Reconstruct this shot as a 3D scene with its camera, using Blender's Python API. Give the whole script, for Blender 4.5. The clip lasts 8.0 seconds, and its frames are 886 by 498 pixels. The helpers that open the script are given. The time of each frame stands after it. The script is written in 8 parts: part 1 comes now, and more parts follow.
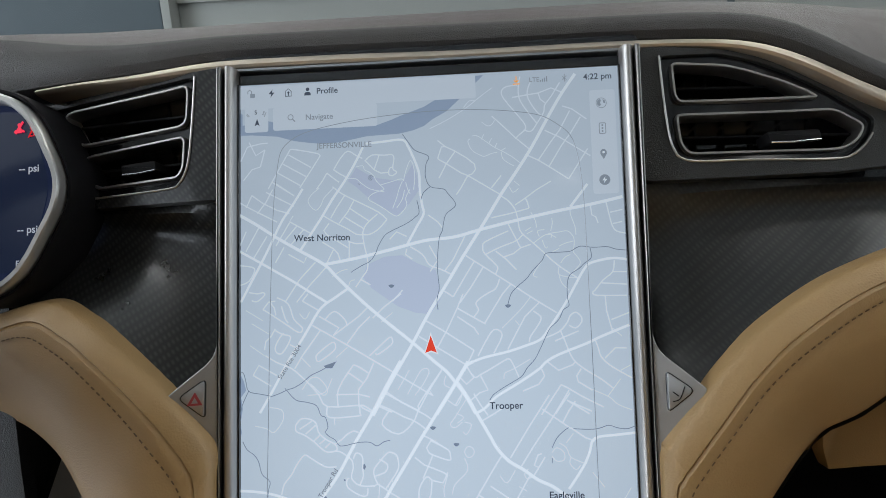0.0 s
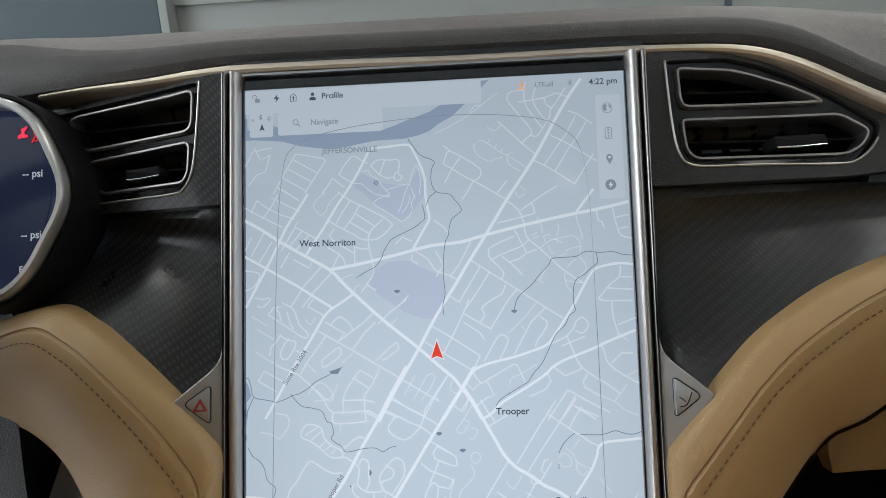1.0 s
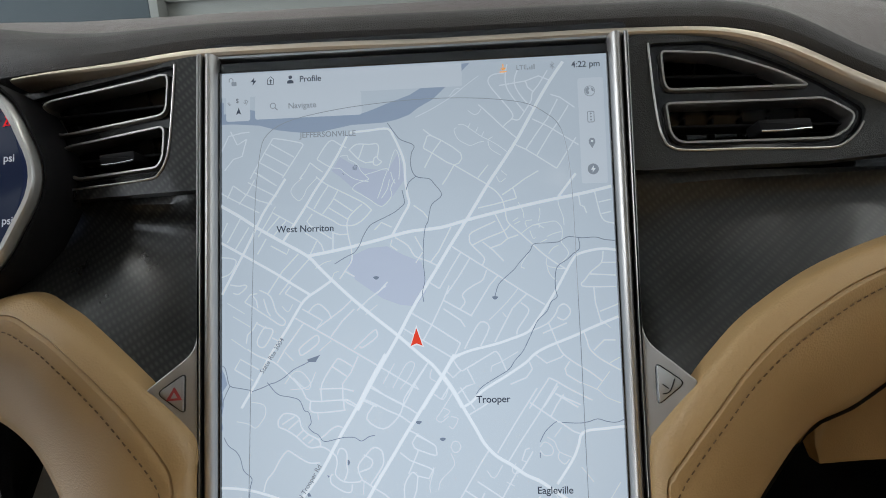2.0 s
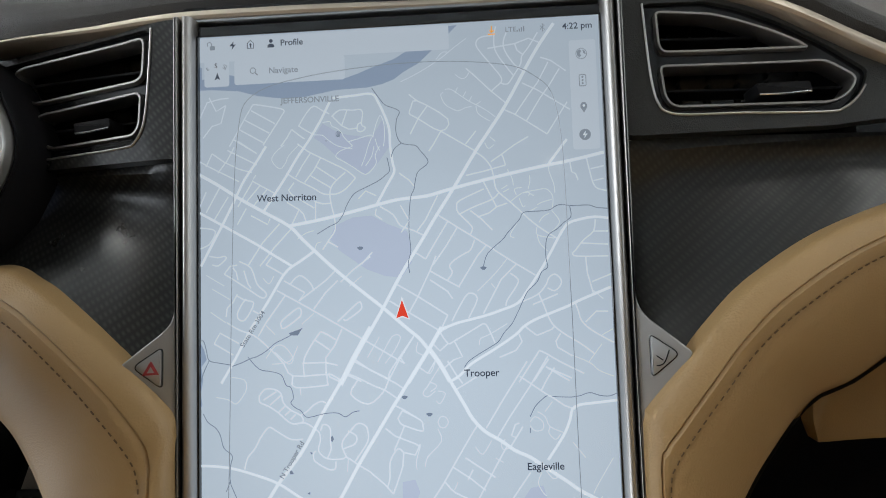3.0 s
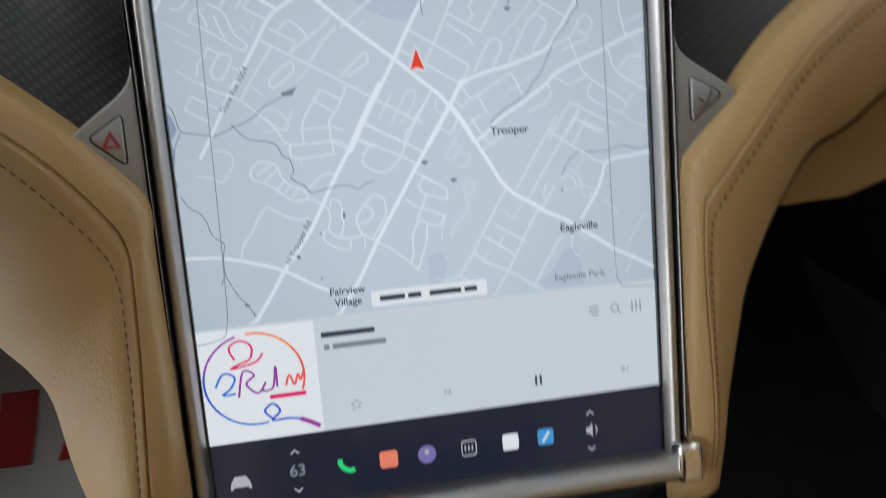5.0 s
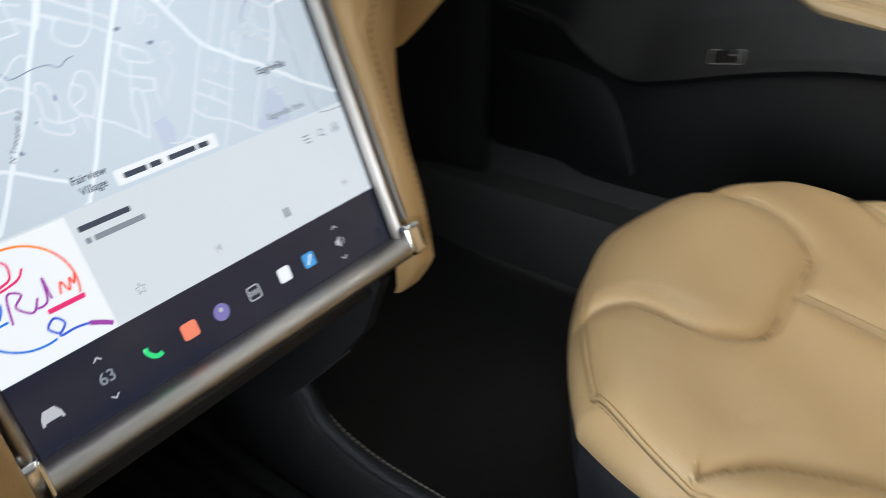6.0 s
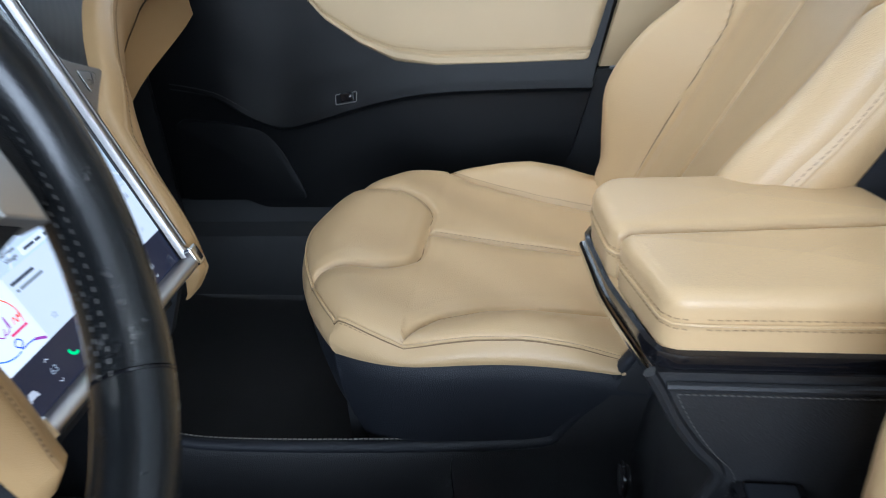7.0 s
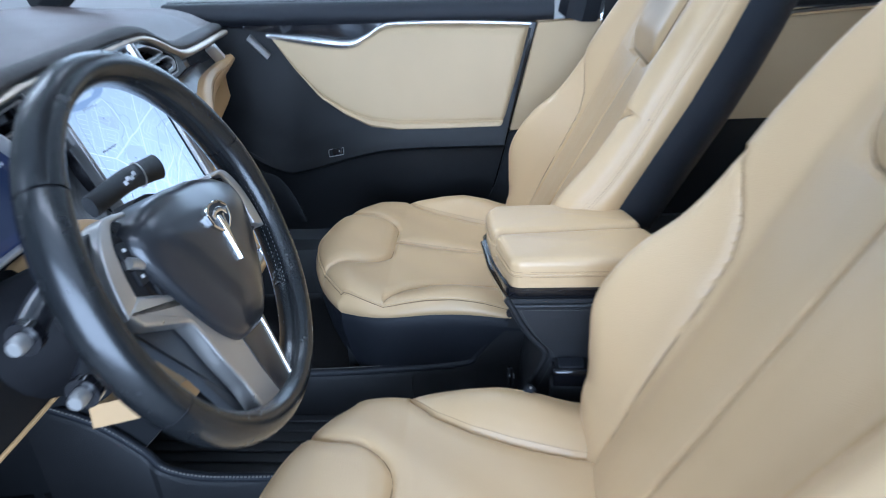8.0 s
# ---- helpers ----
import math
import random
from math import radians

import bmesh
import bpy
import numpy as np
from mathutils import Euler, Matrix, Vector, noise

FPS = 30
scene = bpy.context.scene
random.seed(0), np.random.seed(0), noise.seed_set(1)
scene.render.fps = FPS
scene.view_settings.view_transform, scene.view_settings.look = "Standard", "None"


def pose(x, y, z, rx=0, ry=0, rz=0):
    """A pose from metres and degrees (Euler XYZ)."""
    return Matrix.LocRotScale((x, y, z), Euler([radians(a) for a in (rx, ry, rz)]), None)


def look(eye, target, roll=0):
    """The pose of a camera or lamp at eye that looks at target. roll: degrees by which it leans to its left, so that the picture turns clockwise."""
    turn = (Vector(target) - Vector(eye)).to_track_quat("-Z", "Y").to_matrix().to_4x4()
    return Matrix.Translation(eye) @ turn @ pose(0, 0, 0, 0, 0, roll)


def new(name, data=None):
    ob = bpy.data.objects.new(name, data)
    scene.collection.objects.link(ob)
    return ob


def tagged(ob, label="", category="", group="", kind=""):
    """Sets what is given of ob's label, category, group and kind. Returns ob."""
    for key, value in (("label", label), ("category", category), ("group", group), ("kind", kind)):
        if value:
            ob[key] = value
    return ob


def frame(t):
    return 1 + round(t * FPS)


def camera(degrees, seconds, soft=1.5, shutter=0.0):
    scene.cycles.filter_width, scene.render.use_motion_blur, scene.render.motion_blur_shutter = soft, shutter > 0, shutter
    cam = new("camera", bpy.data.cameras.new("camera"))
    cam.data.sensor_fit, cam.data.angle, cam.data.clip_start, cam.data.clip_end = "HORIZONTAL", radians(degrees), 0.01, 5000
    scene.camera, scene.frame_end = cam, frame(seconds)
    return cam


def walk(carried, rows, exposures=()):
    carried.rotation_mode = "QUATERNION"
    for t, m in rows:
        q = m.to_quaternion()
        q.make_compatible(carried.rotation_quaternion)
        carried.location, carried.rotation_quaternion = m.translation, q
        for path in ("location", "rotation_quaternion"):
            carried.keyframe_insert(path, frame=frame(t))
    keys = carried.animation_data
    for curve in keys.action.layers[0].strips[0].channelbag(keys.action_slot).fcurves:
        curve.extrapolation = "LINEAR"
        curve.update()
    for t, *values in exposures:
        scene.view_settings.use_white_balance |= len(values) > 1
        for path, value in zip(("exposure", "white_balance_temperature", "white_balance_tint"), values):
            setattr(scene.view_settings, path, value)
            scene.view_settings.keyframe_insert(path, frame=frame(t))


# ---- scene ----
cam = camera(63.4, 8.0, soft=0.9, shutter=0.4)
PATH = [
    (0, (0.044, -0.306, 0.779), (-0.127, 1.61, 0.232), -3.3),
    (0.5, (0.044, -0.305, 0.78), (-0.122, 1.613, 0.235), -3.3),
    (1, (0.039, -0.305, 0.781), (-0.124, 1.613, 0.238), -3.3),
    (1.5, (0.042, -0.302, 0.777), (-0.112, 1.616, 0.233), -3.2),
    (3, (0.051, -0.289, 0.754), (-0.091, 1.625, 0.19), -3.3),
    (3.5, (0.051, -0.278, 0.744), (-0.09, 1.629, 0.156), -3.3),
    (4, (0.054, -0.27, 0.736), (-0.062, 1.638, 0.146), -3.0),
    (4.5, (0.053, -0.251, 0.708), (-0.073, 1.611, -0.01), -3.1),
    (4.7, (0.015, -0.252, 0.706), (0.022, 1.562, -0.136), -2.1),
    (5.8, (-0.144, -0.269, 0.653), (0.986, 0.979, -0.427), -0.9),
    (6, (-0.176, -0.269, 0.651), (1.171, 0.785, -0.386), -1.7),
    (6.2, (-0.234, -0.3, 0.643), (1.315, 0.507, -0.331), -5.6),
    (6.5, (-0.302, -0.319, 0.66), (1.369, 0.17, -0.325), -4.3),
    (7, (-0.449, -0.345, 0.749), (1.28, -0.076, -0.221), -4.2),
    (7.5, (-0.64, -0.346, 0.847), (1.106, -0.169, -0.112), -3.3),
    (8, (-0.929, -0.413, 0.96), (0.846, -0.252, 0.053), -3.3),
]
EXPOSURE = [
    (0.0, -0.80, 6300, 10), (0.5, -0.73, 6450, 10), (4.7, -0.82, 6550, 10), (5.8, -0.56, 6700, 10), (6.5, -0.26, 6500, 10), (7.0, -0.28, 5500, 10), (7.5, -0.30, 5000, 10), (8.0, -0.18, 4900, 10),
]
walk(cam, [(t, look(eye, target, roll)) for t, eye, target, roll in PATH], EXPOSURE)

# ---- light: a workshop with unseen ceiling strip lamps and two added side lamps ----
world = bpy.data.worlds.new("workshop_sky")
scene.world = world
world.use_nodes = True
sky = world.node_tree.nodes.new("ShaderNodeTexSky")
sky.sky_type = "NISHITA"
sky.sun_disc = False
sky.sun_elevation, sky.sun_rotation = radians(40), radians(100)
world.node_tree.links.new(sky.outputs[0], world.node_tree.nodes["Background"].inputs[0])
world.node_tree.nodes["Background"].inputs[1].default_value = 0.1


def area_light(name, m, sx, sy, watts, colour):
    data = bpy.data.lights.new(name, "AREA")
    data.shape, data.size, data.size_y, data.energy, data.color = "RECTANGLE", sx, sy, watts, colour
    ob = new(name, data)
    ob.matrix_world = m
    return ob


def lamp_row(x, y, watts):
    return area_light("strip_lamp", pose(x, y, 2.70), 0.35, 1.6, watts, (1.0, 0.97, 0.93))


for lx, ly, lw in ((-1.45, -0.4, 17), (1.45, -0.4, 14), (-1.45, 2.2, 26), (1.45, 2.2, 30), (-2.3, -3.6, 8), (2.3, -3.6, 8)):
    lamp_row(lx, ly, lw)
# added lamp that brightens the cabin from the driver's side; no gate is built
area_light("driver_side_fill", pose(-3.95, -1.0, 1.1, 0, -90, 0), 2.7, 4.4, 400, (0.86, 0.93, 1.0))
# added lamp for the brightness beyond the passenger door; that wall has no opening
area_light("passenger_side_fill", pose(3.95, 0.6, 1.75, 0, 90, 0), 1.3, 4.6, 48, (0.90, 0.95, 1.0))


# ---- materials ----
def mat(name, colour, rough=0.5, metal=0.0, var=0.08, scale=12.0, grain=0.0, grain_scale=400.0, coat=0.0, rough_var=0.08, spec=0.5):
    """A surface with a slow stain, a fine grain relief and uneven gloss."""
    m = bpy.data.materials.new(name)
    m.use_nodes = True
    nt = m.node_tree
    b = nt.nodes["Principled BSDF"]
    b.inputs["Metallic"].default_value = metal
    b.inputs["Coat Weight"].default_value = coat
    b.inputs["Specular IOR Level"].default_value = spec
    co = nt.nodes.new("ShaderNodeTexCoord")
    n1 = nt.nodes.new("ShaderNodeTexNoise")
    n1.inputs["Scale"].default_value, n1.inputs["Detail"].default_value = scale, 5.0
    nt.links.new(co.outputs["Object"], n1.inputs["Vector"])
    mix = nt.nodes.new("ShaderNodeMix")
    mix.data_type = "RGBA"
    mix.inputs[6].default_value = (*[c * (1 - var) for c in colour], 1)
    mix.inputs[7].default_value = (*[min(1, c * (1 + var)) for c in colour], 1)
    nt.links.new(n1.outputs["Fac"], mix.inputs[0])
    nt.links.new(mix.outputs[2], b.inputs["Base Color"])
    ramp = nt.nodes.new("ShaderNodeMapRange")
    ramp.inputs["To Min"].default_value, ramp.inputs["To Max"].default_value = max(0.02, rough - rough_var), min(1, rough + rough_var)
    n3 = nt.nodes.new("ShaderNodeTexNoise")
    n3.inputs["Scale"].default_value, n3.inputs["Detail"].default_value = scale * 4, 4.0
    nt.links.new(co.outputs["Object"], n3.inputs["Vector"])
    nt.links.new(n3.outputs["Fac"], ramp.inputs["Value"])
    nt.links.new(ramp.outputs[0], b.inputs["Roughness"])
    if grain:
        v = nt.nodes.new("ShaderNodeTexVoronoi")
        v.inputs["Scale"].default_value = grain_scale
        nt.links.new(co.outputs["Object"], v.inputs["Vector"])
        bump = nt.nodes.new("ShaderNodeBump")
        bump.inputs["Strength"].default_value, bump.inputs["Distance"].default_value = grain, 0.0008
        nt.links.new(v.outputs["Distance"], bump.inputs["Height"])
        nt.links.new(bump.outputs[0], b.inputs["Normal"])
    b.inputs["Coat Roughness"].default_value = 0.16
    return m


def leather(name, colour, rough=0.42, worn=(0.62, 0.45, 0.24)):
    """Grained leather with slow wrinkles and worn, warmer patches."""
    m = mat(name, colour, rough, 0, 0.035, 9, 0.22, 800, 0.0, 0.05)
    nt = m.node_tree
    b = nt.nodes["Principled BSDF"]
    co = next(n for n in nt.nodes if n.type == "TEX_COORD")
    first = b.inputs["Base Color"].links[0].from_socket
    patch = nt.nodes.new("ShaderNodeTexNoise")
    patch.inputs["Scale"].default_value, patch.inputs["Detail"].default_value = 3.0, 3.0
    nt.links.new(co.outputs["Object"], patch.inputs["Vector"])
    rng = nt.nodes.new("ShaderNodeMapRange")
    rng.inputs["From Min"].default_value, rng.inputs["From Max"].default_value = 0.42, 0.78
    rng.inputs["To Max"].default_value = 0.12
    nt.links.new(patch.outputs["Fac"], rng.inputs["Value"])
    mix = nt.nodes.new("ShaderNodeMix")
    mix.data_type = "RGBA"
    mix.inputs[7].default_value = (*worn, 1)
    nt.links.new(rng.outputs[0], mix.inputs[0])
    nt.links.new(first, mix.inputs[6])
    nt.links.new(mix.outputs[2], b.inputs["Base Color"])
    wr = nt.nodes.new("ShaderNodeTexNoise")
    wr.inputs["Scale"].default_value, wr.inputs["Detail"].default_value, wr.inputs["Distortion"].default_value = 28.0, 5.0, 1.2
    nt.links.new(co.outputs["Object"], wr.inputs["Vector"])
    bump = nt.nodes.new("ShaderNodeBump")
    bump.inputs["Strength"].default_value, bump.inputs["Distance"].default_value = 0.10, 0.002
    nt.links.new(wr.outputs["Fac"], bump.inputs["Height"])
    old = b.inputs["Normal"].links[0].from_node
    nt.links.new(bump.outputs[0], old.inputs["Normal"])
    return m


def weave(name, dark, light, rough):
    """Twill-woven fibre under a satin lacquer."""
    m = mat(name, dark, rough, 0, 0.15, 10, 0, 0, 0.25, 0.1)
    nt = m.node_tree
    b = nt.nodes["Principled BSDF"]
    co = next(n for n in nt.nodes if n.type == "TEX_COORD")
    mp = nt.nodes.new("ShaderNodeMapping")
    mp.inputs["Rotation"].default_value = (0, radians(38), 0)
    nt.links.new(co.outputs["Object"], mp.inputs["Vector"])
    waves = []
    for axis, sc in (("X", 190.0), ("Z", 95.0)):
        w = nt.nodes.new("ShaderNodeTexWave")
        w.bands_direction = axis
        w.inputs["Scale"].default_value = sc / 1.6
        w.inputs["Distortion"].default_value = 0.4
        nt.links.new(mp.outputs[0], w.inputs["Vector"])
        waves.append(w)
    mul = nt.nodes.new("ShaderNodeMath")
    mul.operation = "MULTIPLY"
    nt.links.new(waves[0].outputs["Fac"], mul.inputs[0])
    nt.links.new(waves[1].outputs["Fac"], mul.inputs[1])
    mix = nt.nodes.new("ShaderNodeMix")
    mix.data_type = "RGBA"
    mix.inputs[6].default_value, mix.inputs[7].default_value = (*dark, 1), (*light, 1)
    nt.links.new(mul.outputs[0], mix.inputs[0])
    nt.links.new(mix.outputs[2], b.inputs["Base Color"])
    bump = nt.nodes.new("ShaderNodeBump")
    bump.inputs["Strength"].default_value, bump.inputs["Distance"].default_value = 0.10, 0.0004
    nt.links.new(mul.outputs[0], bump.inputs["Height"])
    nt.links.new(bump.outputs[0], b.inputs["Normal"])
    return m


def lit(name, colour, strength=1.6, panel=False):
    """A lit picture element behind the cover glass of a display; a panel's back light fades towards its edges."""
    m = bpy.data.materials.new(name)
    m.use_nodes = True
    nt = m.node_tree
    b = nt.nodes["Principled BSDF"]
    b.inputs["Base Color"].default_value = (0.01, 0.01, 0.012, 1)
    b.inputs["Roughness"].default_value = 0.10
    b.inputs["Specular IOR Level"].default_value = 0.4
    b.inputs["Emission Color"].default_value = (*colour, 1)
    b.inputs["Emission Strength"].default_value = strength
    if panel:
        co = nt.nodes.new("ShaderNodeTexCoord")
        dist = nt.nodes.new("ShaderNodeVectorMath")
        dist.operation = "DISTANCE"
        dist.inputs[1].default_value = (0.0, 0.0, 0.15)
        nt.links.new(co.outputs["Object"], dist.inputs[0])
        fall = nt.nodes.new("ShaderNodeMapRange")
        fall.interpolation_type = "SMOOTHSTEP"
        fall.inputs["From Min"].default_value, fall.inputs["From Max"].default_value = 0.02, 0.24
        fall.inputs["To Min"].default_value, fall.inputs["To Max"].default_value = strength * 1.15, strength * 0.80
        nt.links.new(dist.outputs["Value"], fall.inputs["Value"])
        nt.links.new(fall.outputs[0], b.inputs["Emission Strength"])
    return m


def glass(name, tint=(0.9, 0.95, 0.95), clear=0.92):
    m = bpy.data.materials.new(name)
    m.use_nodes = True
    nt = m.node_tree
    b = nt.nodes["Principled BSDF"]
    b.inputs["Base Color"].default_value = (*tint, 1)
    b.inputs["Roughness"].default_value = 0.03
    b.inputs["Transmission Weight"].default_value = 1.0
    b.inputs["IOR"].default_value = 1.02
    return m




def scuffed(base):
    """Worn leather with pale rubbed patches."""
    m = base.copy()
    m.name = "scuffed_black_leather"
    nt = m.node_tree
    b = nt.nodes["Principled BSDF"]
    co = next(n for n in nt.nodes if n.type == "TEX_COORD")
    first = b.inputs["Base Color"].links[0].from_socket
    n = nt.nodes.new("ShaderNodeTexNoise")
    n.inputs["Scale"].default_value, n.inputs["Detail"].default_value, n.inputs["Roughness"].default_value = 26.0, 9.0, 0.75
    nt.links.new(co.outputs["Object"], n.inputs["Vector"])
    rng = nt.nodes.new("ShaderNodeMapRange")
    rng.inputs["From Min"].default_value, rng.inputs["From Max"].default_value = 0.60, 0.70
    rng.inputs["To Max"].default_value = 0.8
    nt.links.new(n.outputs["Fac"], rng.inputs["Value"])
    mix = nt.nodes.new("ShaderNodeMix")
    mix.data_type = "RGBA"
    mix.inputs[7].default_value = (0.22, 0.21, 0.20, 1)
    nt.links.new(rng.outputs[0], mix.inputs[0])
    nt.links.new(first, mix.inputs[6])
    nt.links.new(mix.outputs[2], b.inputs["Base Color"])
    return m


TAN = leather("beige_leather", (0.54, 0.378, 0.200), 0.31, (0.57, 0.390, 0.195))
# same leather as TAN; the dash's shade is put into this deeper brown
TAN_SHADED = leather("shaded_beige_leather", (0.42, 0.268, 0.118), 0.46, (0.46, 0.30, 0.14))
TAN_CLOTH = mat("beige_vinyl", (0.50, 0.375, 0.215), 0.55, 0, 0.05, 14, 0.3, 900)
BLACK_LEATHER = mat("black_leather", (0.015, 0.0155, 0.017), 0.46, 0, 0.2, 14, 0.4, 700, 0.0, 0.08, 0.4)
WORN_LEATHER = mat("worn_black_leather", (0.011, 0.012, 0.013), 0.24, 0, 0.3, 22, 0.12, 900, 0.35, 0.10, 0.45)
SCUFFED = scuffed(WORN_LEATHER)
SMOOTH_BLACK = mat("smooth_black_plastic", (0.016, 0.017, 0.020), 0.30, 0, 0.15, 6, 0, 0, 0.5, 0.03)
BLACK_PLASTIC = mat("black_grained_plastic", (0.014, 0.015, 0.017), 0.5, 0, 0.15, 10, 0.5, 900, 0.0, 0.08, 0.35)
DOOR_BLACK = mat("soft_door_black", (0.007, 0.0075, 0.0085), 0.40, 0, 0.15, 10, 0.4, 1000, 0.0, 0.08, 0.35)
SLATE = mat("slate_grey_plastic", (0.055, 0.060, 0.068), 0.42, 0, 0.12, 10, 0.4, 900)
NAVY_PLASTIC = mat("dark_slate_plastic", (0.013, 0.015, 0.020), 0.48, 0, 0.15, 10, 0.5, 900, 0.0, 0.08, 0.4)
GLOSS_BLACK = mat("gloss_black", (0.008, 0.008, 0.010), 0.08, 0, 0.1, 8, 0, 0, 0.3, 0.03)
DARK_PANEL = mat("dark_soft_panel", (0.022, 0.023, 0.022), 0.48, 0, 0.2, 8, 0.3, 1200)
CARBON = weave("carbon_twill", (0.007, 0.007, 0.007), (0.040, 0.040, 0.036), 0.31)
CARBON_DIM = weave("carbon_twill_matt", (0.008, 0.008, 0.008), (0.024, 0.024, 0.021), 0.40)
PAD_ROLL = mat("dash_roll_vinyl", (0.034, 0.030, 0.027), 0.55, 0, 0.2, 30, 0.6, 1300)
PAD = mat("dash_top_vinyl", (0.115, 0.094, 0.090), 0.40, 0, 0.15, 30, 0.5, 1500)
CHROME = mat("satin_chrome", (0.46, 0.44, 0.42), 0.38, 1, 0.04, 6, 0, 0, 0, 0.03)
BRIGHT = mat("bright_chrome", (0.78, 0.78, 0.78), 0.12, 1, 0.05, 30, 0, 0, 0, 0.05)
SILVER = mat("silver_paint", (0.52, 0.51, 0.49), 0.30, 0.8, 0.08, 20, 0, 0, 0, 0.06)
# warm tint paints the beige seats' reflection into the metal
TRIM = mat("seat_tinted_satin_trim", (0.56, 0.48, 0.39), 0.40, 0.9, 0.12, 16, 0, 0, 0, 0.08)
CARPET = mat("black_carpet", (0.006, 0.006, 0.007), 0.95, 0, 0.4, 60, 1.0, 900)
RUBBER = mat("grey_rubber", (0.030, 0.031, 0.033), 0.6, 0, 0.2, 20, 0.4, 800)
SILL = mat("sill_plastic", (0.034, 0.036, 0.038), 0.6, 0, 0.15, 12, 0.4, 900)
THREAD = mat("grey_thread", (0.30, 0.28, 0.25), 0.8)
TAN_THREAD = mat("tan_thread", (0.36, 0.25, 0.13), 0.75)
BROWN_THREAD = mat("brown_thread", (0.15, 0.09, 0.042), 0.75)
DIM_THREAD = mat("dim_grey_thread", (0.11, 0.105, 0.10), 0.8)
DARK_RED = mat("dark_red_print", (0.28, 0.020, 0.025), 0.5)
WING = mat("brushed_wing_metal", (0.33, 0.32, 0.31), 0.36, 0.95, 0.06, 20, 0, 0, 0, 0.06)
WHITE = mat("white_print", (0.75, 0.75, 0.75), 0.5)
RED = mat("red_print", (0.55, 0.03, 0.03), 0.5)
PAPER = mat("paper", (0.72, 0.70, 0.68), 0.8, 0, 0.06, 30)
VENT_BLACK = mat("vent_black", (0.005, 0.005, 0.006), 0.65, 0, 0.08, 12, 0, 400, 0.0, 0.08, 0.2)
SILL_METAL = mat("sill_metal", (0.45, 0.46, 0.48), 0.32, 1, 0.05, 8, 0, 0, 0, 0.03)
GRIP = mat("polished_grip", (0.72, 0.72, 0.73), 0.22, 0.9, 0.04, 8, 0, 0, 0, 0.03)
TAN_DARK = mat("sewn_tan", (0.22, 0.145, 0.07), 0.7)
HEADLINER = mat("headliner", (0.42, 0.40, 0.37), 0.95, 0, 0.05, 30, 0.4, 1200)
WHITE_WALL = mat("white_wall", (0.72, 0.72, 0.71), 0.7, 0, 0.05, 2)
WALL = mat("workshop_wall", (0.27, 0.268, 0.25), 0.7, 0, 0.08, 2)
COLUMN = mat("blue_grey_column", (0.055, 0.070, 0.080), 0.6, 0, 0.1, 3)
CONCRETE = mat("concrete_floor", (0.25, 0.245, 0.235), 0.6, 0, 0.2, 3, 0.2, 60)
BODY = mat("car_paint_dark", (0.02, 0.022, 0.026), 0.2, 0.2, 0.1, 8, 0, 0, 0.6)
# dark glass for the unseen pane that cuts side light
SHADE_PANE = glass("shade_pane_glass", (0.10, 0.11, 0.11))
CLEAR = glass("window_glass")


# ---- helpers for meshes ----
def link(name, bm, material, smooth=True):
    me = bpy.data.meshes.new(name)
    bmesh.ops.recalc_face_normals(bm, faces=bm.faces)
    bm.to_mesh(me)
    bm.free()
    if smooth:
        me.shade_smooth()
        me.set_sharp_from_angle(angle=radians(38))
    me.materials.append(material)
    return new(name, me)


def part(name, bm, material, parent, label=""):
    ob = link(name, bm, material)
    ob.parent = parent
    return tagged(ob, label) if label else ob


def thing(name, label, category, m=None, group="", kind=""):
    ob = new(name)
    ob.empty_display_size = 0.05
    if m is not None:
        ob.matrix_world = m
    return tagged(ob, label, category, group, kind)


def solo(name, bm, material, label, category="", kind="", m=None):
    ob = link(name, bm, material)
    if m is not None:
        ob.matrix_world = m
    return tagged(ob, label, category, "", kind)


def curve(points, n=8, closed=False):
    """Catmull-Rom through the points."""
    P = [np.array(p, float) for p in points]
    out = []
    k = len(P)
    for i in range(k if closed else k - 1):
        if closed:
            a, b, c, d = P[i - 1], P[i], P[(i + 1) % k], P[(i + 2) % k]
        else:
            a, b, c, d = P[max(i - 1, 0)], P[i], P[i + 1], P[min(i + 2, k - 1)]
        for j in range(n):
            t = j / n
            out.append(0.5 * (2 * b + (c - a) * t + (2 * a - 5 * b + 4 * c - d) * t * t + (3 * b - a - 3 * c + d) * t ** 3))
    if not closed:
        out.append(P[-1])
    return out


def at(points, t):
    """The point at t (0 to 1) of a smooth line through the points."""
    k = len(points) - 1
    s = min(max(t, 0), 1) * k
    i = min(int(s), k - 1)
    P = [np.array(p, float) for p in points]
    a, b, c, d = P[max(i - 1, 0)], P[i], P[i + 1], P[min(i + 2, k)]
    t = s - i
    return 0.5 * (2 * b + (c - a) * t + (2 * a - 5 * b + 4 * c - d) * t * t + (3 * b - a - 3 * c + d) * t ** 3)


def sheet(rows, bm=None, closed=False):
    """A skin over rows of points."""
    bm = bm or bmesh.new()
    V = [[bm.verts.new(tuple(p)) for p in row] for row in rows]
    for a, b in zip(V, V[1:]):
        n = len(a)
        for i in range(n if closed else n - 1):
            q = (a[i], a[(i + 1) % n], b[(i + 1) % n], b[i])
            bm.faces.new(q)
    return bm


def thick(bm, t):
    """Give a skin a thickness behind it."""
    bmesh.ops.recalc_face_normals(bm, faces=bm.faces)
    bmesh.ops.solidify(bm, geom=list(bm.faces), thickness=t)
    return bm


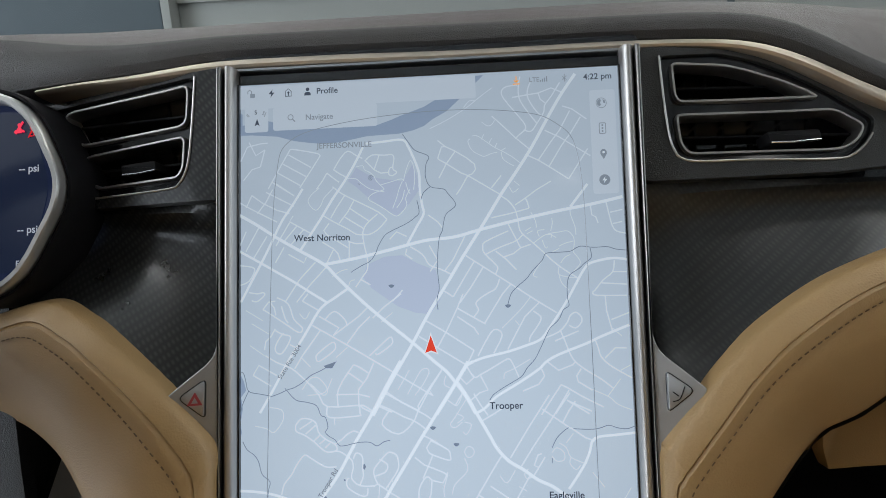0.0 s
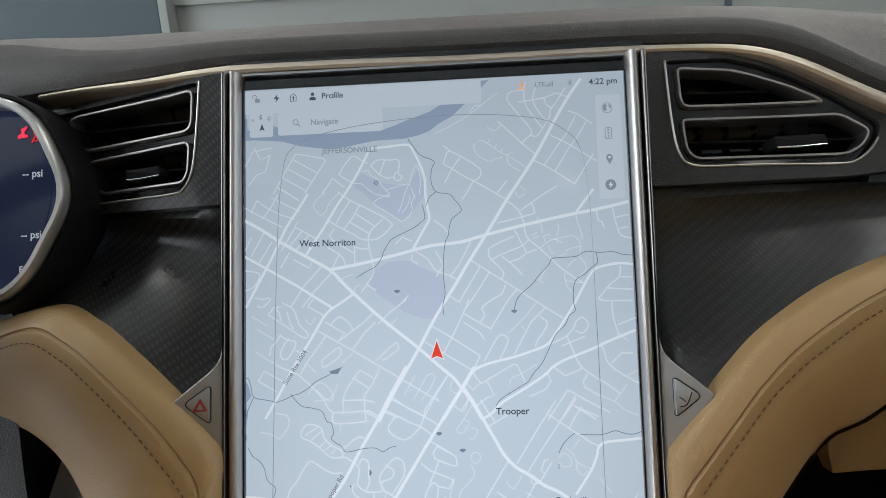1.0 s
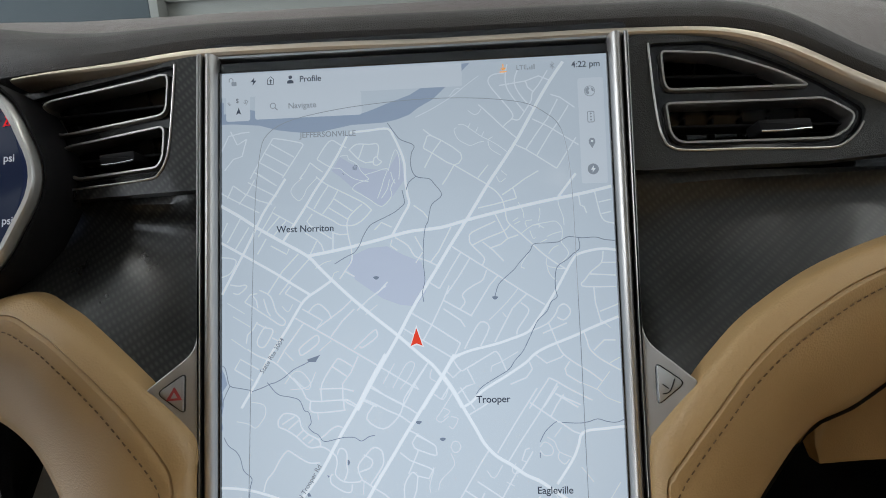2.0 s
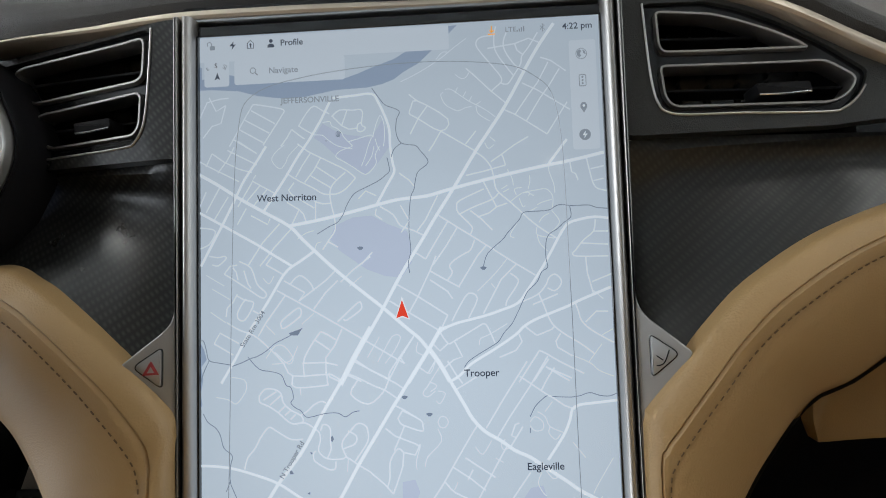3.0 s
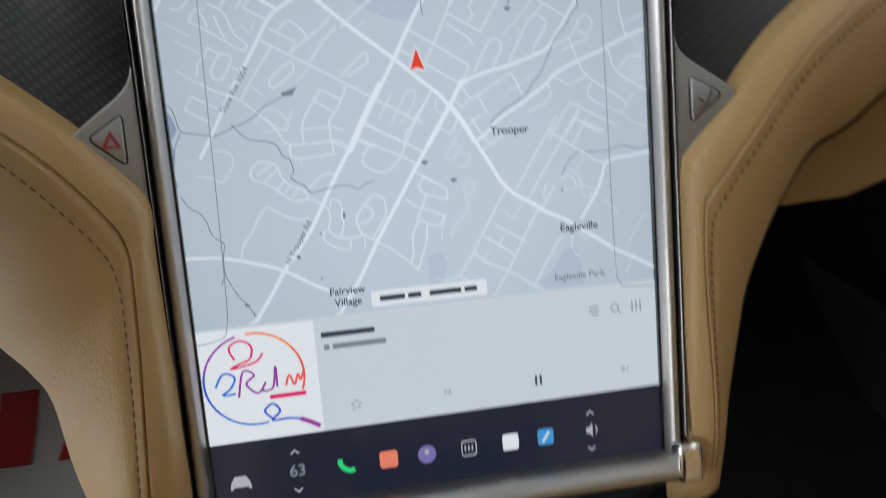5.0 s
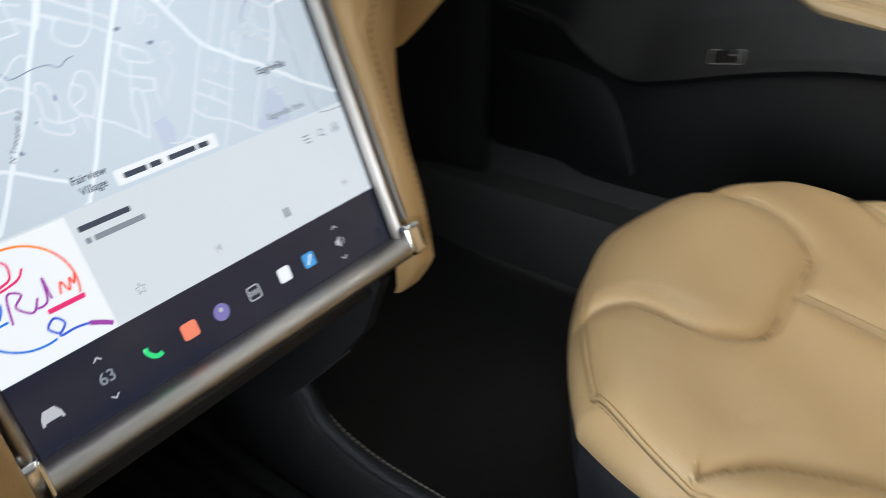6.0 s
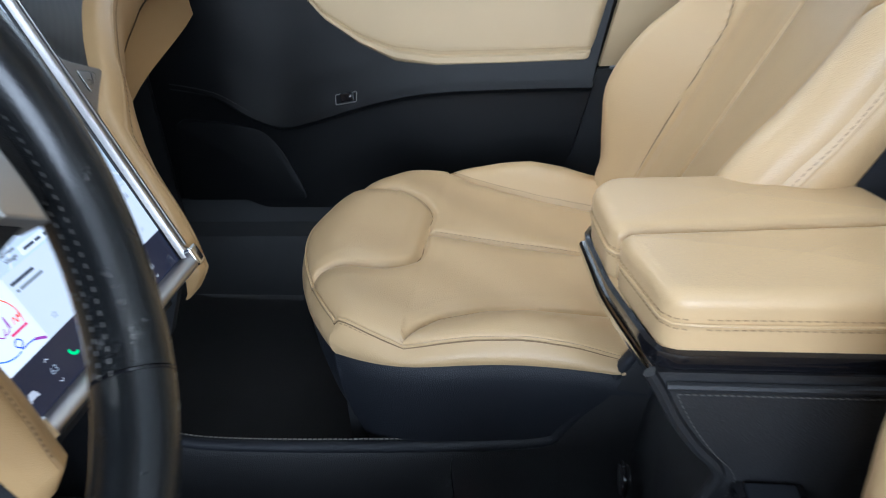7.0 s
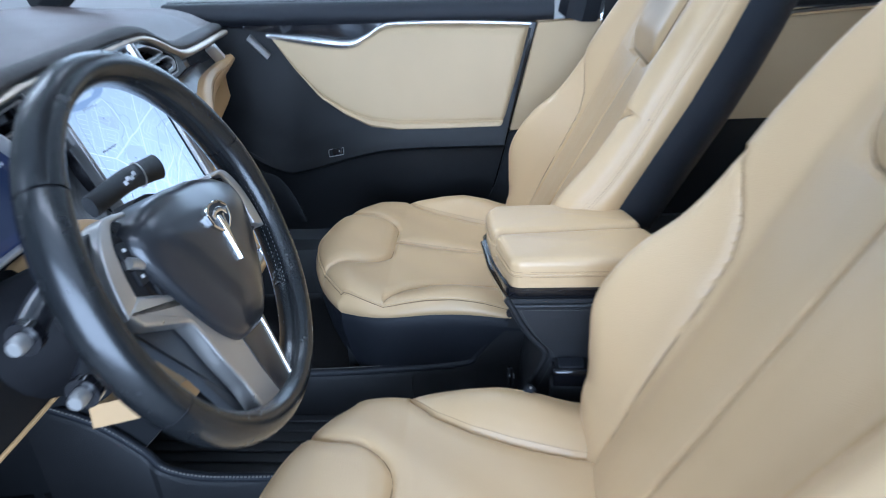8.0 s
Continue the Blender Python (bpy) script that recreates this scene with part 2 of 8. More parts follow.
def tube(points, r, sides=8, closed=False, flat=1.0, bm=None, taper=None):
    """A round bar along the points; flat squeezes it."""
    bm = bm or bmesh.new()
    P = [Vector(p) for p in points]
    n = len(P)
    rings, ref = [], None
    for i, p in enumerate(P):
        d = (P[(i + 1) % n] - P[i - 1]) if closed else (P[min(i + 1, n - 1)] - P[max(i - 1, 0)])
        d.normalize()
        if ref is None:
            ref = d.orthogonal().normalized() if abs(d.y) > 0.7 else (Vector((0, 1, 0)) - d * d.y).normalized()
        ref = (ref - d * ref.dot(d)).normalized()
        side = d.cross(ref)
        rr = r * (taper(i / max(1, n - 1)) if taper else 1)
        rings.append([bm.verts.new(p + ref * math.cos(a) * rr * flat + side * math.sin(a) * rr) for a in (2 * math.pi * k / sides for k in range(sides))])
    for i in range(n if closed else n - 1):
        a, b = rings[i], rings[(i + 1) % n]
        for k in range(sides):
            bm.faces.new((a[k], a[(k + 1) % sides], b[(k + 1) % sides], b[k]))
    if not closed:
        bm.faces.new(rings[0])
        bm.faces.new(rings[-1])
    return bm


def slab(outline, y0, y1, bevel=0.0, bm=None, seg=2):
    """A plate with this outline (x, z), from depth y0 (front) to y1."""
    own = bmesh.new()
    f = [own.verts.new((x, y0, z)) for x, z in outline]
    g = [own.verts.new((x, y1, z)) for x, z in outline]
    n = len(f)
    own.faces.new(f)
    own.faces.new(g[::-1])
    for i in range(n):
        own.faces.new((f[i], g[i], g[(i + 1) % n], f[(i + 1) % n]))
    bmesh.ops.recalc_face_normals(own, faces=own.faces)
    if bevel:
        edges = [e for e in own.edges if abs(e.verts[0].co.y - y0) < 1e-6 and abs(e.verts[1].co.y - y0) < 1e-6]
        bmesh.ops.bevel(own, geom=edges, offset=bevel, segments=seg, affect="EDGES", profile=0.6)
    return own


def ring(outer, inner, y0, y1, bevel=0.0):
    """A frame between two outlines with as many points."""
    bm = bmesh.new()
    n = len(outer)
    rows = [[bm.verts.new((x, y, z)) for x, z in o] for o, y in ((outer, y1), (outer, y0 + bevel), ([(a + (c - a) * 0.25, b + (d - b) * 0.25) for (a, b), (c, d) in zip(outer, inner)], y0), ([(a + (c - a) * 0.75, b + (d - b) * 0.75) for (a, b), (c, d) in zip(outer, inner)], y0), (inner, y0 + bevel), (inner, y1))]
    for a, b in zip(rows, rows[1:]):
        for i in range(n):
            bm.faces.new((a[i], a[(i + 1) % n], b[(i + 1) % n], b[i]))
    return bm


def box(x0, x1, y0, y1, z0, z1, bevel=0.004, seg=2):
    bm = bmesh.new()
    bmesh.ops.create_cube(bm, size=1)
    for v in bm.verts:
        v.co = ((x0 + x1) / 2 + v.co.x * (x1 - x0), (y0 + y1) / 2 + v.co.y * (y1 - y0), (z0 + z1) / 2 + v.co.z * (z1 - z0))
    if bevel:
        bmesh.ops.bevel(bm, geom=list(bm.edges), offset=bevel, segments=seg, affect="EDGES", profile=0.6)
    return bm


def inset(outline, d):
    """The outline moved inwards by d (a smooth, counter-clockwise or clockwise closed line)."""
    P = [np.array(p, float) for p in outline]
    n = len(P)
    area = sum(P[i][0] * P[(i + 1) % n][1] - P[(i + 1) % n][0] * P[i][1] for i in range(n))
    out = []
    for i in range(n):
        t = P[(i + 1) % n] - P[i - 1]
        t = t / (np.linalg.norm(t) + 1e-9)
        nrm = np.array([-t[1], t[0]]) * (1 if area > 0 else -1)
        out.append(tuple(P[i] + nrm * d))
    return out


def rounded(corners, r, n=5):
    """A closed outline with its corners rounded; r is one radius or one for each corner."""
    k = len(corners)
    rs = r if isinstance(r, (list, tuple)) else [r] * k
    out = []
    for i in range(k):
        p, a, b = (np.array(corners[j], float) for j in (i, i - 1, (i + 1) % k))
        da, db = a - p, b - p
        la, lb = np.linalg.norm(da), np.linalg.norm(db)
        q = min(rs[i], la * 0.45, lb * 0.45)
        s, e = p + da / la * q, p + db / lb * q
        for j in range(n + 1):
            t = j / n
            out.append(tuple((1 - t) ** 2 * s + 2 * t * (1 - t) * p + t * t * e))
    return out


def resample(outline, n):
    """n even steps round a closed outline."""
    P = [np.array(p, float) for p in outline]
    P.append(P[0])
    L = np.r_[0, np.cumsum([np.linalg.norm(b - a) for a, b in zip(P, P[1:])])]
    out = []
    for s in np.linspace(0, L[-1], n, endpoint=False):
        i = min(int(np.searchsorted(L, s, "right")) - 1, len(P) - 2)
        out.append(tuple(P[i] + (P[i + 1] - P[i]) * (s - L[i]) / max(1e-9, L[i + 1] - L[i])))
    return out


def writing(name, text, size, material, parent, x, z, y, turn=0.0, align="CENTER"):
    """Flat lettering that stands in the x-z plane and faces -y."""
    c = bpy.data.curves.new(name, "FONT")
    c.body, c.size, c.align_x, c.align_y, c.extrude, c.offset = text, size, align, "CENTER", 0.00004, size * 0.012
    c.materials.append(material)
    tmp = bpy.data.objects.new(name, c)
    scene.collection.objects.link(tmp)
    bpy.context.view_layer.update()
    me = bpy.data.meshes.new_from_object(tmp.evaluated_get(bpy.context.evaluated_depsgraph_get()))
    bpy.data.objects.remove(tmp)
    ob = new(name, me)
    ob.parent = parent
    ob.matrix_basis = pose(x, y, z, 90, 0, 0) @ pose(0, 0, 0, 0, 0, turn)
    return ob


def stitches(path, length, gap, r, material, parent, name="stitching"):
    """A row of short thread stitches along a smooth path."""
    P = [Vector(p) for p in path]
    L = [0.0]
    for a, b in zip(P, P[1:]):
        L.append(L[-1] + (b - a).length)

    def spot(s):
        i = min(max(int(np.searchsorted(L, s, "right")) - 1, 0), len(P) - 2)
        return P[i].lerp(P[i + 1], (s - L[i]) / max(1e-9, L[i + 1] - L[i]))

    verts, faces = [], []
    s = 0.0
    while s + length < L[-1]:
        a, b = spot(s), spot(s + length)
        d = (b - a).normalized()
        u = d.orthogonal().normalized()
        w = d.cross(u)
        k = len(verts)
        for p in (a, b):
            verts += [tuple(p + (u * cu + w * cw) * r) for cu, cw in ((1, 0), (0, 1), (-1, 0), (0, -1))]
        faces += [(k + j, k + (j + 1) % 4, k + 4 + (j + 1) % 4, k + 4 + j) for j in range(4)]
        s += length + gap
    me = bpy.data.meshes.new(name)
    me.from_pydata(verts, [], faces)
    me.materials.append(material)
    ob = new(name, me)
    ob.parent = parent
    ob["kind"] = "stuff"
    return ob


LEAN = pose(0, 0, 0.42, -21, 0, 0)  # the leaning plane of screen and dash: x across, y into the dash, z up along it


# ---- workshop ----
solo("ground", box(-4, 4, -5, 3.4, -0.40, -0.30, 0), CONCRETE, "grey concrete workshop floor under the car", "floor", "structure")
wall_n = solo("wall_north", box(-4, 4, 3.0, 3.2, -0.30, 3.0, 0), WALL, "pale grey panelled workshop wall ahead of the car", "wall", "structure")
part("column", box(-4.0, -1.42, 2.9, 3.0, -0.30, 3.0, 0.01), COLUMN, wall_n, "blue-grey painted wall section")
part("edge_strip", box(-1.42, -1.38, 2.9, 3.0, -0.30, 3.0, 0.005), WALL, wall_n)
part("joint_strip", box(1.02, 1.05, 2.985, 3.0, -0.30, 3.0, 0.003), COLUMN, wall_n)
part("rail_strip", box(-1.38, 4.0, 2.975, 3.0, 1.02, 1.09, 0.006), WALL, wall_n)
solo("wall_south", box(-4, 4, -5.2, -5.0, -0.30, 3.0, 0), WALL, "pale grey workshop wall behind the car", "wall", "structure")
solo("wall_east", box(4, 4.2, -5, 3.0, -0.30, 3.0, 0), WHITE_WALL, "white painted workshop wall beside the car", "wall", "structure")
solo("wall_west", box(-4.2, -4, -5, 3.0, -0.30, 3.0, 0), WALL, "pale grey workshop wall on the driver's side", "wall", "structure")
solo("ceiling", box(-4.2, 4.2, -5.2, 3.2, 3.0, 3.1, 0), WHITE_WALL, "white workshop ceiling with strip lights", "ceiling", "structure")

# ---- the car's shell ----
shell = thing("car_shell", "dark car body shell around a beige and black cabin", "car body")
part("floor_pan", box(-0.80, 0.80, -1.9, 0.85, -0.06, 0.0, 0), BLACK_PLASTIC, shell)
part("firewall", box(-0.80, 0.80, 0.80, 0.85, 0.0, 0.72, 0), BLACK_PLASTIC, shell)
def roof_z(x, y):
    return 1.20 - 0.06 * (x / 0.6) ** 2 - 0.05 * max(0, (y + 0.5) / 0.45) ** 2 - 0.06 * max(0, (-0.9 - y) / 0.8) ** 2


def roof_patch(x0, x1, y0, y1, dz=0.0):
    return sheet([[(x, y, roof_z(x, y) + dz) for x in np.linspace(x0, x1, 9)] for y in np.linspace(y0, y1, 9)])


# unseen roof: openings sized to light seats and armrest, closed over the rear
for x0, x1, y0, y1 in ((-0.60, -0.53, -1.75, -0.05), (0.53, 0.60, -1.75, -0.05), (-0.53, 0.53, -0.22, -0.05), (-0.53, 0.53, -0.70, -0.635), (-0.53, 0.53, -1.75, -1.05)):
    part("headliner", thick(roof_patch(x0, x1, y0, y1), 0.02), HEADLINER, shell, "pale grey fabric headliner")
for y0, y1 in ((-0.64, -0.21), (-1.06, -0.695)):
    pano = part("roof_glass", thick(roof_patch(-0.535, 0.535, y0, y1, 0.022), 0.005), CLEAR, shell, "unseen roof glass that lets overhead light in")
    pano.visible_shadow = False
for sx in (-1, 1):
    part("front_pillar", tube(curve([(sx * 0.72, 0.62, 0.76), (sx * 0.67, 0.28, 0.98), (sx * 0.60, -0.05, 1.13)], 6), 0.04, 8), BLACK_PLASTIC, shell)
    part("roof_rail", tube(curve([(sx * 0.60, -0.05, 1.13), (sx * 0.60, -0.8, 1.17), (sx * 0.58, -1.6, 1.08)], 6), 0.035, 8), HEADLINER, shell)
# unseen side and post, added to keep the driver's-side light off the rear
part("unseen_rear_side", box(-0.80, -0.76, -1.9, -0.74, 0.0, 0.72, 0.02), BODY, shell, "unseen rear side added to block side light")
part("door_post", tube([(-0.775, -0.72, 0.0), (-0.775, -0.72, 0.68), (-0.74, -0.74, 0.9), (-0.61, -0.76, 1.15)], 0.045, 8), BLACK_PLASTIC, shell)
# unseen pane, added on this side only to dim light reaching the rear
part("rear_shade_pane", box(-0.735, -0.730, -1.80, -0.76, 0.70, 1.12, 0.001), SHADE_PANE, shell, "unseen dark pane added to cut side light")
part("rear_bulkhead", box(-0.75, 0.75, -1.95, -1.9, 0.0, 0.85, 0), BLACK_PLASTIC, shell)
hood_rows = [[(x, y, 0.74 - 0.10 * ((y - 0.85) / 1.3) - 0.08 * (x / 0.85) ** 2) for x in np.linspace(-0.85, 0.85, 13)] for y in np.linspace(0.85, 2.1, 8)]
part("bonnet", thick(sheet(hood_rows), 0.02), BODY, shell, "dark painted bonnet")
ws_rows = [[(x * (1 - 0.16 * k), 0.78 - 0.83 * k + 0.06 * (1 - (x / 0.7) ** 2), 0.80 + 0.35 * k + 0.03 * math.sin(k * 3.1)) for x in np.linspace(-0.70, 0.70, 13)] for k in np.linspace(0, 1, 8)]
wind = solo("windshield", thick(sheet(ws_rows), 0.004), CLEAR, "clear raked windshield glass above the dashboard", "windshield", "structure")
wind.visible_shadow = False

# ---- dashboard ----
dash = thing("dashboard", "black and beige car dashboard with satin metal trim", "dashboard", LEAN)


def bow(x):
    """How far the dash falls back towards the doors."""
    return 0.012 + 0.075 * min(1, max(0, (abs(x) - 0.22) / 0.4)) ** 1.3


TRIM_TOP = [(-0.68, 0.345), (-0.45, 0.362), (-0.30, 0.3695), (-0.2484, 0.3736), (-0.2152, 0.3765), (-0.1788, 0.3795), (-0.1464, 0.3845), (-0.125, 0.3858), (-0.048, 0.3856), (0.0136, 0.384), (0.1123, 0.384), (0.1611, 0.3825), (0.1864, 0.3809), (0.1988, 0.3782), (0.2141, 0.3726), (0.232, 0.3636), (0.258, 0.3503), (0.29, 0.338), (0.34, 0.330), (0.50, 0.327), (0.68, 0.327)]
TRIM_TALL = [(-0.25, 0.0052), (-0.2152, 0.0057), (-0.1464, 0.0092), (0.0, 0.0095), (0.1123, 0.0088), (0.145, 0.0078), (0.1733, 0.0082), (0.195, 0.0102), (0.2132, 0.0122), (0.24, 0.0130), (0.34, 0.0125), (0.68, 0.012)]
ROLL_TOP = [(-0.68, 0.405), (-0.50, 0.423), (-0.38, 0.426), (-0.2868, 0.4184), (-0.267, 0.4142), (-0.2357, 0.4085), (-0.2087, 0.4065), (-0.1705, 0.4076), (-0.1329, 0.4091), (0.0, 0.4078), (0.1173, 0.4065), (0.168, 0.4062), (0.2011, 0.403), (0.2173, 0.3985), (0.2331, 0.3915), (0.2487, 0.3826), (0.2697, 0.371), (0.30, 0.360), (0.36, 0.352), (0.68, 0.350)]
PAD_LEVEL = [(-0.68, 0.405), (-0.38, 0.414), (-0.25, 0.4075), (0.12, 0.406), (0.25, 0.400), (0.36, 0.392), (0.68, 0.376)]


def table(rows, x):
    xs, zs = zip(*rows)
    return float(np.interp(x, xs, zs))


def trim_z(x):
    return table(TRIM_TOP, x)


def smooth_row(rows, xs):
    z = np.array([table(rows, x) for x in xs])
    return np.convolve(np.pad(z, 3, "edge"), [0.05, 0.12, 0.2, 0.26, 0.2, 0.12, 0.05], "valid")


xs_dash = np.linspace(-0.68, 0.68, 171)
z_trim, z_tall, z_roll, z_pad = (smooth_row(r, xs_dash) for r in (TRIM_TOP, TRIM_TALL, ROLL_TOP, PAD_LEVEL))
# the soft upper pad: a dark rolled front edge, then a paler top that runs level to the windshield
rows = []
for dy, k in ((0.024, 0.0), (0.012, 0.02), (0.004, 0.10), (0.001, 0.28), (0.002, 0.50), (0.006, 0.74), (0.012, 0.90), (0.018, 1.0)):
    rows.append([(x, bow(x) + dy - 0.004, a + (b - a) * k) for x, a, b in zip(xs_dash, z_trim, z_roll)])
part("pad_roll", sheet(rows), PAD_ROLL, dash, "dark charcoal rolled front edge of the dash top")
rows = rows[-1:]
for dy, up, k in ((0.024, 0.005, 0.05), (0.034, 0.012, 0.2), (0.05, 0.0215, 0.5), (0.075, 0.0335, 0.8), (0.11, 0.0485, 1.0), (0.20, 0.085, 1.0), (0.40, 0.160, 1.0), (0.62, 0.235, 1.0)):
    rows.append([(x, bow(x) * (1 if dy < 0.3 else 0.5) + dy - 0.004, a + (b - a) * k + up) for x, a, b in zip(xs_dash, z_roll, z_pad)])
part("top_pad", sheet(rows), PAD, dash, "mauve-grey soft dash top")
# satin metal strip under the pad
rows = []
for dy, k in ((0.030, -0.10), (0.012, -0.04), (0.006, 0.02), (0.0015, 0.22), (-0.0005, 0.48), (-0.0010, 0.62), (-0.0002, 0.80), (0.003, 0.95), (0.008, 1.0), (0.030, 1.02)):
    rows.append([(x, bow(x) - 0.010 + dy, z - h * k) for x, z, h in zip(xs_dash, z_trim, z_tall) if x > -0.252])
part("trim_strip", sheet(rows), TRIM, dash, "satin metal strip below the dash top")
# black band behind vents and screen
rows = [[(x, bow(x) + 0.050, z - 0.008 - (z - 0.008 - 0.285) * k) for x, z in zip(xs_dash[::3], z_trim[::3])] for k in np.linspace(0, 1, 6)]
part("vent_band", thick(sheet(rows), 0.02), GLOSS_BLACK, dash)

# knee rolls in beige leather: a band that drops beside the screen and sweeps out to the door
UP = [(0.1240, -0.024, 0.000), (0.1236, 0.045, -0.012), (0.1236, 0.1336, -0.016), (0.125, 0.1483, -0.019), (0.1277, 0.1545, -0.021), (0.1438, 0.1766, -0.024), (0.1592, 0.1951, -0.022), (0.1851, 0.2182, -0.018), (0.2318, 0.2437, -0.006), (0.300, 0.2640, 0.012), (0.4, 0.276, 0.036), (0.675, 0.276, 0.096)]
LOW = [(0.152, -0.026, 0.012), (0.155, 0.016, 0.006), (0.1605, 0.048, 0.004), (0.1677, 0.0767, 0.006), (0.1802, 0.1008, 0.01), (0.1971, 0.1219, 0.018), (0.2236, 0.1478, 0.028), (0.2519, 0.1584, 0.036), (0.3, 0.183, 0.05), (0.365, 0.2065, 0.0585), (0.45, 0.23, 0.07), (0.675, 0.256, 0.1)]
UP_L = [(0.1235, -0.022, -0.018), (0.1232, 0.045, -0.025), (0.1236, 0.1284, -0.021), (0.1227, 0.1444, -0.019), (0.1258, 0.1563, -0.021), (0.1425, 0.1788, -0.024), (0.156, 0.1921, -0.023), (0.1843, 0.2148, -0.018), (0.2051, 0.2281, -0.012), (0.235, 0.2386, -0.004), (0.3, 0.226, 0.02)]
LOW_L = [(0.152, -0.026, -0.004), (0.162, 0.010, -0.014), (0.170, 0.036, -0.014), (0.1755, 0.0666, -0.012), (0.184, 0.0796, -0.008), (0.200, 0.093, 0.002), (0.22, 0.118, 0.014), (0.24, 0.138, 0.025), (0.262, 0.152, 0.033), (0.282, 0.16, 0.038), (0.3, 0.163, 0.043)]


def knee_roll(side, up, low):
    """A padded strip that faces the seats, a stitched crease, then a flank that slants forward."""
    roll, seam = [], []
    for i in range(97):
        t = i / 96
        a, b = at(up, t), at(low, t)
        across = b - a
        wide = math.hypot(across[0], across[1])
        c = a + across * min(0.45, 0.0150 / wide)
        c[2] = a[2] - 0.005
        row = [(side * (a[0] - across[0] / wide * 0.002), a[2] + 0.014, a[1] - across[1] / wide * 0.002)]
        for s in (0.0, 0.06, 0.16, 0.32, 0.52, 0.72, 0.86, 0.94, 1.0):
            p = a + (c - a) * s
            edge = 0.0040 * (1 - min(1, s / 0.16)) ** 2 + (0.0016 if s == 1.0 else 0)
            row.append((side * p[0], p[2] + edge - 0.0012 * math.sin(math.pi * s), p[1]))
        for s in (0.03, 0.07, 0.13, 0.20, 0.32, 0.46, 0.60, 0.74, 0.86, 0.94, 1.0):
            p = c + (b - c) * s
            y = c[2] + (b[2] - c[2]) * s ** 1.15 - 0.004 * math.sin(math.pi * s) ** 0.8 + (0.0010 if s == 0.13 else 0)
            row.append((side * p[0], y + (0.012 if s == 1.0 else 0), p[1]))
        roll.append(row)
        seam.append((row[12][0], row[12][1] - 0.0010, row[12][2]))
    mid = np.mean([np.array(p) for p in roll[0]], axis=0)
    caps = []
    for k in (0.25, 0.6, 0.9):
        caps.append([tuple(mid + (np.array(p) - mid) * k + np.array([0, 0.045 * (1 - k), -0.026 * (1 - k * k)])) for p in roll[0]])
    bm = sheet(caps + roll)
    part("knee_roll", bm, TAN_SHADED, dash, "beige stitched leather knee roll")
    stitches(seam[3:], 0.0026, 0.0022, 0.00042, BROWN_THREAD, dash)


knee_roll(1, UP, LOW)
knee_roll(-1, UP_L, LOW_L)


# hollowed panels between vents and knee rolls
def hollow(side, up, material, label):
    rows = []
    for i in range(41):
        x = 0.1265 + (0.675 - 0.1265) * (i / 40) ** 1.6
        ups = [tuple(at(up, t)) for t in np.linspace(0.15, 1, 80)]
        zb = float(np.interp(x, [p[0] for p in ups], [p[1] for p in ups]))
        yb = float(np.interp(x, [p[0] for p in ups], [p[2] for p in ups]))
        ztop = min(0.2985, trim_z(side * x) - 0.014) if x < 0.30 else max(zb + 0.012, min(0.2985, trim_z(side * x) - 0.016))
        row = []
        for j in range(17):
            s = j / 16
            z = ztop + (zb - 0.004 - ztop) * s
            y0 = (0.20 if side < 0 else 0.10) * max(0, min(x, 0.28) - 0.135) + 0.32 * max(0, x - 0.28) - 0.0005
            y = y0 * (1 - s) + (yb + 0.010) * s + 0.022 * (math.sin(math.pi * s ** 0.55) ** 1.0) * min(1, (ztop - zb) / 0.06)
            if j == 0:
                y += 0.012
            elif j == 1:
                y -= 0.0015
            row.append((side * x, y, z))
        rows.append(row)
    return part("hollow_panel", thick(sheet(rows), 0.006), material, dash, label)


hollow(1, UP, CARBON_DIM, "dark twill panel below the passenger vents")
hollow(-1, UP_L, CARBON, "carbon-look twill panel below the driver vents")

# dark lower panel on the driver's side of the column, with a beige lower lip
rows = [[(x, 0.02 + 0.10 * ((-0.27 - x) / 0.4) ** 1.2 + 0.03 * k * k, 0.285 - 0.20 * k - 0.02 * math.sin((-0.27 - x) * 4)) for k in np.linspace(0, 1, 9)] for x in np.linspace(-0.69, -0.275, 12)]
part("driver_panel", thick(sheet(rows), 0.01), DOOR_BLACK, dash, "dark slate lower dash panel")
part("driver_lip", tube([(r[-1][0], r[-1][1] - 0.002, r[-1][2]) for r in rows], 0.003, 8), TAN_SHADED, dash, "thin beige leather lip")

# under-dash closing panels, and the beige glovebox that falls away below the passenger roll
for sx in (-1, 1):
    rows = []
    for i in range(31):
        t = i / 30
        b = at(LOW, t)
        rows.append([(sx * b[0], b[2], b[1]), (sx * (b[0] + 0.003), b[2] + 0.05, b[1] - 0.005), (sx * (b[0] + 0.01), b[2] + 0.25, b[1] + 0.02)])
    part("under_panel", sheet(rows), BLACK_PLASTIC, dash)
rows = []
for i in range(25):
    t = 0.50 + 0.50 * i / 24
    b = at(LOW, t)
    k = min(1, i / 8) ** 1.3 * (1 - 0.55 * min(1, max(0, i - 14) / 10))
    rows.append([(b[0] + 0.004 * s, b[2] + 0.010 + 0.100 * k * s ** 0.6, b[1] + 0.008 - max(0.0, b[1] - 0.100) * k * s ** 1.5) for s in np.linspace(0, 1, 9)])
part("glovebox_lid", thick(sheet(rows), 0.008), TAN_SHADED, dash, "beige leather glovebox lid under the roll")


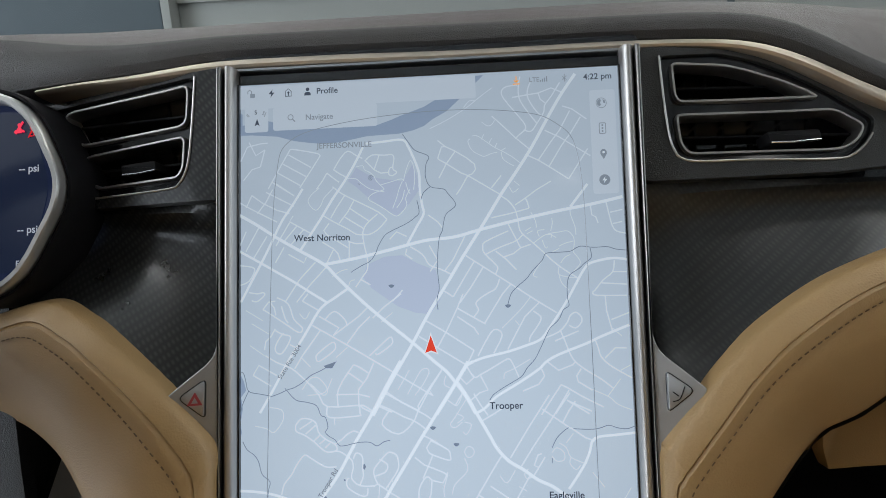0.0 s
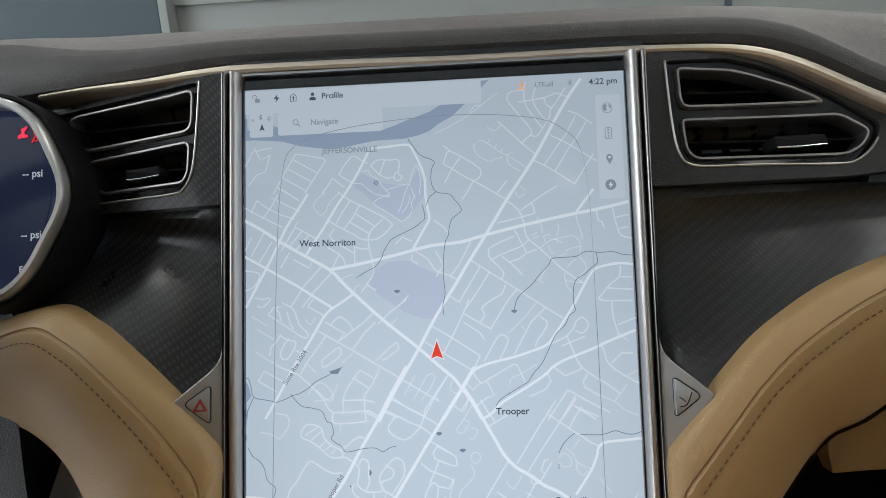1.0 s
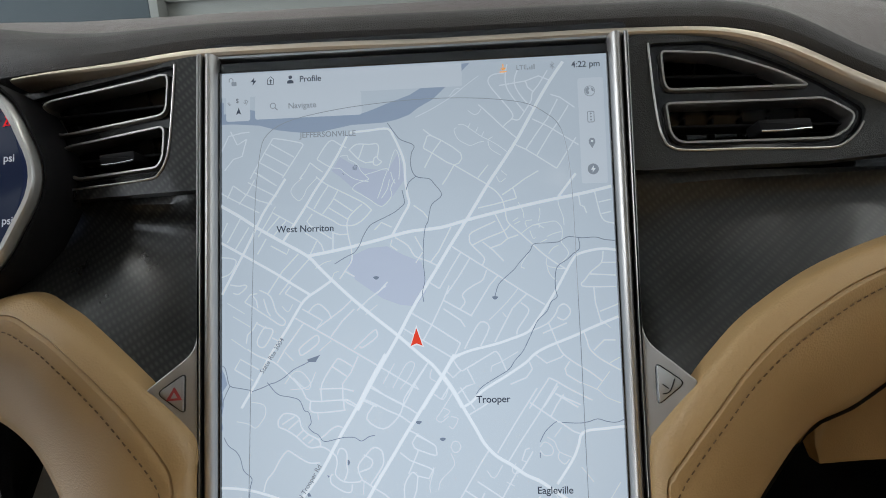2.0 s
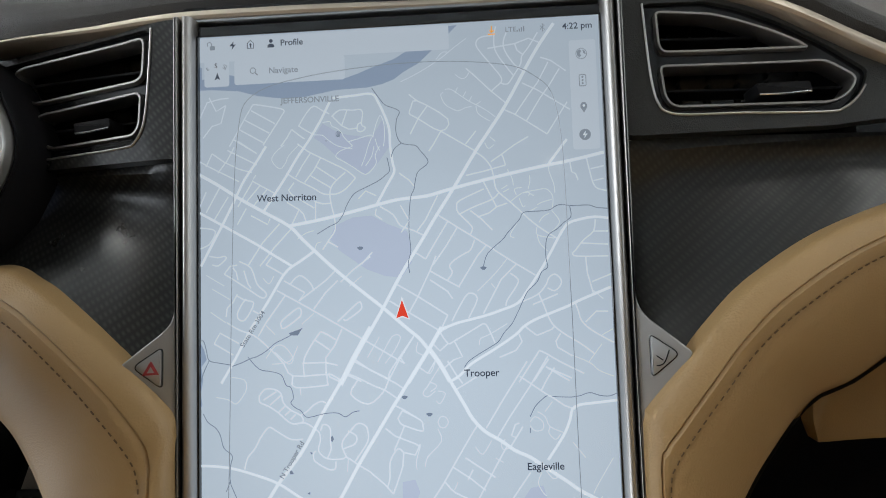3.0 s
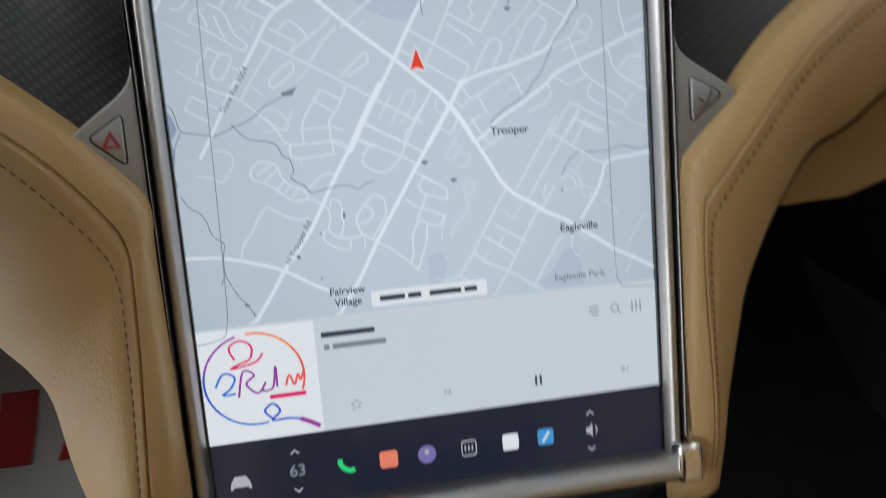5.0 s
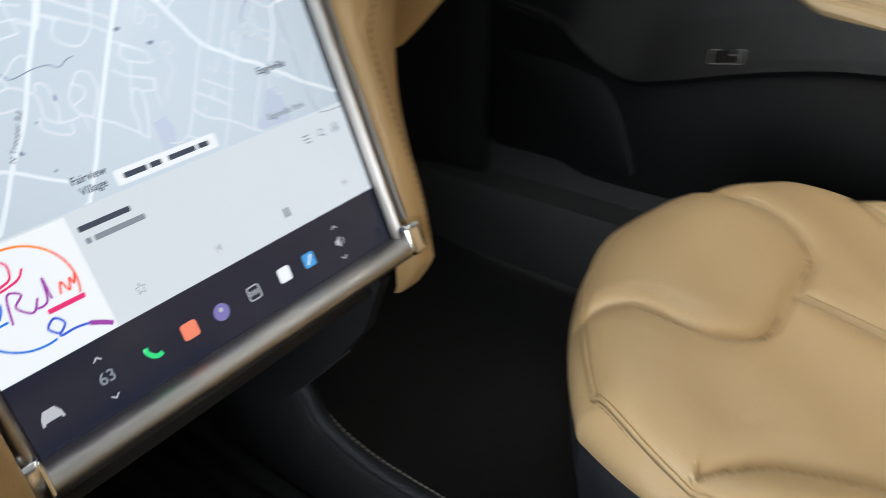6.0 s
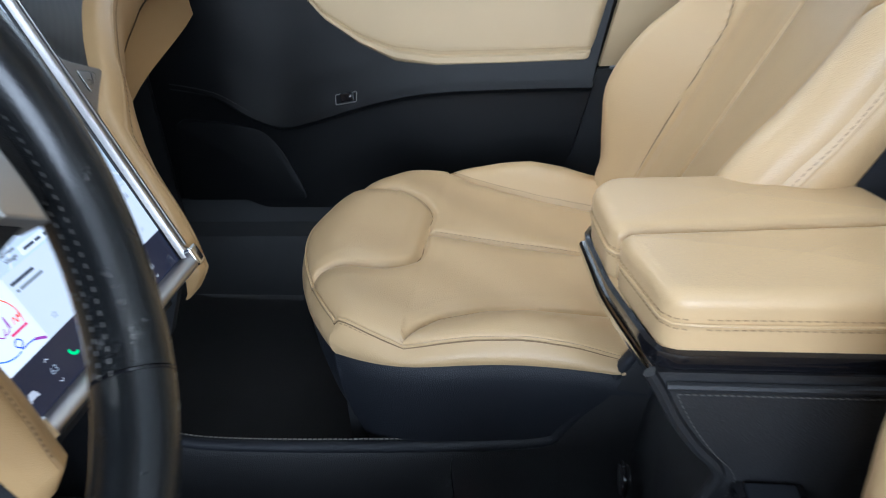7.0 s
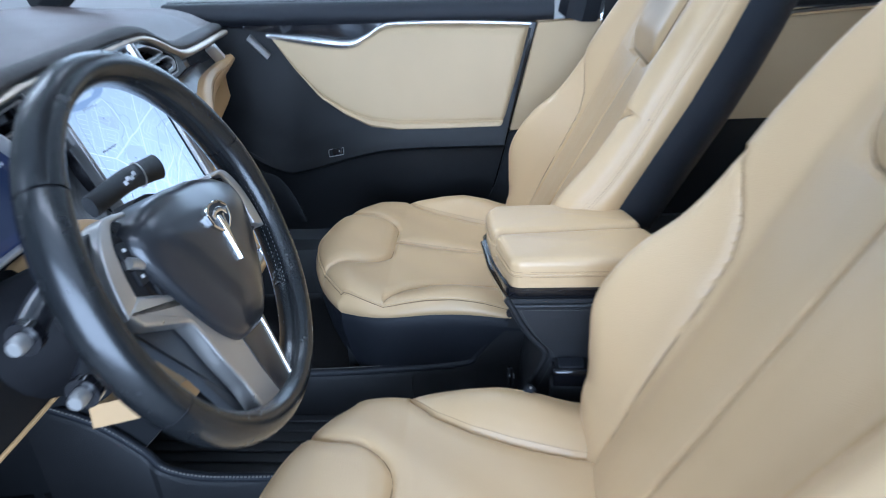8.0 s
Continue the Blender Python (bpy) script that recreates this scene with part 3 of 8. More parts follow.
# ---- air vents ----
def holed(outer, holes, y, shift, depth=0.042):
    """A plate with openings right through it; shift(x) pushes it back."""
    bm = bmesh.new()
    loops = []
    for o in [outer] + holes:
        vs = [bm.verts.new((x, y + shift(x), z)) for x, z in o]
        loops.append([bm.edges.new((vs[k], vs[(k + 1) % len(vs)])) for k in range(len(vs))])
    bmesh.ops.triangle_fill(bm, use_beauty=True, use_dissolve=False, edges=[e for l in loops for e in l])
    for o in [outer] + holes:
        a = [bm.verts.new((x, y + shift(x), z)) for x, z in o]
        b = [bm.verts.new((x, y + shift(x) + depth, z)) for x, z in o]
        for k in range(len(o)):
            bm.faces.new((a[k], b[k], b[(k + 1) % len(o)], a[(k + 1) % len(o)]))
    return bm


def vent(side, outer, slats, tab, depth, lean=0.0):
    """A framed air vent: surround, dark throat, slats and a thumb tab."""
    v = thing("air_vent", "black slatted air vent with a thin chrome surround", "air vent", LEAN, "dash air vents")
    pts = resample(rounded(outer, 0.004), 90)
    inn = inset(pts, 0.0022)
    bm = ring(pts, inn, depth - 0.004, depth + 0.012, 0.0015)
    if lean:
        for q in bm.verts:
            q.co.y += lean * (abs(q.co.x) - 0.135)
    part("surround", bm, CHROME, v, "thin satin chrome surround")
    bm = slab(inset(pts, 0.002), depth + 0.040, depth + 0.044)
    if lean:
        for q in bm.verts:
            q.co.y += lean * (abs(q.co.x) - 0.135)
    part("throat", bm, VENT_BLACK, v)
    xs = [p[0] for p in inn]
    zs = [p[1] for p in inn]
    for k in range(slats):
        z = min(zs) + (max(zs) - min(zs)) * (k + 1) / (slats + 1)
        cross = []
        for (x0, z0), (x1, z1) in zip(inn, inn[1:] + inn[:1]):
            if (z0 - z) * (z1 - z) < 0:
                cross.append(x0 + (x1 - x0) * (z - z0) / (z1 - z0))
        if len(cross) >= 2:
            bm = box(min(cross), max(cross), depth + 0.008, depth + 0.026, z - 0.0008, z + 0.0008, 0.0004, 1)
            if lean:
                for q in bm.verts:
                    q.co.y += lean * (abs(q.co.x) - 0.135)
            part("slat", bm, VENT_BLACK, v)
    for k in range(5):
        x = min(xs) + (max(xs) - min(xs)) * (k + 1) / 6
        zz = [z0 for (x0, z0) in inn if abs(x0 - x) < 0.006]
        if len(zz) >= 2 and max(zz) - min(zz) > 0.008:
            bm = box(x - 0.0006, x + 0.0006, depth + 0.028, depth + 0.040, min(zz), max(zz), 0, 1)
            if lean:
                for q in bm.verts:
                    q.co.y += lean * (abs(q.co.x) - 0.135)
            part("blade", bm, VENT_BLACK, v)
    if tab:
        x0, x1, z = tab
        o = rounded([(x0, z + 0.002), (x1, z + 0.003), (x1 + 0.001, z - 0.003), (x0 + 0.002, z - 0.005)], 0.002)
        bm = slab(o, depth - 0.008, depth + 0.012, 0.0015)
        edge = tube([(x0 + 0.002, depth - 0.0082, z - 0.0045), ((x0 + x1) / 2, depth - 0.0086, z - 0.0045), (x1, depth - 0.0082, z - 0.0032)], 0.0005, 6)
        for b2 in (bm, edge):
            for q in b2.verts:
                q.co.y += lean * (abs(q.co.x) - 0.135)
        t = part("thumb_tab", bm, VENT_BLACK, v)
        part("tab_edge", edge, BRIGHT, t, "bright chrome edge")
    return v


VR1 = [(0.1428, 0.365), (0.1455, 0.3669), (0.1743, 0.3653), (0.1869, 0.3622), (0.2085, 0.355), (0.2237, 0.3482), (0.2279, 0.345), (0.2271, 0.3433), (0.1761, 0.3423), (0.1489, 0.3421), (0.1458, 0.3432), (0.1437, 0.3474)]
VR2 = [(0.1441, 0.3352), (0.1474, 0.3364), (0.2054, 0.3371), (0.2347, 0.3379), (0.2392, 0.3366), (0.2509, 0.3299), (0.2537, 0.3271), (0.2528, 0.3233), (0.2484, 0.3171), (0.2405, 0.3129), (0.2343, 0.3122), (0.1538, 0.3114), (0.1492, 0.3132), (0.1457, 0.3186)]
VL1 = [(-0.2395, 0.3594), (-0.2323, 0.3623), (-0.1635, 0.3681), (-0.1508, 0.3699), (-0.1472, 0.3687), (-0.1464, 0.3647), (-0.1471, 0.3486), (-0.1489, 0.3444), (-0.1532, 0.3425), (-0.2181, 0.3374), (-0.2255, 0.3374), (-0.23, 0.3408)]
VL2 = [(-0.2236, 0.3294), (-0.2181, 0.3317), (-0.1514, 0.3379), (-0.1485, 0.3349), (-0.1495, 0.3173), (-0.1538, 0.3111), (-0.2113, 0.3082), (-0.2169, 0.3112)]
POD_R = [(0.1367, 0.3705), (0.1379, 0.3495), (0.1392, 0.3328), (0.1408, 0.3212), (0.143, 0.3145), (0.1465, 0.3101), (0.1568, 0.308), (0.188, 0.3082), (0.234, 0.3077), (0.2448, 0.3098), (0.2528, 0.3159), (0.2575, 0.3225), (0.260, 0.331), (0.236, 0.3465), (0.2125, 0.3585), (0.191, 0.3670), (0.172, 0.3715)]
POD_L = [(-0.1424, 0.374), (-0.1441, 0.3449), (-0.1468, 0.3203), (-0.1528, 0.3082), (-0.1629, 0.3051), (-0.2137, 0.303), (-0.258, 0.3012), (-0.262, 0.362)]


def lean_r(x):
    return 0.10 * max(0.0, abs(x) - 0.135)


def lean_l(x):
    return 0.20 * max(0.0, abs(x) - 0.135)


def vent_pod(holes, pod, collar, shift, material, label):
    """A collar with a stepped opening, and in it a black plate with the vent openings."""
    edge = resample(rounded(pod, 0.003), 110)
    part("vent_collar", holed(resample(rounded(collar, 0.003), 90), [edge], 0.0, shift, 0.012), material, dash, label)
    cut = [inset(resample(rounded(h, 0.004), 70), 0.001) for h in holes]
    part("vent_pod", holed(inset(edge, 0.0002), cut, 0.0035, shift), GLOSS_BLACK, dash, "gloss black vent housing")


vent_pod([VR1, VR2], POD_R, [(0.1255, 0.376), (0.150, 0.3755), (0.176, 0.3735), (0.195, 0.3685), (0.215, 0.3605), (0.240, 0.348), (0.268, 0.334), (0.285, 0.326), (0.285, 0.305), (0.2578, 0.3025), (0.2371, 0.3003), (0.1341, 0.2972), (0.1255, 0.2972)], lean_r, DARK_PANEL, "dark satin collar round the passenger vents")
vent_pod([VL1, VL2], POD_L, [(-0.1255, 0.378), (-0.150, 0.3765), (-0.20, 0.3715), (-0.266, 0.366), (-0.264, 0.2965), (-0.1255, 0.2965)], lean_l, CARBON, "carbon-look collar round the driver vents")
vent(1, VR1, 1, None, 0.0035, 0.10)
vent(1, VR2, 1, (0.1950, 0.2255, 0.3215), 0.0035, 0.10)
vent(-1, VL1, 1, None, 0.0035, 0.20)
vent(-1, VL2, 1, (-0.193, -0.168, 0.3200), 0.0035, 0.20)
# bright line round each pair of vents
for pod, shift, n in ((POD_R, lean_r, 12), (POD_L, lean_l, 7)):
    part("vent_outline", tube([(x, shift(x) - 0.0003, z) for x, z in curve(pod[:n], 6)], 0.0007, 6), CHROME, dash, "thin bright line round the vents")

# ---- instrument cluster ----
cluster = thing("instrument_cluster", "dark blue digital instrument cluster in a silver hexagonal bezel", "instrument cluster", LEAN)
hexo = resample(rounded([(-0.2125, 0.305), (-0.243, 0.367), (-0.490, 0.367), (-0.520, 0.305), (-0.490, 0.239), (-0.247, 0.239)], [0.02, 0.03, 0.03, 0.02, 0.03, 0.03]), 120)
part("bezel", ring(hexo, inset(hexo, 0.0050), -0.017, 0.02, 0.002), SILVER, cluster, "silver bezel")
part("hood", ring(inset(hexo, -0.004), inset(hexo, -0.0005), -0.010, 0.03, 0.004), VENT_BLACK, cluster)
part("screen", slab(inset(hexo, 0.005), 0.0, 0.006), lit("cluster_navy", (0.012, 0.020, 0.060), 1.0), cluster, "dark navy lit display")
part("screen_field", slab(rounded([(-0.247, 0.356), (-0.40, 0.356), (-0.40, 0.256), (-0.246, 0.256), (-0.234, 0.309)], 0.01), -0.0005, 0.0), lit("cluster_field", (0.010, 0.018, 0.048), 1.0), cluster)
RED_GLOW = lit("cluster_red", (1.0, 0.03, 0.08), 1.6)
icon = [[(-0.2552, 0.3432), (-0.2523, 0.3432), (-0.2529, 0.3462), (-0.2546, 0.3462)], [(-0.2546 + 0.0008 + 0.0011 * math.cos(a), 0.3481 + 0.0011 * math.sin(a)) for a in np.linspace(0, 6.28, 13)[:-1]], [(-0.2567, 0.3430), (-0.2558, 0.3426), (-0.2512, 0.3500), (-0.2520, 0.3505)], [(-0.2572, 0.3436), (-0.2557, 0.3436), (-0.2552, 0.3452), (-0.2563, 0.3450)], [(-0.2519, 0.3436), (-0.2504, 0.3436), (-0.2512, 0.3450), (-0.2524, 0.3452)]]
for o in icon:
    part("belt_warning", slab(o, -0.0018, -0.0010), RED_GLOW, cluster, "red lit belt warning sign")
# small silver side demister at the passenger end of the dash
part("side_demister", slab(rounded([(0.500, 0.310), (0.511, 0.315), (0.528, 0.284), (0.518, 0.279)], 0.003), 0.044, 0.066, 0.002), SILVER, dash, "small silver side demister vent")


# ---- touchscreen ----
W2, TALL = 0.1143, 0.366
ts = thing("touchscreen", "large upright touchscreen showing a pale street map in a metal frame", "touchscreen", LEAN)
MAP_BG = lit("map_ground", (0.448, 0.534, 0.622), 1.6, True)
MAP_ROAD = lit("map_road_white", (0.64, 0.72, 0.80), 1.6, True)
MAP_STREET = lit("map_street_white", (0.595, 0.675, 0.762), 1.6, True)
MAP_STREAM = lit("map_stream_grey", (0.16, 0.21, 0.29), 1.6, True)
MAP_RIVER = lit("map_river", (0.255, 0.335, 0.46), 1.6, True)
MAP_PARK = lit("map_park", (0.408, 0.478, 0.605), 1.6, True)
UI_PANEL = lit("ui_panel", (0.57, 0.64, 0.71))
UI_VEIL = lit("ui_veil", (0.51, 0.59, 0.675), 1.6, True)
UI_WHITE = lit("ui_white", (0.74, 0.80, 0.86))
UI_INK = lit("ui_ink", (0.045, 0.06, 0.09))
UI_GREY = lit("ui_grey", (0.20, 0.24, 0.29))
UI_BAR = lit("ui_bar", (0.012, 0.015, 0.030))
UI_SOFT = lit("ui_soft_white", (0.42, 0.45, 0.50))
UI_RED = lit("ui_red", (0.75, 0.06, 0.03))
UI_ORANGE = lit("ui_orange", (0.85, 0.36, 0.05))
UI_GREEN = lit("ui_green", (0.02, 0.62, 0.20))
UI_CORAL = lit("ui_coral", (0.80, 0.22, 0.14))
UI_VIOLET = lit("ui_violet", (0.18, 0.16, 0.42))
UI_BLUE = lit("ui_blue", (0.05, 0.30, 0.66))


def flat(name, outline, level, material, parent=None, label=""):
    """A thin picture element on the display; outline in millimetres."""
    o = [(x / 1000, z / 1000) for x, z in outline]
    y = -0.00012 * level
    return part(name, slab(o, y - 0.0001, y), material, parent or ts, label)


part("cover_glass", slab([(-W2, 0), (W2, 0), (W2, TALL), (-W2, TALL)], 0.0, 0.004), MAP_BG, ts, "lit display with a pale blue-grey map")
part("backing", slab(rounded([(-0.126, -0.006), (0.126, -0.006), (0.126, 0.386), (-0.126, 0.386)], 0.004), 0.005, 0.03), GLOSS_BLACK, ts, "black surround behind the display")
part("top_border", box(-W2, W2, -0.001, 0.006, TALL, TALL + 0.006, 0.0005, 1), GLOSS_BLACK, ts)
part("top_sill", sheet([[(x, y, z) for x in np.linspace(-0.126, 0.126, 9)] for y, z in ((0.010, TALL + 0.0052), (0.003, TALL + 0.0058), (-0.002, TALL + 0.0085), (-0.002, TALL + 0.0098), (0.008, TALL + 0.0105))]), SILL_METAL, ts, "satin sill over the display")
for sx in (-1, 1):
    bar = []
    for z in np.linspace(-0.008, 0.3752, 24):
        cx = 0.1176
        bar.append([(sx * (cx + 0.0043 * math.cos(a)), 0.004 - 0.014 * math.sin(a) ** 0.8 if math.sin(a) > 1e-6 else 0.004, z) for a in np.linspace(0, math.pi, 15)])
    part("side_bar", sheet(bar), CHROME, ts, "satin chrome side bar")
    part("inner_gap", box(min(sx * 0.1128, sx * 0.1145), max(sx * 0.1128, sx * 0.1145), -0.003, 0.006, 0, TALL, 0.0003, 1), GLOSS_BLACK, ts)
    wing = rounded([(sx * 0.1216, 0.3752), (sx * 0.1243, 0.3752), (sx * 0.1240, 0.2613), (sx * 0.1233, 0.2111), (sx * 0.1255, 0.2035), (sx * 0.1289, 0.1989), (sx * 0.1370, 0.1918), (sx * 0.1480, 0.1818), (sx * 0.1455, 0.1765), (sx * 0.1365, 0.1635), (sx * 0.1290, 0.1532), (sx * 0.1258, 0.1458), (sx * 0.1242, 0.131), (sx * 0.1242, 0.010), (sx * 0.1216, 0.010)], [0.0005, 0.001, 0.004, 0.005, 0.003, 0.003, 0.006, 0.0015, 0.003, 0.006, 0.004, 0.004, 0.004, 0.001, 0.0005])

    def forward(bm):
        """The wing stands further out towards its tip."""
        for q in bm.verts:
            q.co.y -= 0.52 * max(0.0, abs(q.co.x) - 0.1245) * max(0.0, min(1.0, (0.24 - q.co.z) / 0.04))
        return bm

    w = part("wing", forward(slab(wing, -0.0105, 0.012, 0.0014, seg=3)), WING, ts, "silver trim strip that flares into a corner wing")
    key = rounded([(sx * 0.1283, 0.1918), (sx * 0.1424, 0.1810), (sx * 0.1285, 0.1680)], 0.004)
    b = part("button_rim", forward(slab(key, -0.0112, -0.009, 0.0003)), GLOSS_BLACK, w)
    part("button", forward(slab(inset(key, 0.0006), -0.0117, -0.010, 0.0005)), WING, w, "triangular silver button")
    if sx < 0:
        part("hazard_mark", forward(ring(resample([(-0.1372, 0.1765), (-0.1298, 0.1765), (-0.1334, 0.1840)], 30), resample([(-0.1352, 0.1777), (-0.1318, 0.1777), (-0.1335, 0.1812)], 30), -0.0121, -0.0116)), DARK_RED, w, "red warning triangle")
    else:
        for pts in ([(0.1310, 0.1748), (0.1345, 0.1764), (0.1370, 0.1830)], [(0.1312, 0.1800), (0.1340, 0.1778)]):
            part("glovebox_mark", forward(tube([(x, -0.0120, z) for x, z in curve(pts, 5)], 0.0003, 5)), GLOSS_BLACK, w)
rows = []
for x in np.linspace(-0.1285, 0.1285, 33):
    arc = [(0.002 - 0.0175 * math.sin(a), -0.0075 + 0.0085 * math.cos(a)) for a in np.linspace(-0.3, 2.4, 14)]
    rows.append([(x, y, z) for y, z in arc] + [(x, 0.012, -0.019), (x, 0.045, -0.034)])
part("bottom_bar", thick(sheet(rows), 0.003), CHROME, ts, "satin chrome lower bar, lightly scratched")
for sx in (-1, 1):
    part("corner_cap", box(min(sx * 0.115, sx * 0.1285), max(sx * 0.115, sx * 0.1285), -0.0165, 0.01, -0.013, 0.008, 0.004, 4), BRIGHT, ts)
part("underside", box(-0.122, 0.122, 0.035, 0.16, -0.040, -0.030, 0.004), BLACK_PLASTIC, ts)


def strip_mesh(path, w, verts, faces, y):
    P = [np.array(p, float) / 1000 for p in path]
    keep = [p for p in P]
    n = len(keep)
    k = len(verts)
    for i, p in enumerate(keep):
        d = keep[min(i + 1, n - 1)] - keep[max(i - 1, 0)]
        d = d / (np.linalg.norm(d) + 1e-9)
        nx = np.array([-d[1], d[0]]) * w / 2
        for q in (p + nx, p - nx):
            verts.append((min(max(q[0], -W2), W2), y, min(max(q[1], 0.092), TALL - 0.001)))
    faces += [(k + 2 * i, k + 2 * i + 1, k + 2 * i + 3, k + 2 * i + 2) for i in range(n - 1)]


ROADS = {"main_road_network": ([], []), "side_road_network": ([], []), "street_network": ([], []), "lane_network": ([], []), "stream_network": ([], [])}


def main_road(p):
    strip_mesh(curve(p, 3), 0.0018, *ROADS["main_road_network"], -0.00062)


def side_road(p):
    strip_mesh(curve(p, 4), 0.0014, *ROADS["side_road_network"], -0.00055)


def street(p):
    strip_mesh(curve(p, 3) if len(p) > 4 else p, 0.00074, *ROADS["street_network"], -0.00048)


def lane(p):
    strip_mesh(curve(p, 3) if len(p) > 2 else p, 0.00046, *ROADS["lane_network"], -0.00045)


def stream(p):
    strip_mesh(curve(p, 4), 0.00042, *ROADS["stream_network"], -0.0007)


def map_area(name, p, material):
    flat(name, [(min(max(x, -114), 114), min(max(z, 93), 365)) for x, z in p], 1, material)


def map_dot(x, z):
    flat("pond", [(x + 1.6 * math.cos(a) * (1 + 0.3 * math.sin(3 * a)), z + 1.0 * math.sin(a)) for a in np.linspace(0, 6.28, 11)[:-1]], 3, MAP_STREAM)


map_area("pond", [(-86.5, 97.2), (-84.6, 96.3), (-85.7, 95.3)], MAP_STREAM)
map_area("pond", [(-89.7, 101.9), (-87.5, 101.5), (-87.0, 100.5), (-88.9, 100.2)], MAP_STREAM)
map_area("pond", [(-54.2, 109.7), (-52.6, 110.8), (-52.6, 109.4)], MAP_STREAM)
map_area("pond", [(-64.3, 122.6), (-62.4, 122.1), (-61.4, 120.4), (-63.3, 120.2)], MAP_STREAM)
map_area("pond", [(-52.2, 131.9), (-50.8, 131.3), (-51.7, 130.5)], MAP_STREAM)
map_area("pond", [(-40.7, 139.8), (-39.8, 140.3), (-39.1, 138.6), (-39.9, 137.0), (-40.7, 137.6)], MAP_STREAM)
map_area("park", [(-2.2, 115.3), (4.6, 116.5), (7.1, 109.8), (4.1, 101.8), (-2.6, 100.5)], MAP_PARK)
map_area("park", [(52.1, 97.0), (57.5, 99.6), (65.8, 111.4), (72.4, 112.6), (74.8, 103.3), (75.7, 90.1), (54.6, 89.0)], MAP_PARK)
map_area("lake", [(-114.3, 194.0), (-111.1, 188.4), (-109.6, 182.9), (-112.6, 178.9), (-111.6, 172.0), (-113.0, 163.8), (-112.1, 158.3), (-115.0, 154.3)], MAP_RIVER)
map_area("pond", [(-41.3, 302.9), (-39.6, 302.5), (-40.3, 301.8)], MAP_STREAM)
map_area("pond", [(-35.2, 306.3), (-34.1, 307.7), (-31.8, 306.9), (-32.8, 304.2), (-34.8, 304.6)], MAP_STREAM)
map_area("pond", [(-63.1, 196.2), (-55.7, 198.6), (-58.1, 194.8), (-62.1, 194.9)], MAP_STREAM)
map_area("park", [(-36.4, 254.5), (-26.3, 258.8), (-15.7, 259.4), (-6.5, 254.2), (3.9, 249.9), (5.7, 241.0), (6.1, 232.9), (-0.0, 224.6), (-8.9, 225.8), (-18.7, 229.6), (-24.5, 233.7), (-34.0, 240.6), (-39.3, 247.3)], MAP_PARK)
map_area("golf_course", [(-42.2, 312.4), (-35.5, 308.1), (-28.8, 305.4), (-14.7, 303.1), (-8.4, 313.0), (-5.9, 306.1), (-4.8, 297.7), (-11.3, 288.9), (-18.5, 282.5), (-25.8, 287.4), (-35.0, 293.9), (-42.4, 300.9), (-47.4, 304.5)], MAP_PARK)
map_area("river", [(-114.4, 348.9), (-111.6, 348.1), (-111.6, 341.1), (-95.5, 343.1), (-91.7, 342.2), (-91.7, 338.7), (-55.4, 338.0), (-28.8, 337.7), (-21.3, 340.1), (-15.1, 342.5), (-0.8, 347.3), (12.8, 355.1), (23.0, 360.1), (28.8, 364.2), (34.8, 364.6), (22.8, 353.2), (12.5, 343.9), (4.0, 339.5), (-1.1, 335.7), (-7.9, 333.3), (-16.4, 331.7), (-35.0, 331.2), (-52.1, 328.2), (-62.4, 327.7), (-71.0, 328.8), (-79.6, 330.2), (-90.0, 333.4), (-105.7, 334.9), (-114.4, 335.0)], MAP_RIVER)
side_road([(-36.8, 326.5), (-24.9, 327.3), (-14.1, 327.8), (-10.5, 322.9), (-6.7, 314.2), (-4.6, 306.7), (-4.4, 297.7), (-3.3, 288.6), (-2.5, 283.2), (-6.6, 276.0), (-12.9, 265.0)])
side_road([(-37.9, 324.5), (-43.5, 313.8), (-50.5, 302.6), (-56.7, 294.0), (-63.7, 282.8), (-69.9, 273.6), (-76.5, 263.8)])
street([(-82.4, 324.5), (-80.4, 325.1), (-67.3, 322.4), (-64.2, 320.9), (-65.3, 318.2), (-76.4, 301.6)])
street([(-82.4, 324.5), (-87.3, 316.4), (-93.6, 305.4), (-95.7, 301.7)])
street([(-83.1, 321.8), (-69.4, 313.6)])
street([(-86.6, 316.4), (-72.6, 308.3)])
street([(-89.8, 311.1), (-76.1, 303.0)])
street([(-93.6, 305.8), (-79.9, 297.0)])
street([(-112.7, 318.9), (-108.5, 327.7), (-100.4, 329.4), (-95.9, 329.6)])
street([(-107.4, 330.5), (-103.3, 322.3), (-97.7, 325.5)])
street([(-111.0, 307.2), (-105.7, 313.8), (-100.5, 315.3), (-97.7, 325.5)])
street([(-55.8, 311.6), (-51.6, 318.3), (-47.1, 322.5), (-42.0, 319.6), (-38.3, 317.7)])
street([(-55.8, 311.6), (-51.7, 308.8), (-48.4, 306.9)])
street([(-37.0, 315.9), (-32.5, 319.5), (-25.1, 319.1), (-20.7, 319.3), (-19.4, 316.8), (-20.2, 310.8), (-17.9, 308.7), (-20.3, 306.7), (-22.6, 307.5), (-22.2, 310.9), (-20.2, 311.8)])
street([(-28.1, 319.6), (-31.4, 310.6)])
street([(-36.3, 315.9), (-31.4, 310.6), (-27.3, 308.4), (-22.3, 308.8)])
lane([(-42.2, 312.8), (-38.1, 313.3), (-37.1, 310.8), (-33.8, 309.0), (-31.4, 306.5), (-30.1, 303.8), (-25.5, 298.9)])
lane([(-47.4, 306.2), (-42.3, 305.6), (-39.6, 303.2), (-33.9, 299.2), (-25.6, 297.2)])
lane([(-27.8, 301.3), (-22.1, 302.8), (-15.3, 304.5), (-14.0, 303.1)])
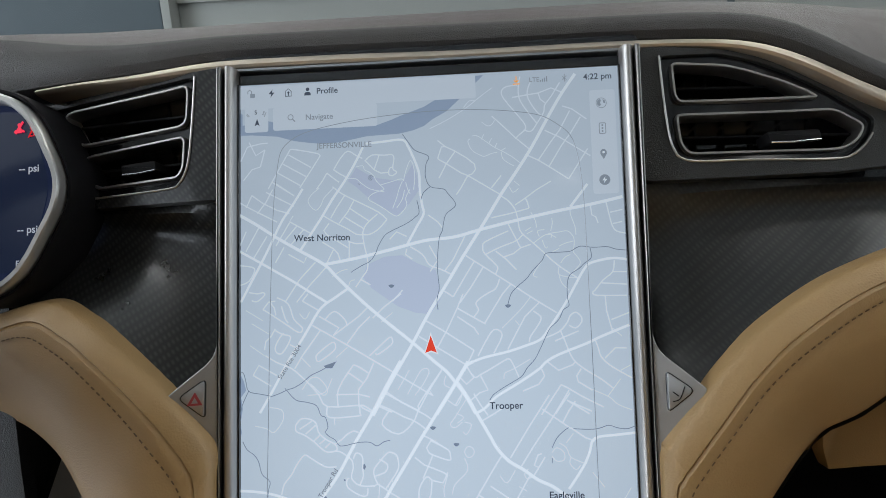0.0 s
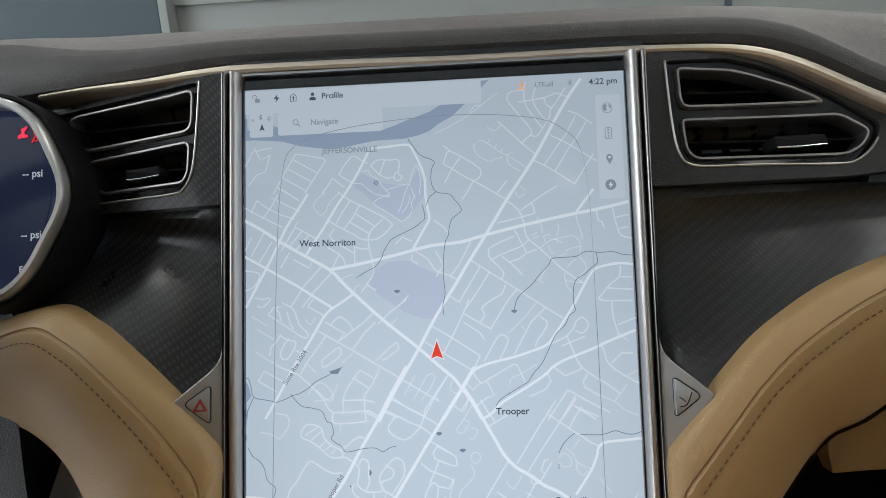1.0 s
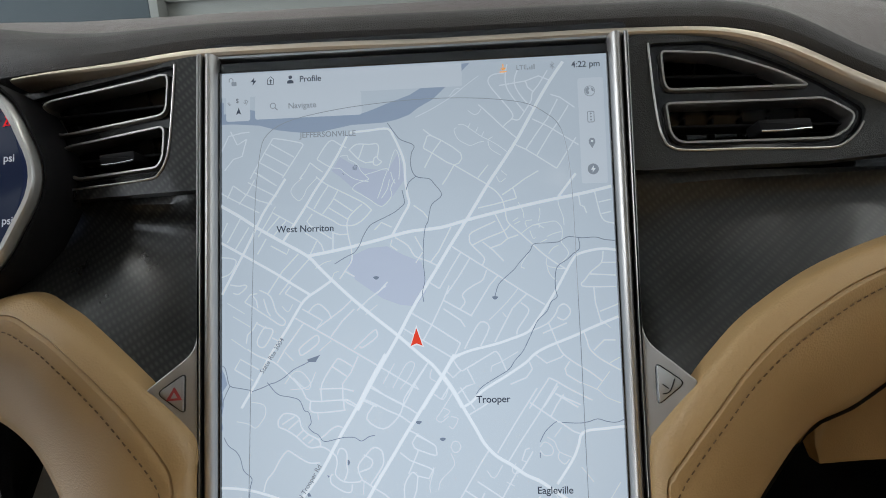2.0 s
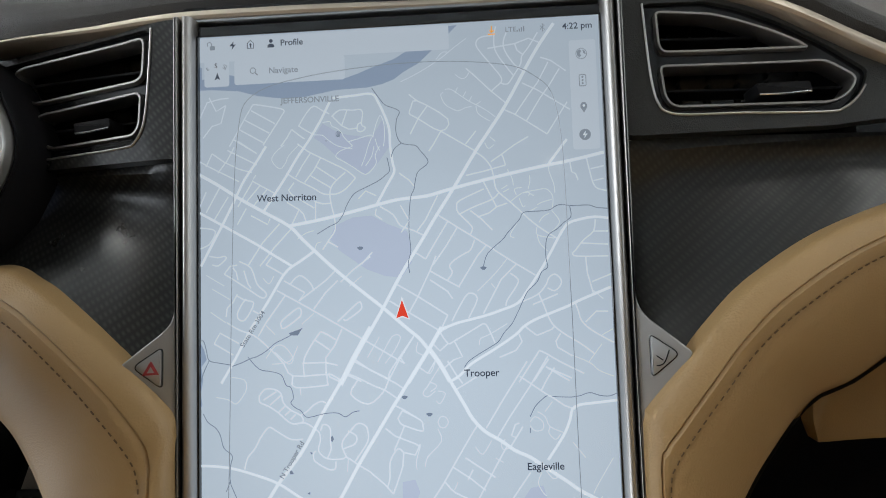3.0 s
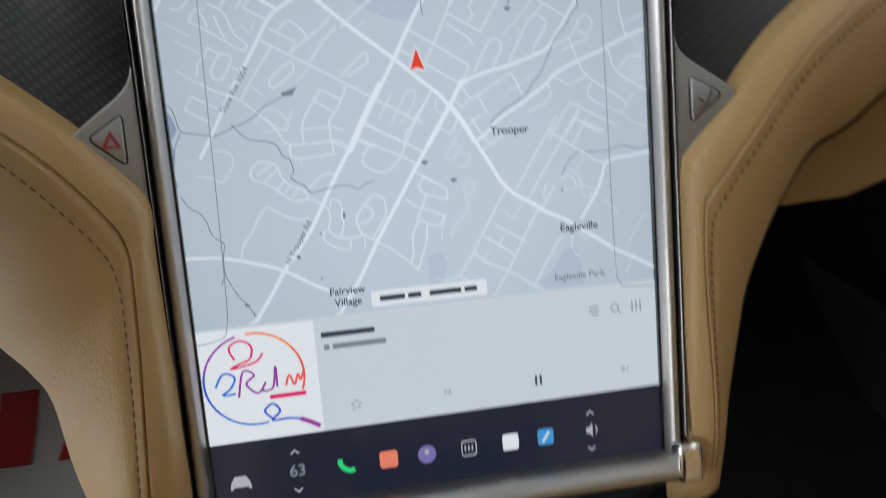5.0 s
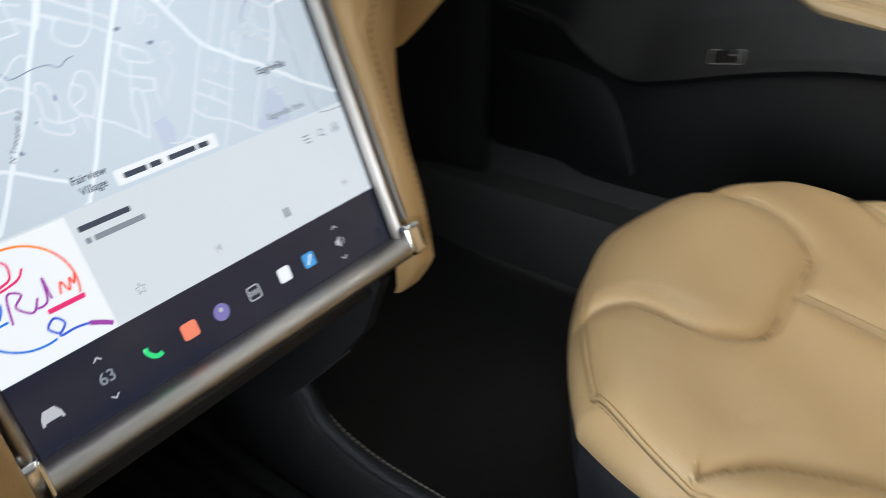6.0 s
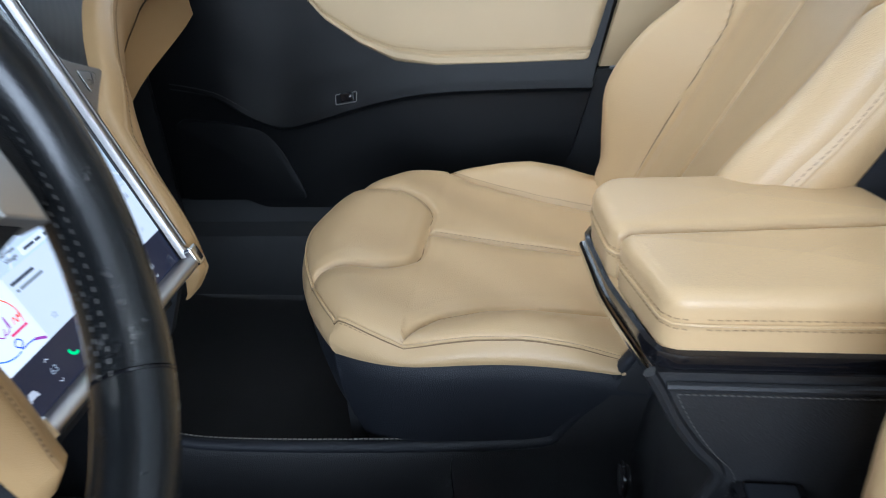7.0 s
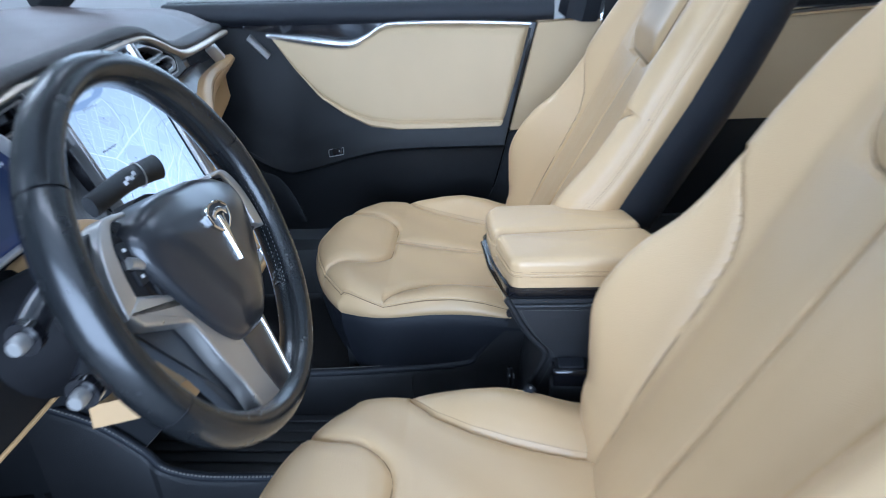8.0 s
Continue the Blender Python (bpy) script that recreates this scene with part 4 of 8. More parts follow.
lane([(-14.0, 303.1), (-12.5, 309.1), (-9.7, 315.4), (-7.8, 311.3), (-7.3, 304.5), (-8.1, 297.8)])
lane([(-14.7, 303.1), (-16.8, 298.2), (-18.3, 293.2), (-20.7, 287.2)])
lane([(-12.7, 302.4), (-11.5, 297.9), (-10.2, 295.5)])
street([(-59.9, 309.8), (-55.9, 306.5), (-52.5, 304.0)])
street([(-59.9, 309.8), (-62.7, 305.1), (-66.2, 300.5)])
street([(6.7, 326.5), (11.2, 322.6)])
street([(6.7, 316.0), (7.8, 319.0), (11.2, 322.6), (28.1, 311.4), (24.0, 304.8), (11.6, 312.4), (7.3, 315.0), (6.7, 316.0)])
street([(16.8, 319.3), (11.6, 312.4), (7.0, 303.9)])
street([(24.0, 304.8), (19.8, 297.7), (17.0, 293.8)])
street([(24.0, 304.8), (43.3, 292.4)])
street([(43.4, 304.0), (37.5, 296.9)])
main_road([(88.2, 362.3), (80.2, 351.2), (72.5, 338.8), (60.6, 318.3), (49.5, 302.1), (43.3, 293.4), (30.9, 274.0), (18.5, 255.4), (11.6, 244.4), (2.8, 231.0), (-2.7, 222.1), (-10.3, 208.6), (-17.8, 196.2), (-24.6, 185.1), (-34.4, 167.4)])
street([(80.2, 343.5), (85.6, 341.5), (93.8, 335.1)])
street([(69.5, 329.6), (77.8, 325.2), (85.7, 319.8), (95.1, 313.4)])
street([(59.5, 315.0), (65.2, 312.1), (71.2, 308.1), (82.2, 300.4)])
street([(84.3, 340.6), (78.0, 329.2), (72.8, 322.7), (65.2, 312.1)])
street([(90.3, 336.6), (84.4, 327.5), (79.2, 320.7), (71.2, 308.1)])
street([(82.2, 300.4), (93.7, 317.7)])
street([(51.3, 350.1), (66.5, 352.0), (74.1, 354.6), (79.9, 351.9)])
street([(54.5, 357.4), (47.9, 356.7), (45.1, 353.8), (46.6, 349.3), (53.8, 339.8), (57.9, 334.2), (58.4, 330.8), (55.0, 327.9), (52.3, 325.4)])
street([(56.3, 362.4), (55.2, 357.3), (55.2, 350.5), (57.3, 345.3), (62.0, 338.3), (65.1, 334.1)])
street([(62.1, 358.6), (60.3, 353.7), (60.8, 348.5), (64.8, 341.6), (68.5, 337.7), (71.7, 335.5)])
street([(79.2, 357.7), (73.9, 349.5), (70.1, 344.7), (69.3, 340.3), (65.1, 333.8), (62.3, 329.9), (60.0, 329.4), (57.4, 330.5)])
street([(66.5, 352.0), (67.6, 348.2), (70.5, 345.7)])
street([(39.0, 339.5), (43.8, 334.9), (52.4, 326.0), (60.6, 318.6)])
lane([(32.9, 336.4), (36.1, 333.9), (38.8, 334.4), (40.6, 337.0)])
lane([(26.0, 326.6), (24.6, 325.0), (26.8, 319.8), (31.6, 316.6), (34.2, 315.8), (38.2, 317.3), (41.5, 317.8)])
lane([(27.0, 328.2), (30.3, 328.1), (35.2, 324.5), (40.0, 320.9), (43.9, 318.7), (49.7, 315.1), (54.4, 311.2)])
lane([(43.9, 318.0), (44.7, 314.0), (47.9, 311.2), (51.1, 309.3)])
lane([(32.6, 325.9), (34.0, 328.9)])
lane([(37.1, 323.7), (38.5, 326.3)])
lane([(40.3, 320.9), (41.7, 323.5)])
lane([(43.9, 318.7), (46.6, 320.3)])
lane([(2.2, 333.8), (12.3, 338.4), (24.2, 345.3), (32.7, 351.7), (39.6, 356.5)])
lane([(22.6, 345.4), (26.0, 349.3), (29.3, 349.2)])
main_road([(-115.2, 287.5), (-103.4, 280.6), (-90.4, 272.0), (-76.5, 263.8), (-62.0, 255.3), (-54.7, 247.8), (-45.4, 238.6), (-35.6, 229.4), (-23.8, 219.3), (-10.3, 208.3), (1.9, 197.4), (8.8, 191.5), (13.8, 185.1), (19.4, 177.3), (24.6, 167.8)])
side_road([(-115.2, 265.8), (-100.8, 257.6), (-90.6, 251.6), (-80.4, 245.6), (-70.3, 239.0), (-60.9, 233.1)])
main_road([(-62.0, 255.3), (-43.1, 258.4), (-22.9, 262.7), (-9.5, 265.9), (0.4, 267.8), (15.3, 269.0), (30.2, 272.7), (53.2, 277.8), (76.0, 282.2), (95.4, 285.4), (112.2, 288.9)])
side_road([(-47.4, 241.3), (-55.5, 235.9), (-62.0, 231.8), (-66.0, 227.6), (-71.2, 219.2), (-75.6, 212.1), (-84.2, 199.2), (-93.1, 183.1), (-101.2, 169.7)])
side_road([(-74.7, 300.9), (-80.7, 291.6), (-87.6, 281.7), (-93.9, 269.1), (-99.4, 258.5), (-107.7, 243.4), (-112.5, 234.5)])
street([(-113.8, 294.3), (-107.5, 290.6), (-100.6, 286.9), (-90.3, 281.5)])
street([(-105.8, 298.1), (-98.9, 293.0), (-90.3, 288.6), (-82.8, 286.3)])
street([(-97.1, 299.7), (-80.0, 290.6)])
street([(-90.9, 304.6), (-80.6, 297.4)])
street([(-80.7, 284.8), (-82.8, 281.5), (-69.9, 274.0)])
street([(-105.8, 298.1), (-109.3, 290.7)])
street([(-93.0, 301.3), (-97.2, 293.6), (-102.4, 287.0)])
street([(-109.3, 276.4), (-113.8, 266.4)])
street([(-101.4, 278.8), (-109.4, 264.6)])
street([(-96.6, 273.2), (-104.9, 260.1)])
street([(-82.8, 280.9), (-91.1, 267.3)])
street([(-78.4, 278.7), (-87.0, 268.9)])
street([(-74.0, 276.8), (-82.6, 267.0)])
street([(-86.3, 266.2), (-91.5, 257.3)])
street([(-83.6, 262.0), (-74.2, 256.7), (-72.8, 260.0)])
street([(-113.9, 256.3), (-105.9, 255.1), (-104.2, 252.7), (-107.7, 246.7), (-112.9, 244.5)])
street([(-107.7, 240.1), (-102.6, 239.2), (-99.2, 239.8), (-98.1, 238.4), (-102.6, 234.6), (-106.0, 235.3)])
street([(-67.4, 256.8), (-77.0, 246.8), (-85.6, 234.1)])
street([(-60.7, 253.9), (-70.9, 243.3), (-78.8, 233.6)])
street([(-56.6, 301.5), (-50.6, 296.8), (-39.2, 290.7), (-29.2, 285.2), (-24.2, 280.7)])
street([(-24.2, 280.7), (-29.4, 275.2), (-34.4, 272.4), (-38.5, 272.2), (-42.8, 272.7), (-47.8, 275.9), (-56.2, 280.5), (-63.0, 284.8)])
street([(-49.2, 296.1), (-54.4, 288.6), (-57.9, 282.6)])
street([(-43.5, 293.2), (-47.7, 285.9), (-52.9, 279.4)])
street([(-46.6, 288.3), (-35.3, 280.4)])
street([(-49.4, 283.0), (-37.7, 275.5)])
street([(-29.8, 284.2), (-35.0, 279.8), (-37.7, 276.5), (-38.8, 272.2), (-37.9, 265.5), (-36.4, 258.8), (-36.2, 252.2), (-39.3, 247.3), (-43.4, 241.5)])
street([(-59.0, 279.6), (-62.1, 275.4), (-60.4, 273.0), (-47.7, 264.8)])
street([(-47.6, 268.5), (-42.9, 267.0), (-37.9, 267.2)])
street([(-46.9, 268.5), (-47.1, 258.2)])
street([(-63.2, 268.7), (-56.5, 264.5), (-53.8, 261.7), (-52.5, 257.7)])
street([(-56.5, 263.8), (-60.6, 255.9)])
lane([(-64.5, 301.1), (-69.6, 296.9), (-71.4, 292.6), (-67.0, 287.7), (-63.6, 290.9), (-61.8, 294.9), (-55.9, 300.8)])
lane([(-25.5, 298.5), (-32.3, 296.4), (-35.1, 293.2), (-30.7, 290.3), (-25.1, 286.7), (-22.5, 284.6), (-18.5, 282.5), (-15.1, 284.7), (-12.3, 288.9), (-12.9, 293.0), (-10.4, 297.9)])
lane([(-18.4, 287.2), (-14.9, 292.4), (-13.5, 298.0)])
lane([(-57.4, 247.9), (-52.6, 251.0), (-48.2, 252.2)])
street([(-40.6, 246.0), (-34.7, 242.6)])
lane([(-48.1, 240.3), (-46.7, 244.9), (-44.0, 245.8)])
street([(-21.9, 232.7), (-15.8, 239.0)])
street([(0.4, 264.5), (5.1, 255.8), (0.6, 249.4)])
street([(-10.9, 264.2), (-3.7, 259.4), (0.1, 253.3), (6.6, 250.5), (13.0, 247.3)])
street([(-12.9, 263.0), (-13.7, 259.7), (-9.8, 256.9)])
street([(0.2, 282.4), (5.7, 278.2), (8.2, 274.8)])
street([(-22.8, 269.0), (-18.7, 273.2), (-12.8, 270.3)])
street([(43.3, 291.7), (47.1, 288.9), (50.8, 283.8), (52.2, 277.8), (53.0, 272.2), (55.1, 268.9), (60.7, 263.8), (66.9, 257.7), (71.6, 253.0), (77.8, 247.9), (84.9, 243.2)])
street([(50.9, 286.4), (56.9, 290.2), (63.6, 294.9), (71.9, 299.5)])
street([(37.0, 279.4), (46.8, 281.3), (58.9, 284.2)])
street([(58.9, 284.2), (57.8, 288.5), (56.9, 290.2)])
street([(46.6, 275.4), (49.6, 269.1), (53.2, 261.4)])
street([(46.5, 271.5), (33.2, 265.7), (31.5, 262.5), (32.4, 258.8), (39.3, 251.4), (39.1, 248.2), (38.1, 246.6)])
street([(54.5, 268.9), (51.1, 265.7), (42.9, 262.7), (37.9, 260.6), (33.0, 258.2)])
street([(38.9, 259.9), (44.3, 255.5), (50.5, 248.8)])
street([(42.7, 256.2), (49.2, 258.3), (53.2, 261.4), (59.1, 263.2)])
street([(21.5, 257.9), (32.7, 250.3), (45.4, 241.8), (62.6, 230.0), (72.6, 223.6)])
street([(21.2, 269.1), (13.9, 255.5), (8.8, 249.1)])
street([(26.3, 254.5), (19.5, 243.9), (13.6, 234.3)])
street([(31.4, 251.0), (24.6, 240.5), (17.5, 230.9)])
street([(8.5, 237.7), (13.6, 234.3)])
street([(47.0, 240.8), (41.9, 235.1), (31.0, 218.3)])
street([(40.6, 243.9), (38.2, 238.4), (33.9, 236.0), (28.9, 232.9), (26.5, 230.0), (28.0, 226.4), (25.3, 222.6)])
side_road([(92.7, 297.0), (88.3, 291.5), (82.5, 284.2)])
lane([(82.5, 284.2), (82.3, 280.0), (84.6, 272.7), (85.0, 267.8)])
street([(102.8, 286.0), (104.6, 276.8), (105.9, 271.9), (108.0, 269.2), (113.0, 267.8)])
street([(104.7, 280.1), (111.8, 281.5)])
street([(106.0, 273.5), (111.4, 274.6)])
street([(93.8, 284.4), (94.5, 278.9), (96.6, 277.8), (97.8, 274.2)])
lane([(60.7, 263.8), (67.4, 268.4), (75.5, 269.8), (80.3, 270.2), (83.4, 266.9), (83.8, 263.0), (83.0, 258.1)])
lane([(64.1, 267.6), (63.3, 270.9), (67.2, 271.4)])
lane([(68.0, 268.4), (71.2, 268.6), (70.8, 266.7)])
lane([(65.7, 265.5), (67.4, 260.9), (68.7, 261.5)])
lane([(71.6, 278.1), (71.8, 274.8), (70.7, 270.6)])
lane([(59.8, 281.8), (62.2, 276.8), (62.7, 272.8)])
lane([(56.2, 271.1), (59.5, 273.0)])
lane([(57.1, 269.4), (60.4, 271.0)])
lane([(75.1, 261.6), (78.4, 263.1), (83.3, 264.3)])
lane([(70.2, 257.9), (75.1, 260.3)])
lane([(70.6, 268.6), (73.7, 266.6)])
lane([(83.0, 258.1), (86.6, 253.1), (85.8, 249.9), (80.8, 245.2)])
lane([(75.7, 251.9), (78.1, 255.0), (81.3, 256.6)])
lane([(74.6, 249.6), (74.5, 245.4), (80.8, 243.6), (84.9, 243.2)])
lane([(74.5, 245.4), (75.8, 240.6), (79.8, 236.3)])
lane([(65.2, 253.8), (60.0, 245.9), (62.2, 244.2)])
lane([(48.0, 297.2), (49.9, 293.8), (53.2, 296.0)])
lane([(50.8, 300.4), (53.9, 297.6)])
side_road([(23.9, 197.0), (31.0, 199.4), (44.0, 202.3), (53.7, 205.3), (62.8, 208.9), (68.4, 215.8), (73.5, 223.0), (78.6, 230.8), (85.5, 242.8), (88.9, 248.2), (92.2, 251.3), (100.3, 253.3), (106.6, 253.8), (112.9, 252.9)])
street([(105.9, 252.5), (104.7, 246.1), (99.1, 241.5), (94.7, 236.2), (93.1, 234.6), (95.5, 232.9), (111.9, 232.5)])
street([(104.7, 246.1), (112.5, 245.9)])
street([(98.1, 239.9), (112.2, 238.8)])
street([(99.9, 232.5), (100.4, 223.9), (103.1, 212.7)])
street([(102.7, 219.0), (113.0, 222.9)])
street([(-90.7, 236.6), (-83.9, 232.7), (-80.6, 223.7), (-75.6, 218.7), (-76.3, 216.1), (-79.0, 216.5), (-84.0, 219.9), (-94.1, 226.7), (-99.2, 229.8)])
street([(-88.0, 231.5), (-87.3, 228.9), (-85.7, 223.9), (-84.0, 221.5)])
street([(-99.2, 229.8), (-95.8, 234.1), (-91.7, 234.6)])
street([(-94.8, 234.0), (-92.4, 230.7), (-91.4, 226.3)])
lane([(-109.5, 229.5), (-99.2, 223.2)])
lane([(-106.1, 221.7), (-99.3, 217.6), (-95.9, 215.5)])
street([(-91.8, 217.4), (-87.4, 215.0), (-83.0, 213.9), (-83.4, 210.7), (-87.5, 204.2), (-90.9, 204.3), (-91.9, 207.6), (-89.1, 213.1), (-86.7, 215.7)])
street([(-91.8, 218.4), (-94.2, 214.2), (-97.6, 211.0), (-98.3, 206.1)])
street([(-83.1, 209.0), (-79.7, 207.3)])
street([(-105.2, 191.5), (-101.8, 197.3), (-91.0, 191.2)])
street([(-105.2, 191.5), (-94.4, 185.1)])
lane([(-107.1, 208.9), (-98.3, 202.8)])
street([(-97.7, 202.8), (-90.9, 198.7), (-82.5, 195.3), (-75.9, 189.9), (-70.9, 185.0), (-66.0, 179.4), (-61.1, 172.9), (-42.9, 173.3), (-40.6, 171.9), (-35.4, 169.3)])
lane([(-75.8, 200.7), (-70.8, 195.7)])
street([(-80.2, 194.9), (-75.7, 202.3), (-68.9, 211.3), (-64.8, 216.8)])
street([(-69.5, 219.8), (-50.6, 208.9), (-24.4, 193.2), (-2.5, 179.9), (0.7, 178.3)])
street([(-65.4, 225.0), (-53.8, 218.1), (-57.2, 213.6)])
street([(-61.7, 223.2), (-58.7, 226.5), (-55.3, 227.4), (-50.4, 223.0), (-48.7, 219.0)])
street([(-57.2, 213.6), (-48.7, 219.6), (-42.0, 224.4), (-36.9, 229.2)])
street([(-75.4, 234.2), (-65.4, 228.3)])
street([(-75.4, 234.2), (-72.0, 238.4)])
lane([(-77.2, 226.9), (-73.8, 223.6), (-71.1, 227.8)])
street([(-48.9, 208.9), (-42.1, 217.8), (-35.3, 224.2)])
street([(-33.7, 223.2), (-26.9, 229.5), (-16.9, 236.8)])
lane([(-28.8, 220.8), (-22.0, 226.1)])
lane([(-55.7, 200.9), (-48.9, 206.6)])
street([(-67.4, 200.5), (-66.7, 203.1), (-57.9, 209.7), (-55.9, 207.7), (-57.3, 204.5), (-65.7, 198.8), (-67.4, 200.5)])
street([(-35.8, 201.5), (-32.4, 204.6), (-24.0, 211.9), (-22.4, 210.2), (-23.1, 207.6), (-30.8, 202.3), (-32.4, 203.0)])
street([(-54.8, 172.8), (-54.6, 182.4), (-46.8, 194.6), (-44.1, 196.1), (-36.9, 191.8)])
street([(-33.5, 197.5), (-37.7, 188.6), (-42.7, 182.2), (-42.6, 172.6)])
street([(-48.5, 192.0), (-40.3, 186.4)])
street([(-56.0, 179.6), (-42.8, 179.7), (-36.2, 178.0)])
street([(-61.1, 172.9), (-61.8, 168.1)])
lane([(-75.9, 182.8), (-70.9, 189.2), (-65.8, 189.1), (-60.9, 182.6), (-63.6, 179.4), (-70.9, 186.0)])
lane([(-72.6, 179.5), (-62.6, 181.0), (-58.2, 189.0)])
street([(-28.0, 180.4), (-21.5, 176.8), (-8.6, 170.2)])
street([(-32.0, 173.1), (-23.3, 169.1)])
street([(5.9, 192.6), (-2.5, 179.9), (-8.6, 168.9)])
lane([(-14.2, 179.2), (-8.1, 189.6), (-5.8, 192.8), (-3.1, 193.7), (-1.5, 191.7), (-5.0, 184.8), (-10.0, 178.5)])
lane([(-19.7, 181.8), (-12.9, 192.9)])
street([(-2.4, 220.8), (8.8, 214.0), (24.7, 203.4)])
street([(-6.9, 212.1), (5.3, 204.4), (19.6, 195.5)])
street([(19.2, 235.8), (15.7, 227.7), (8.8, 214.0), (3.7, 205.4)])
street([(15.7, 227.7), (25.3, 222.0), (31.7, 218.3)])
main_road([(23.9, 197.0), (19.9, 194.5), (14.5, 186.0), (7.7, 175.6), (2.3, 167.5)])
side_road([(24.6, 167.8), (30.1, 170.9), (36.7, 177.1), (49.7, 184.7), (61.1, 192.1), (65.4, 196.1), (72.6, 200.1), (88.6, 206.1), (96.6, 209.7), (112.6, 215.9)])
street([(15.6, 222.9), (25.1, 216.2), (27.6, 212.3)])
street([(44.0, 203.6), (54.3, 221.9), (62.6, 229.7)])
street([(59.2, 225.0), (63.3, 221.6), (62.2, 217.8), (57.1, 210.6), (56.3, 207.4)])
street([(35.9, 201.5), (41.1, 211.9), (36.4, 214.9), (31.3, 208.0), (26.9, 200.1)])
street([(24.7, 203.4), (20.6, 195.5)])
lane([(41.2, 215.8), (51.2, 225.2), (57.9, 233.0)])
street([(19.6, 195.5), (24.2, 188.4), (28.1, 189.6), (40.6, 196.6), (43.8, 198.2), (46.0, 196.5), (49.8, 187.6)])
street([(16.2, 188.2), (19.9, 184.3), (24.2, 188.1)])
street([(28.1, 188.9), (32.0, 180.9), (27.2, 179.4), (22.2, 175.4)])
lane([(41.2, 187.1), (42.0, 190.3), (46.8, 192.4), (56.6, 197.9)])
lane([(50.9, 217.2), (48.8, 219.8)])
street([(74.1, 213.4), (76.6, 207.0), (78.9, 200.6), (81.8, 195.8), (87.9, 190.9), (95.5, 186.1), (102.4, 180.6)])
street([(63.4, 208.9), (73.1, 212.8), (78.1, 218.1), (79.8, 221.8), (83.1, 223.7), (86.1, 221.0), (86.0, 217.9), (82.7, 214.8), (79.0, 216.4)])
street([(70.7, 207.7), (84.2, 213.1)])
street([(66.1, 196.1), (72.2, 191.2), (80.2, 194.2), (81.8, 195.8)])
street([(62.7, 192.1), (64.2, 188.2), (60.8, 183.6), (51.8, 180.0)])
street([(84.8, 191.9), (82.1, 187.9), (82.9, 184.7), (90.5, 179.9)])
street([(93.4, 207.5), (94.8, 203.4), (96.1, 198.6), (100.6, 193.8), (108.1, 189.0), (112.7, 186.4)])
street([(98.3, 197.6), (104.2, 203.2), (110.4, 203.0)])
lane([(89.9, 180.5), (99.7, 176.0), (104.2, 171.9), (111.8, 168.7)])
lane([(99.1, 176.6), (106.4, 185.9)])
lane([(103.1, 214.3), (108.2, 209.7)])
lane([(106.7, 190.6), (112.4, 193.6)])
street([(61.7, 166.6), (71.7, 180.9), (74.3, 182.7), (84.1, 176.9), (96.3, 170.5)])
street([(77.9, 178.6), (69.6, 167.1)])
street([(76.2, 174.5), (88.4, 166.8)])
lane([(7.8, 176.6), (14.1, 172.4), (17.5, 179.6)])
lane([(8.1, 189.3), (7.0, 184.6), (10.5, 182.3)])
lane([(-1.8, 181.5), (0.4, 178.3)])
stream([(-14.0, 331.2), (-9.8, 324.9), (-6.5, 321.0), (1.1, 317.3), (-0.4, 312.6), (-0.9, 305.2), (1.9, 299.1), (9.5, 297.4), (12.1, 294.6), (16.5, 287.8), (10.8, 282.7), (9.0, 277.1), (8.2, 272.8), (6.4, 268.9), (5.2, 259.1), (4.9, 249.2), (5.6, 239.4), (4.1, 232.9), (4.6, 227.1)])
stream([(1.9, 299.1), (-2.2, 295.9), (-3.9, 291.6)])
stream([(-6.3, 291.4), (-5.1, 284.3), (-7.5, 281.4), (-12.6, 277.9), (-22.7, 273.3), (-26.1, 270.8), (-29.6, 265.2), (-31.3, 261.0), (-34.7, 256.4), (-39.8, 253.9), (-46.2, 250.2)])
stream([(112.8, 258.1), (106.9, 258.9), (102.2, 260.4), (94.2, 260.3), (87.9, 261.2), (84.7, 260.3), (81.4, 258.5), (75.0, 258.1), (67.6, 257.7), (65.2, 253.8), (59.1, 247.5), (56.1, 243.7), (50.1, 238.7), (46.8, 235.0), (44.9, 229.2)])
stream([(92.6, 260.1), (93.0, 254.5), (89.1, 251.4), (85.7, 248.3), (80.8, 245.2), (79.0, 240.5), (78.7, 232.4), (79.4, 227.6), (76.1, 225.1), (73.4, 219.8), (68.4, 215.1), (65.7, 210.4), (62.6, 204.1), (59.1, 197.8), (54.8, 193.2), (51.5, 188.5), (46.6, 185.4), (40.1, 181.7), (35.1, 178.3), (32.8, 175.2)])
stream([(-55.4, 198.6), (-64.1, 193.9), (-70.8, 190.8), (-75.9, 186.7), (-81.0, 183.9), (-84.3, 183.0), (-89.4, 180.8), (-95.1, 178.9)])
stream([(-95.4, 179.6), (-101.2, 180.7), (-107.9, 182.4), (-109.6, 188.3), (-111.3, 193.2), (-114.7, 192.6)])
stream([(-107.9, 182.4), (-111.3, 175.3), (-113.0, 168.9)])
map_dot(-22.4, 241.5)
map_dot(44.9, 228.2)
main_road([(-17.8, 198.4), (-27.3, 182.6), (-35.1, 168.3), (-45.0, 152.3), (-54.9, 134.7), (-63.5, 123.2), (-69.8, 115.4), (-76.5, 105.2), (-88.2, 89.0)])
main_road([(21.0, 197.2), (14.2, 186.1), (5.8, 173.6), (-2.1, 161.4), (-6.4, 155.1), (-15.8, 140.3), (-25.8, 124.6), (-34.2, 109.9), (-39.3, 102.4), (-48.8, 88.5)])
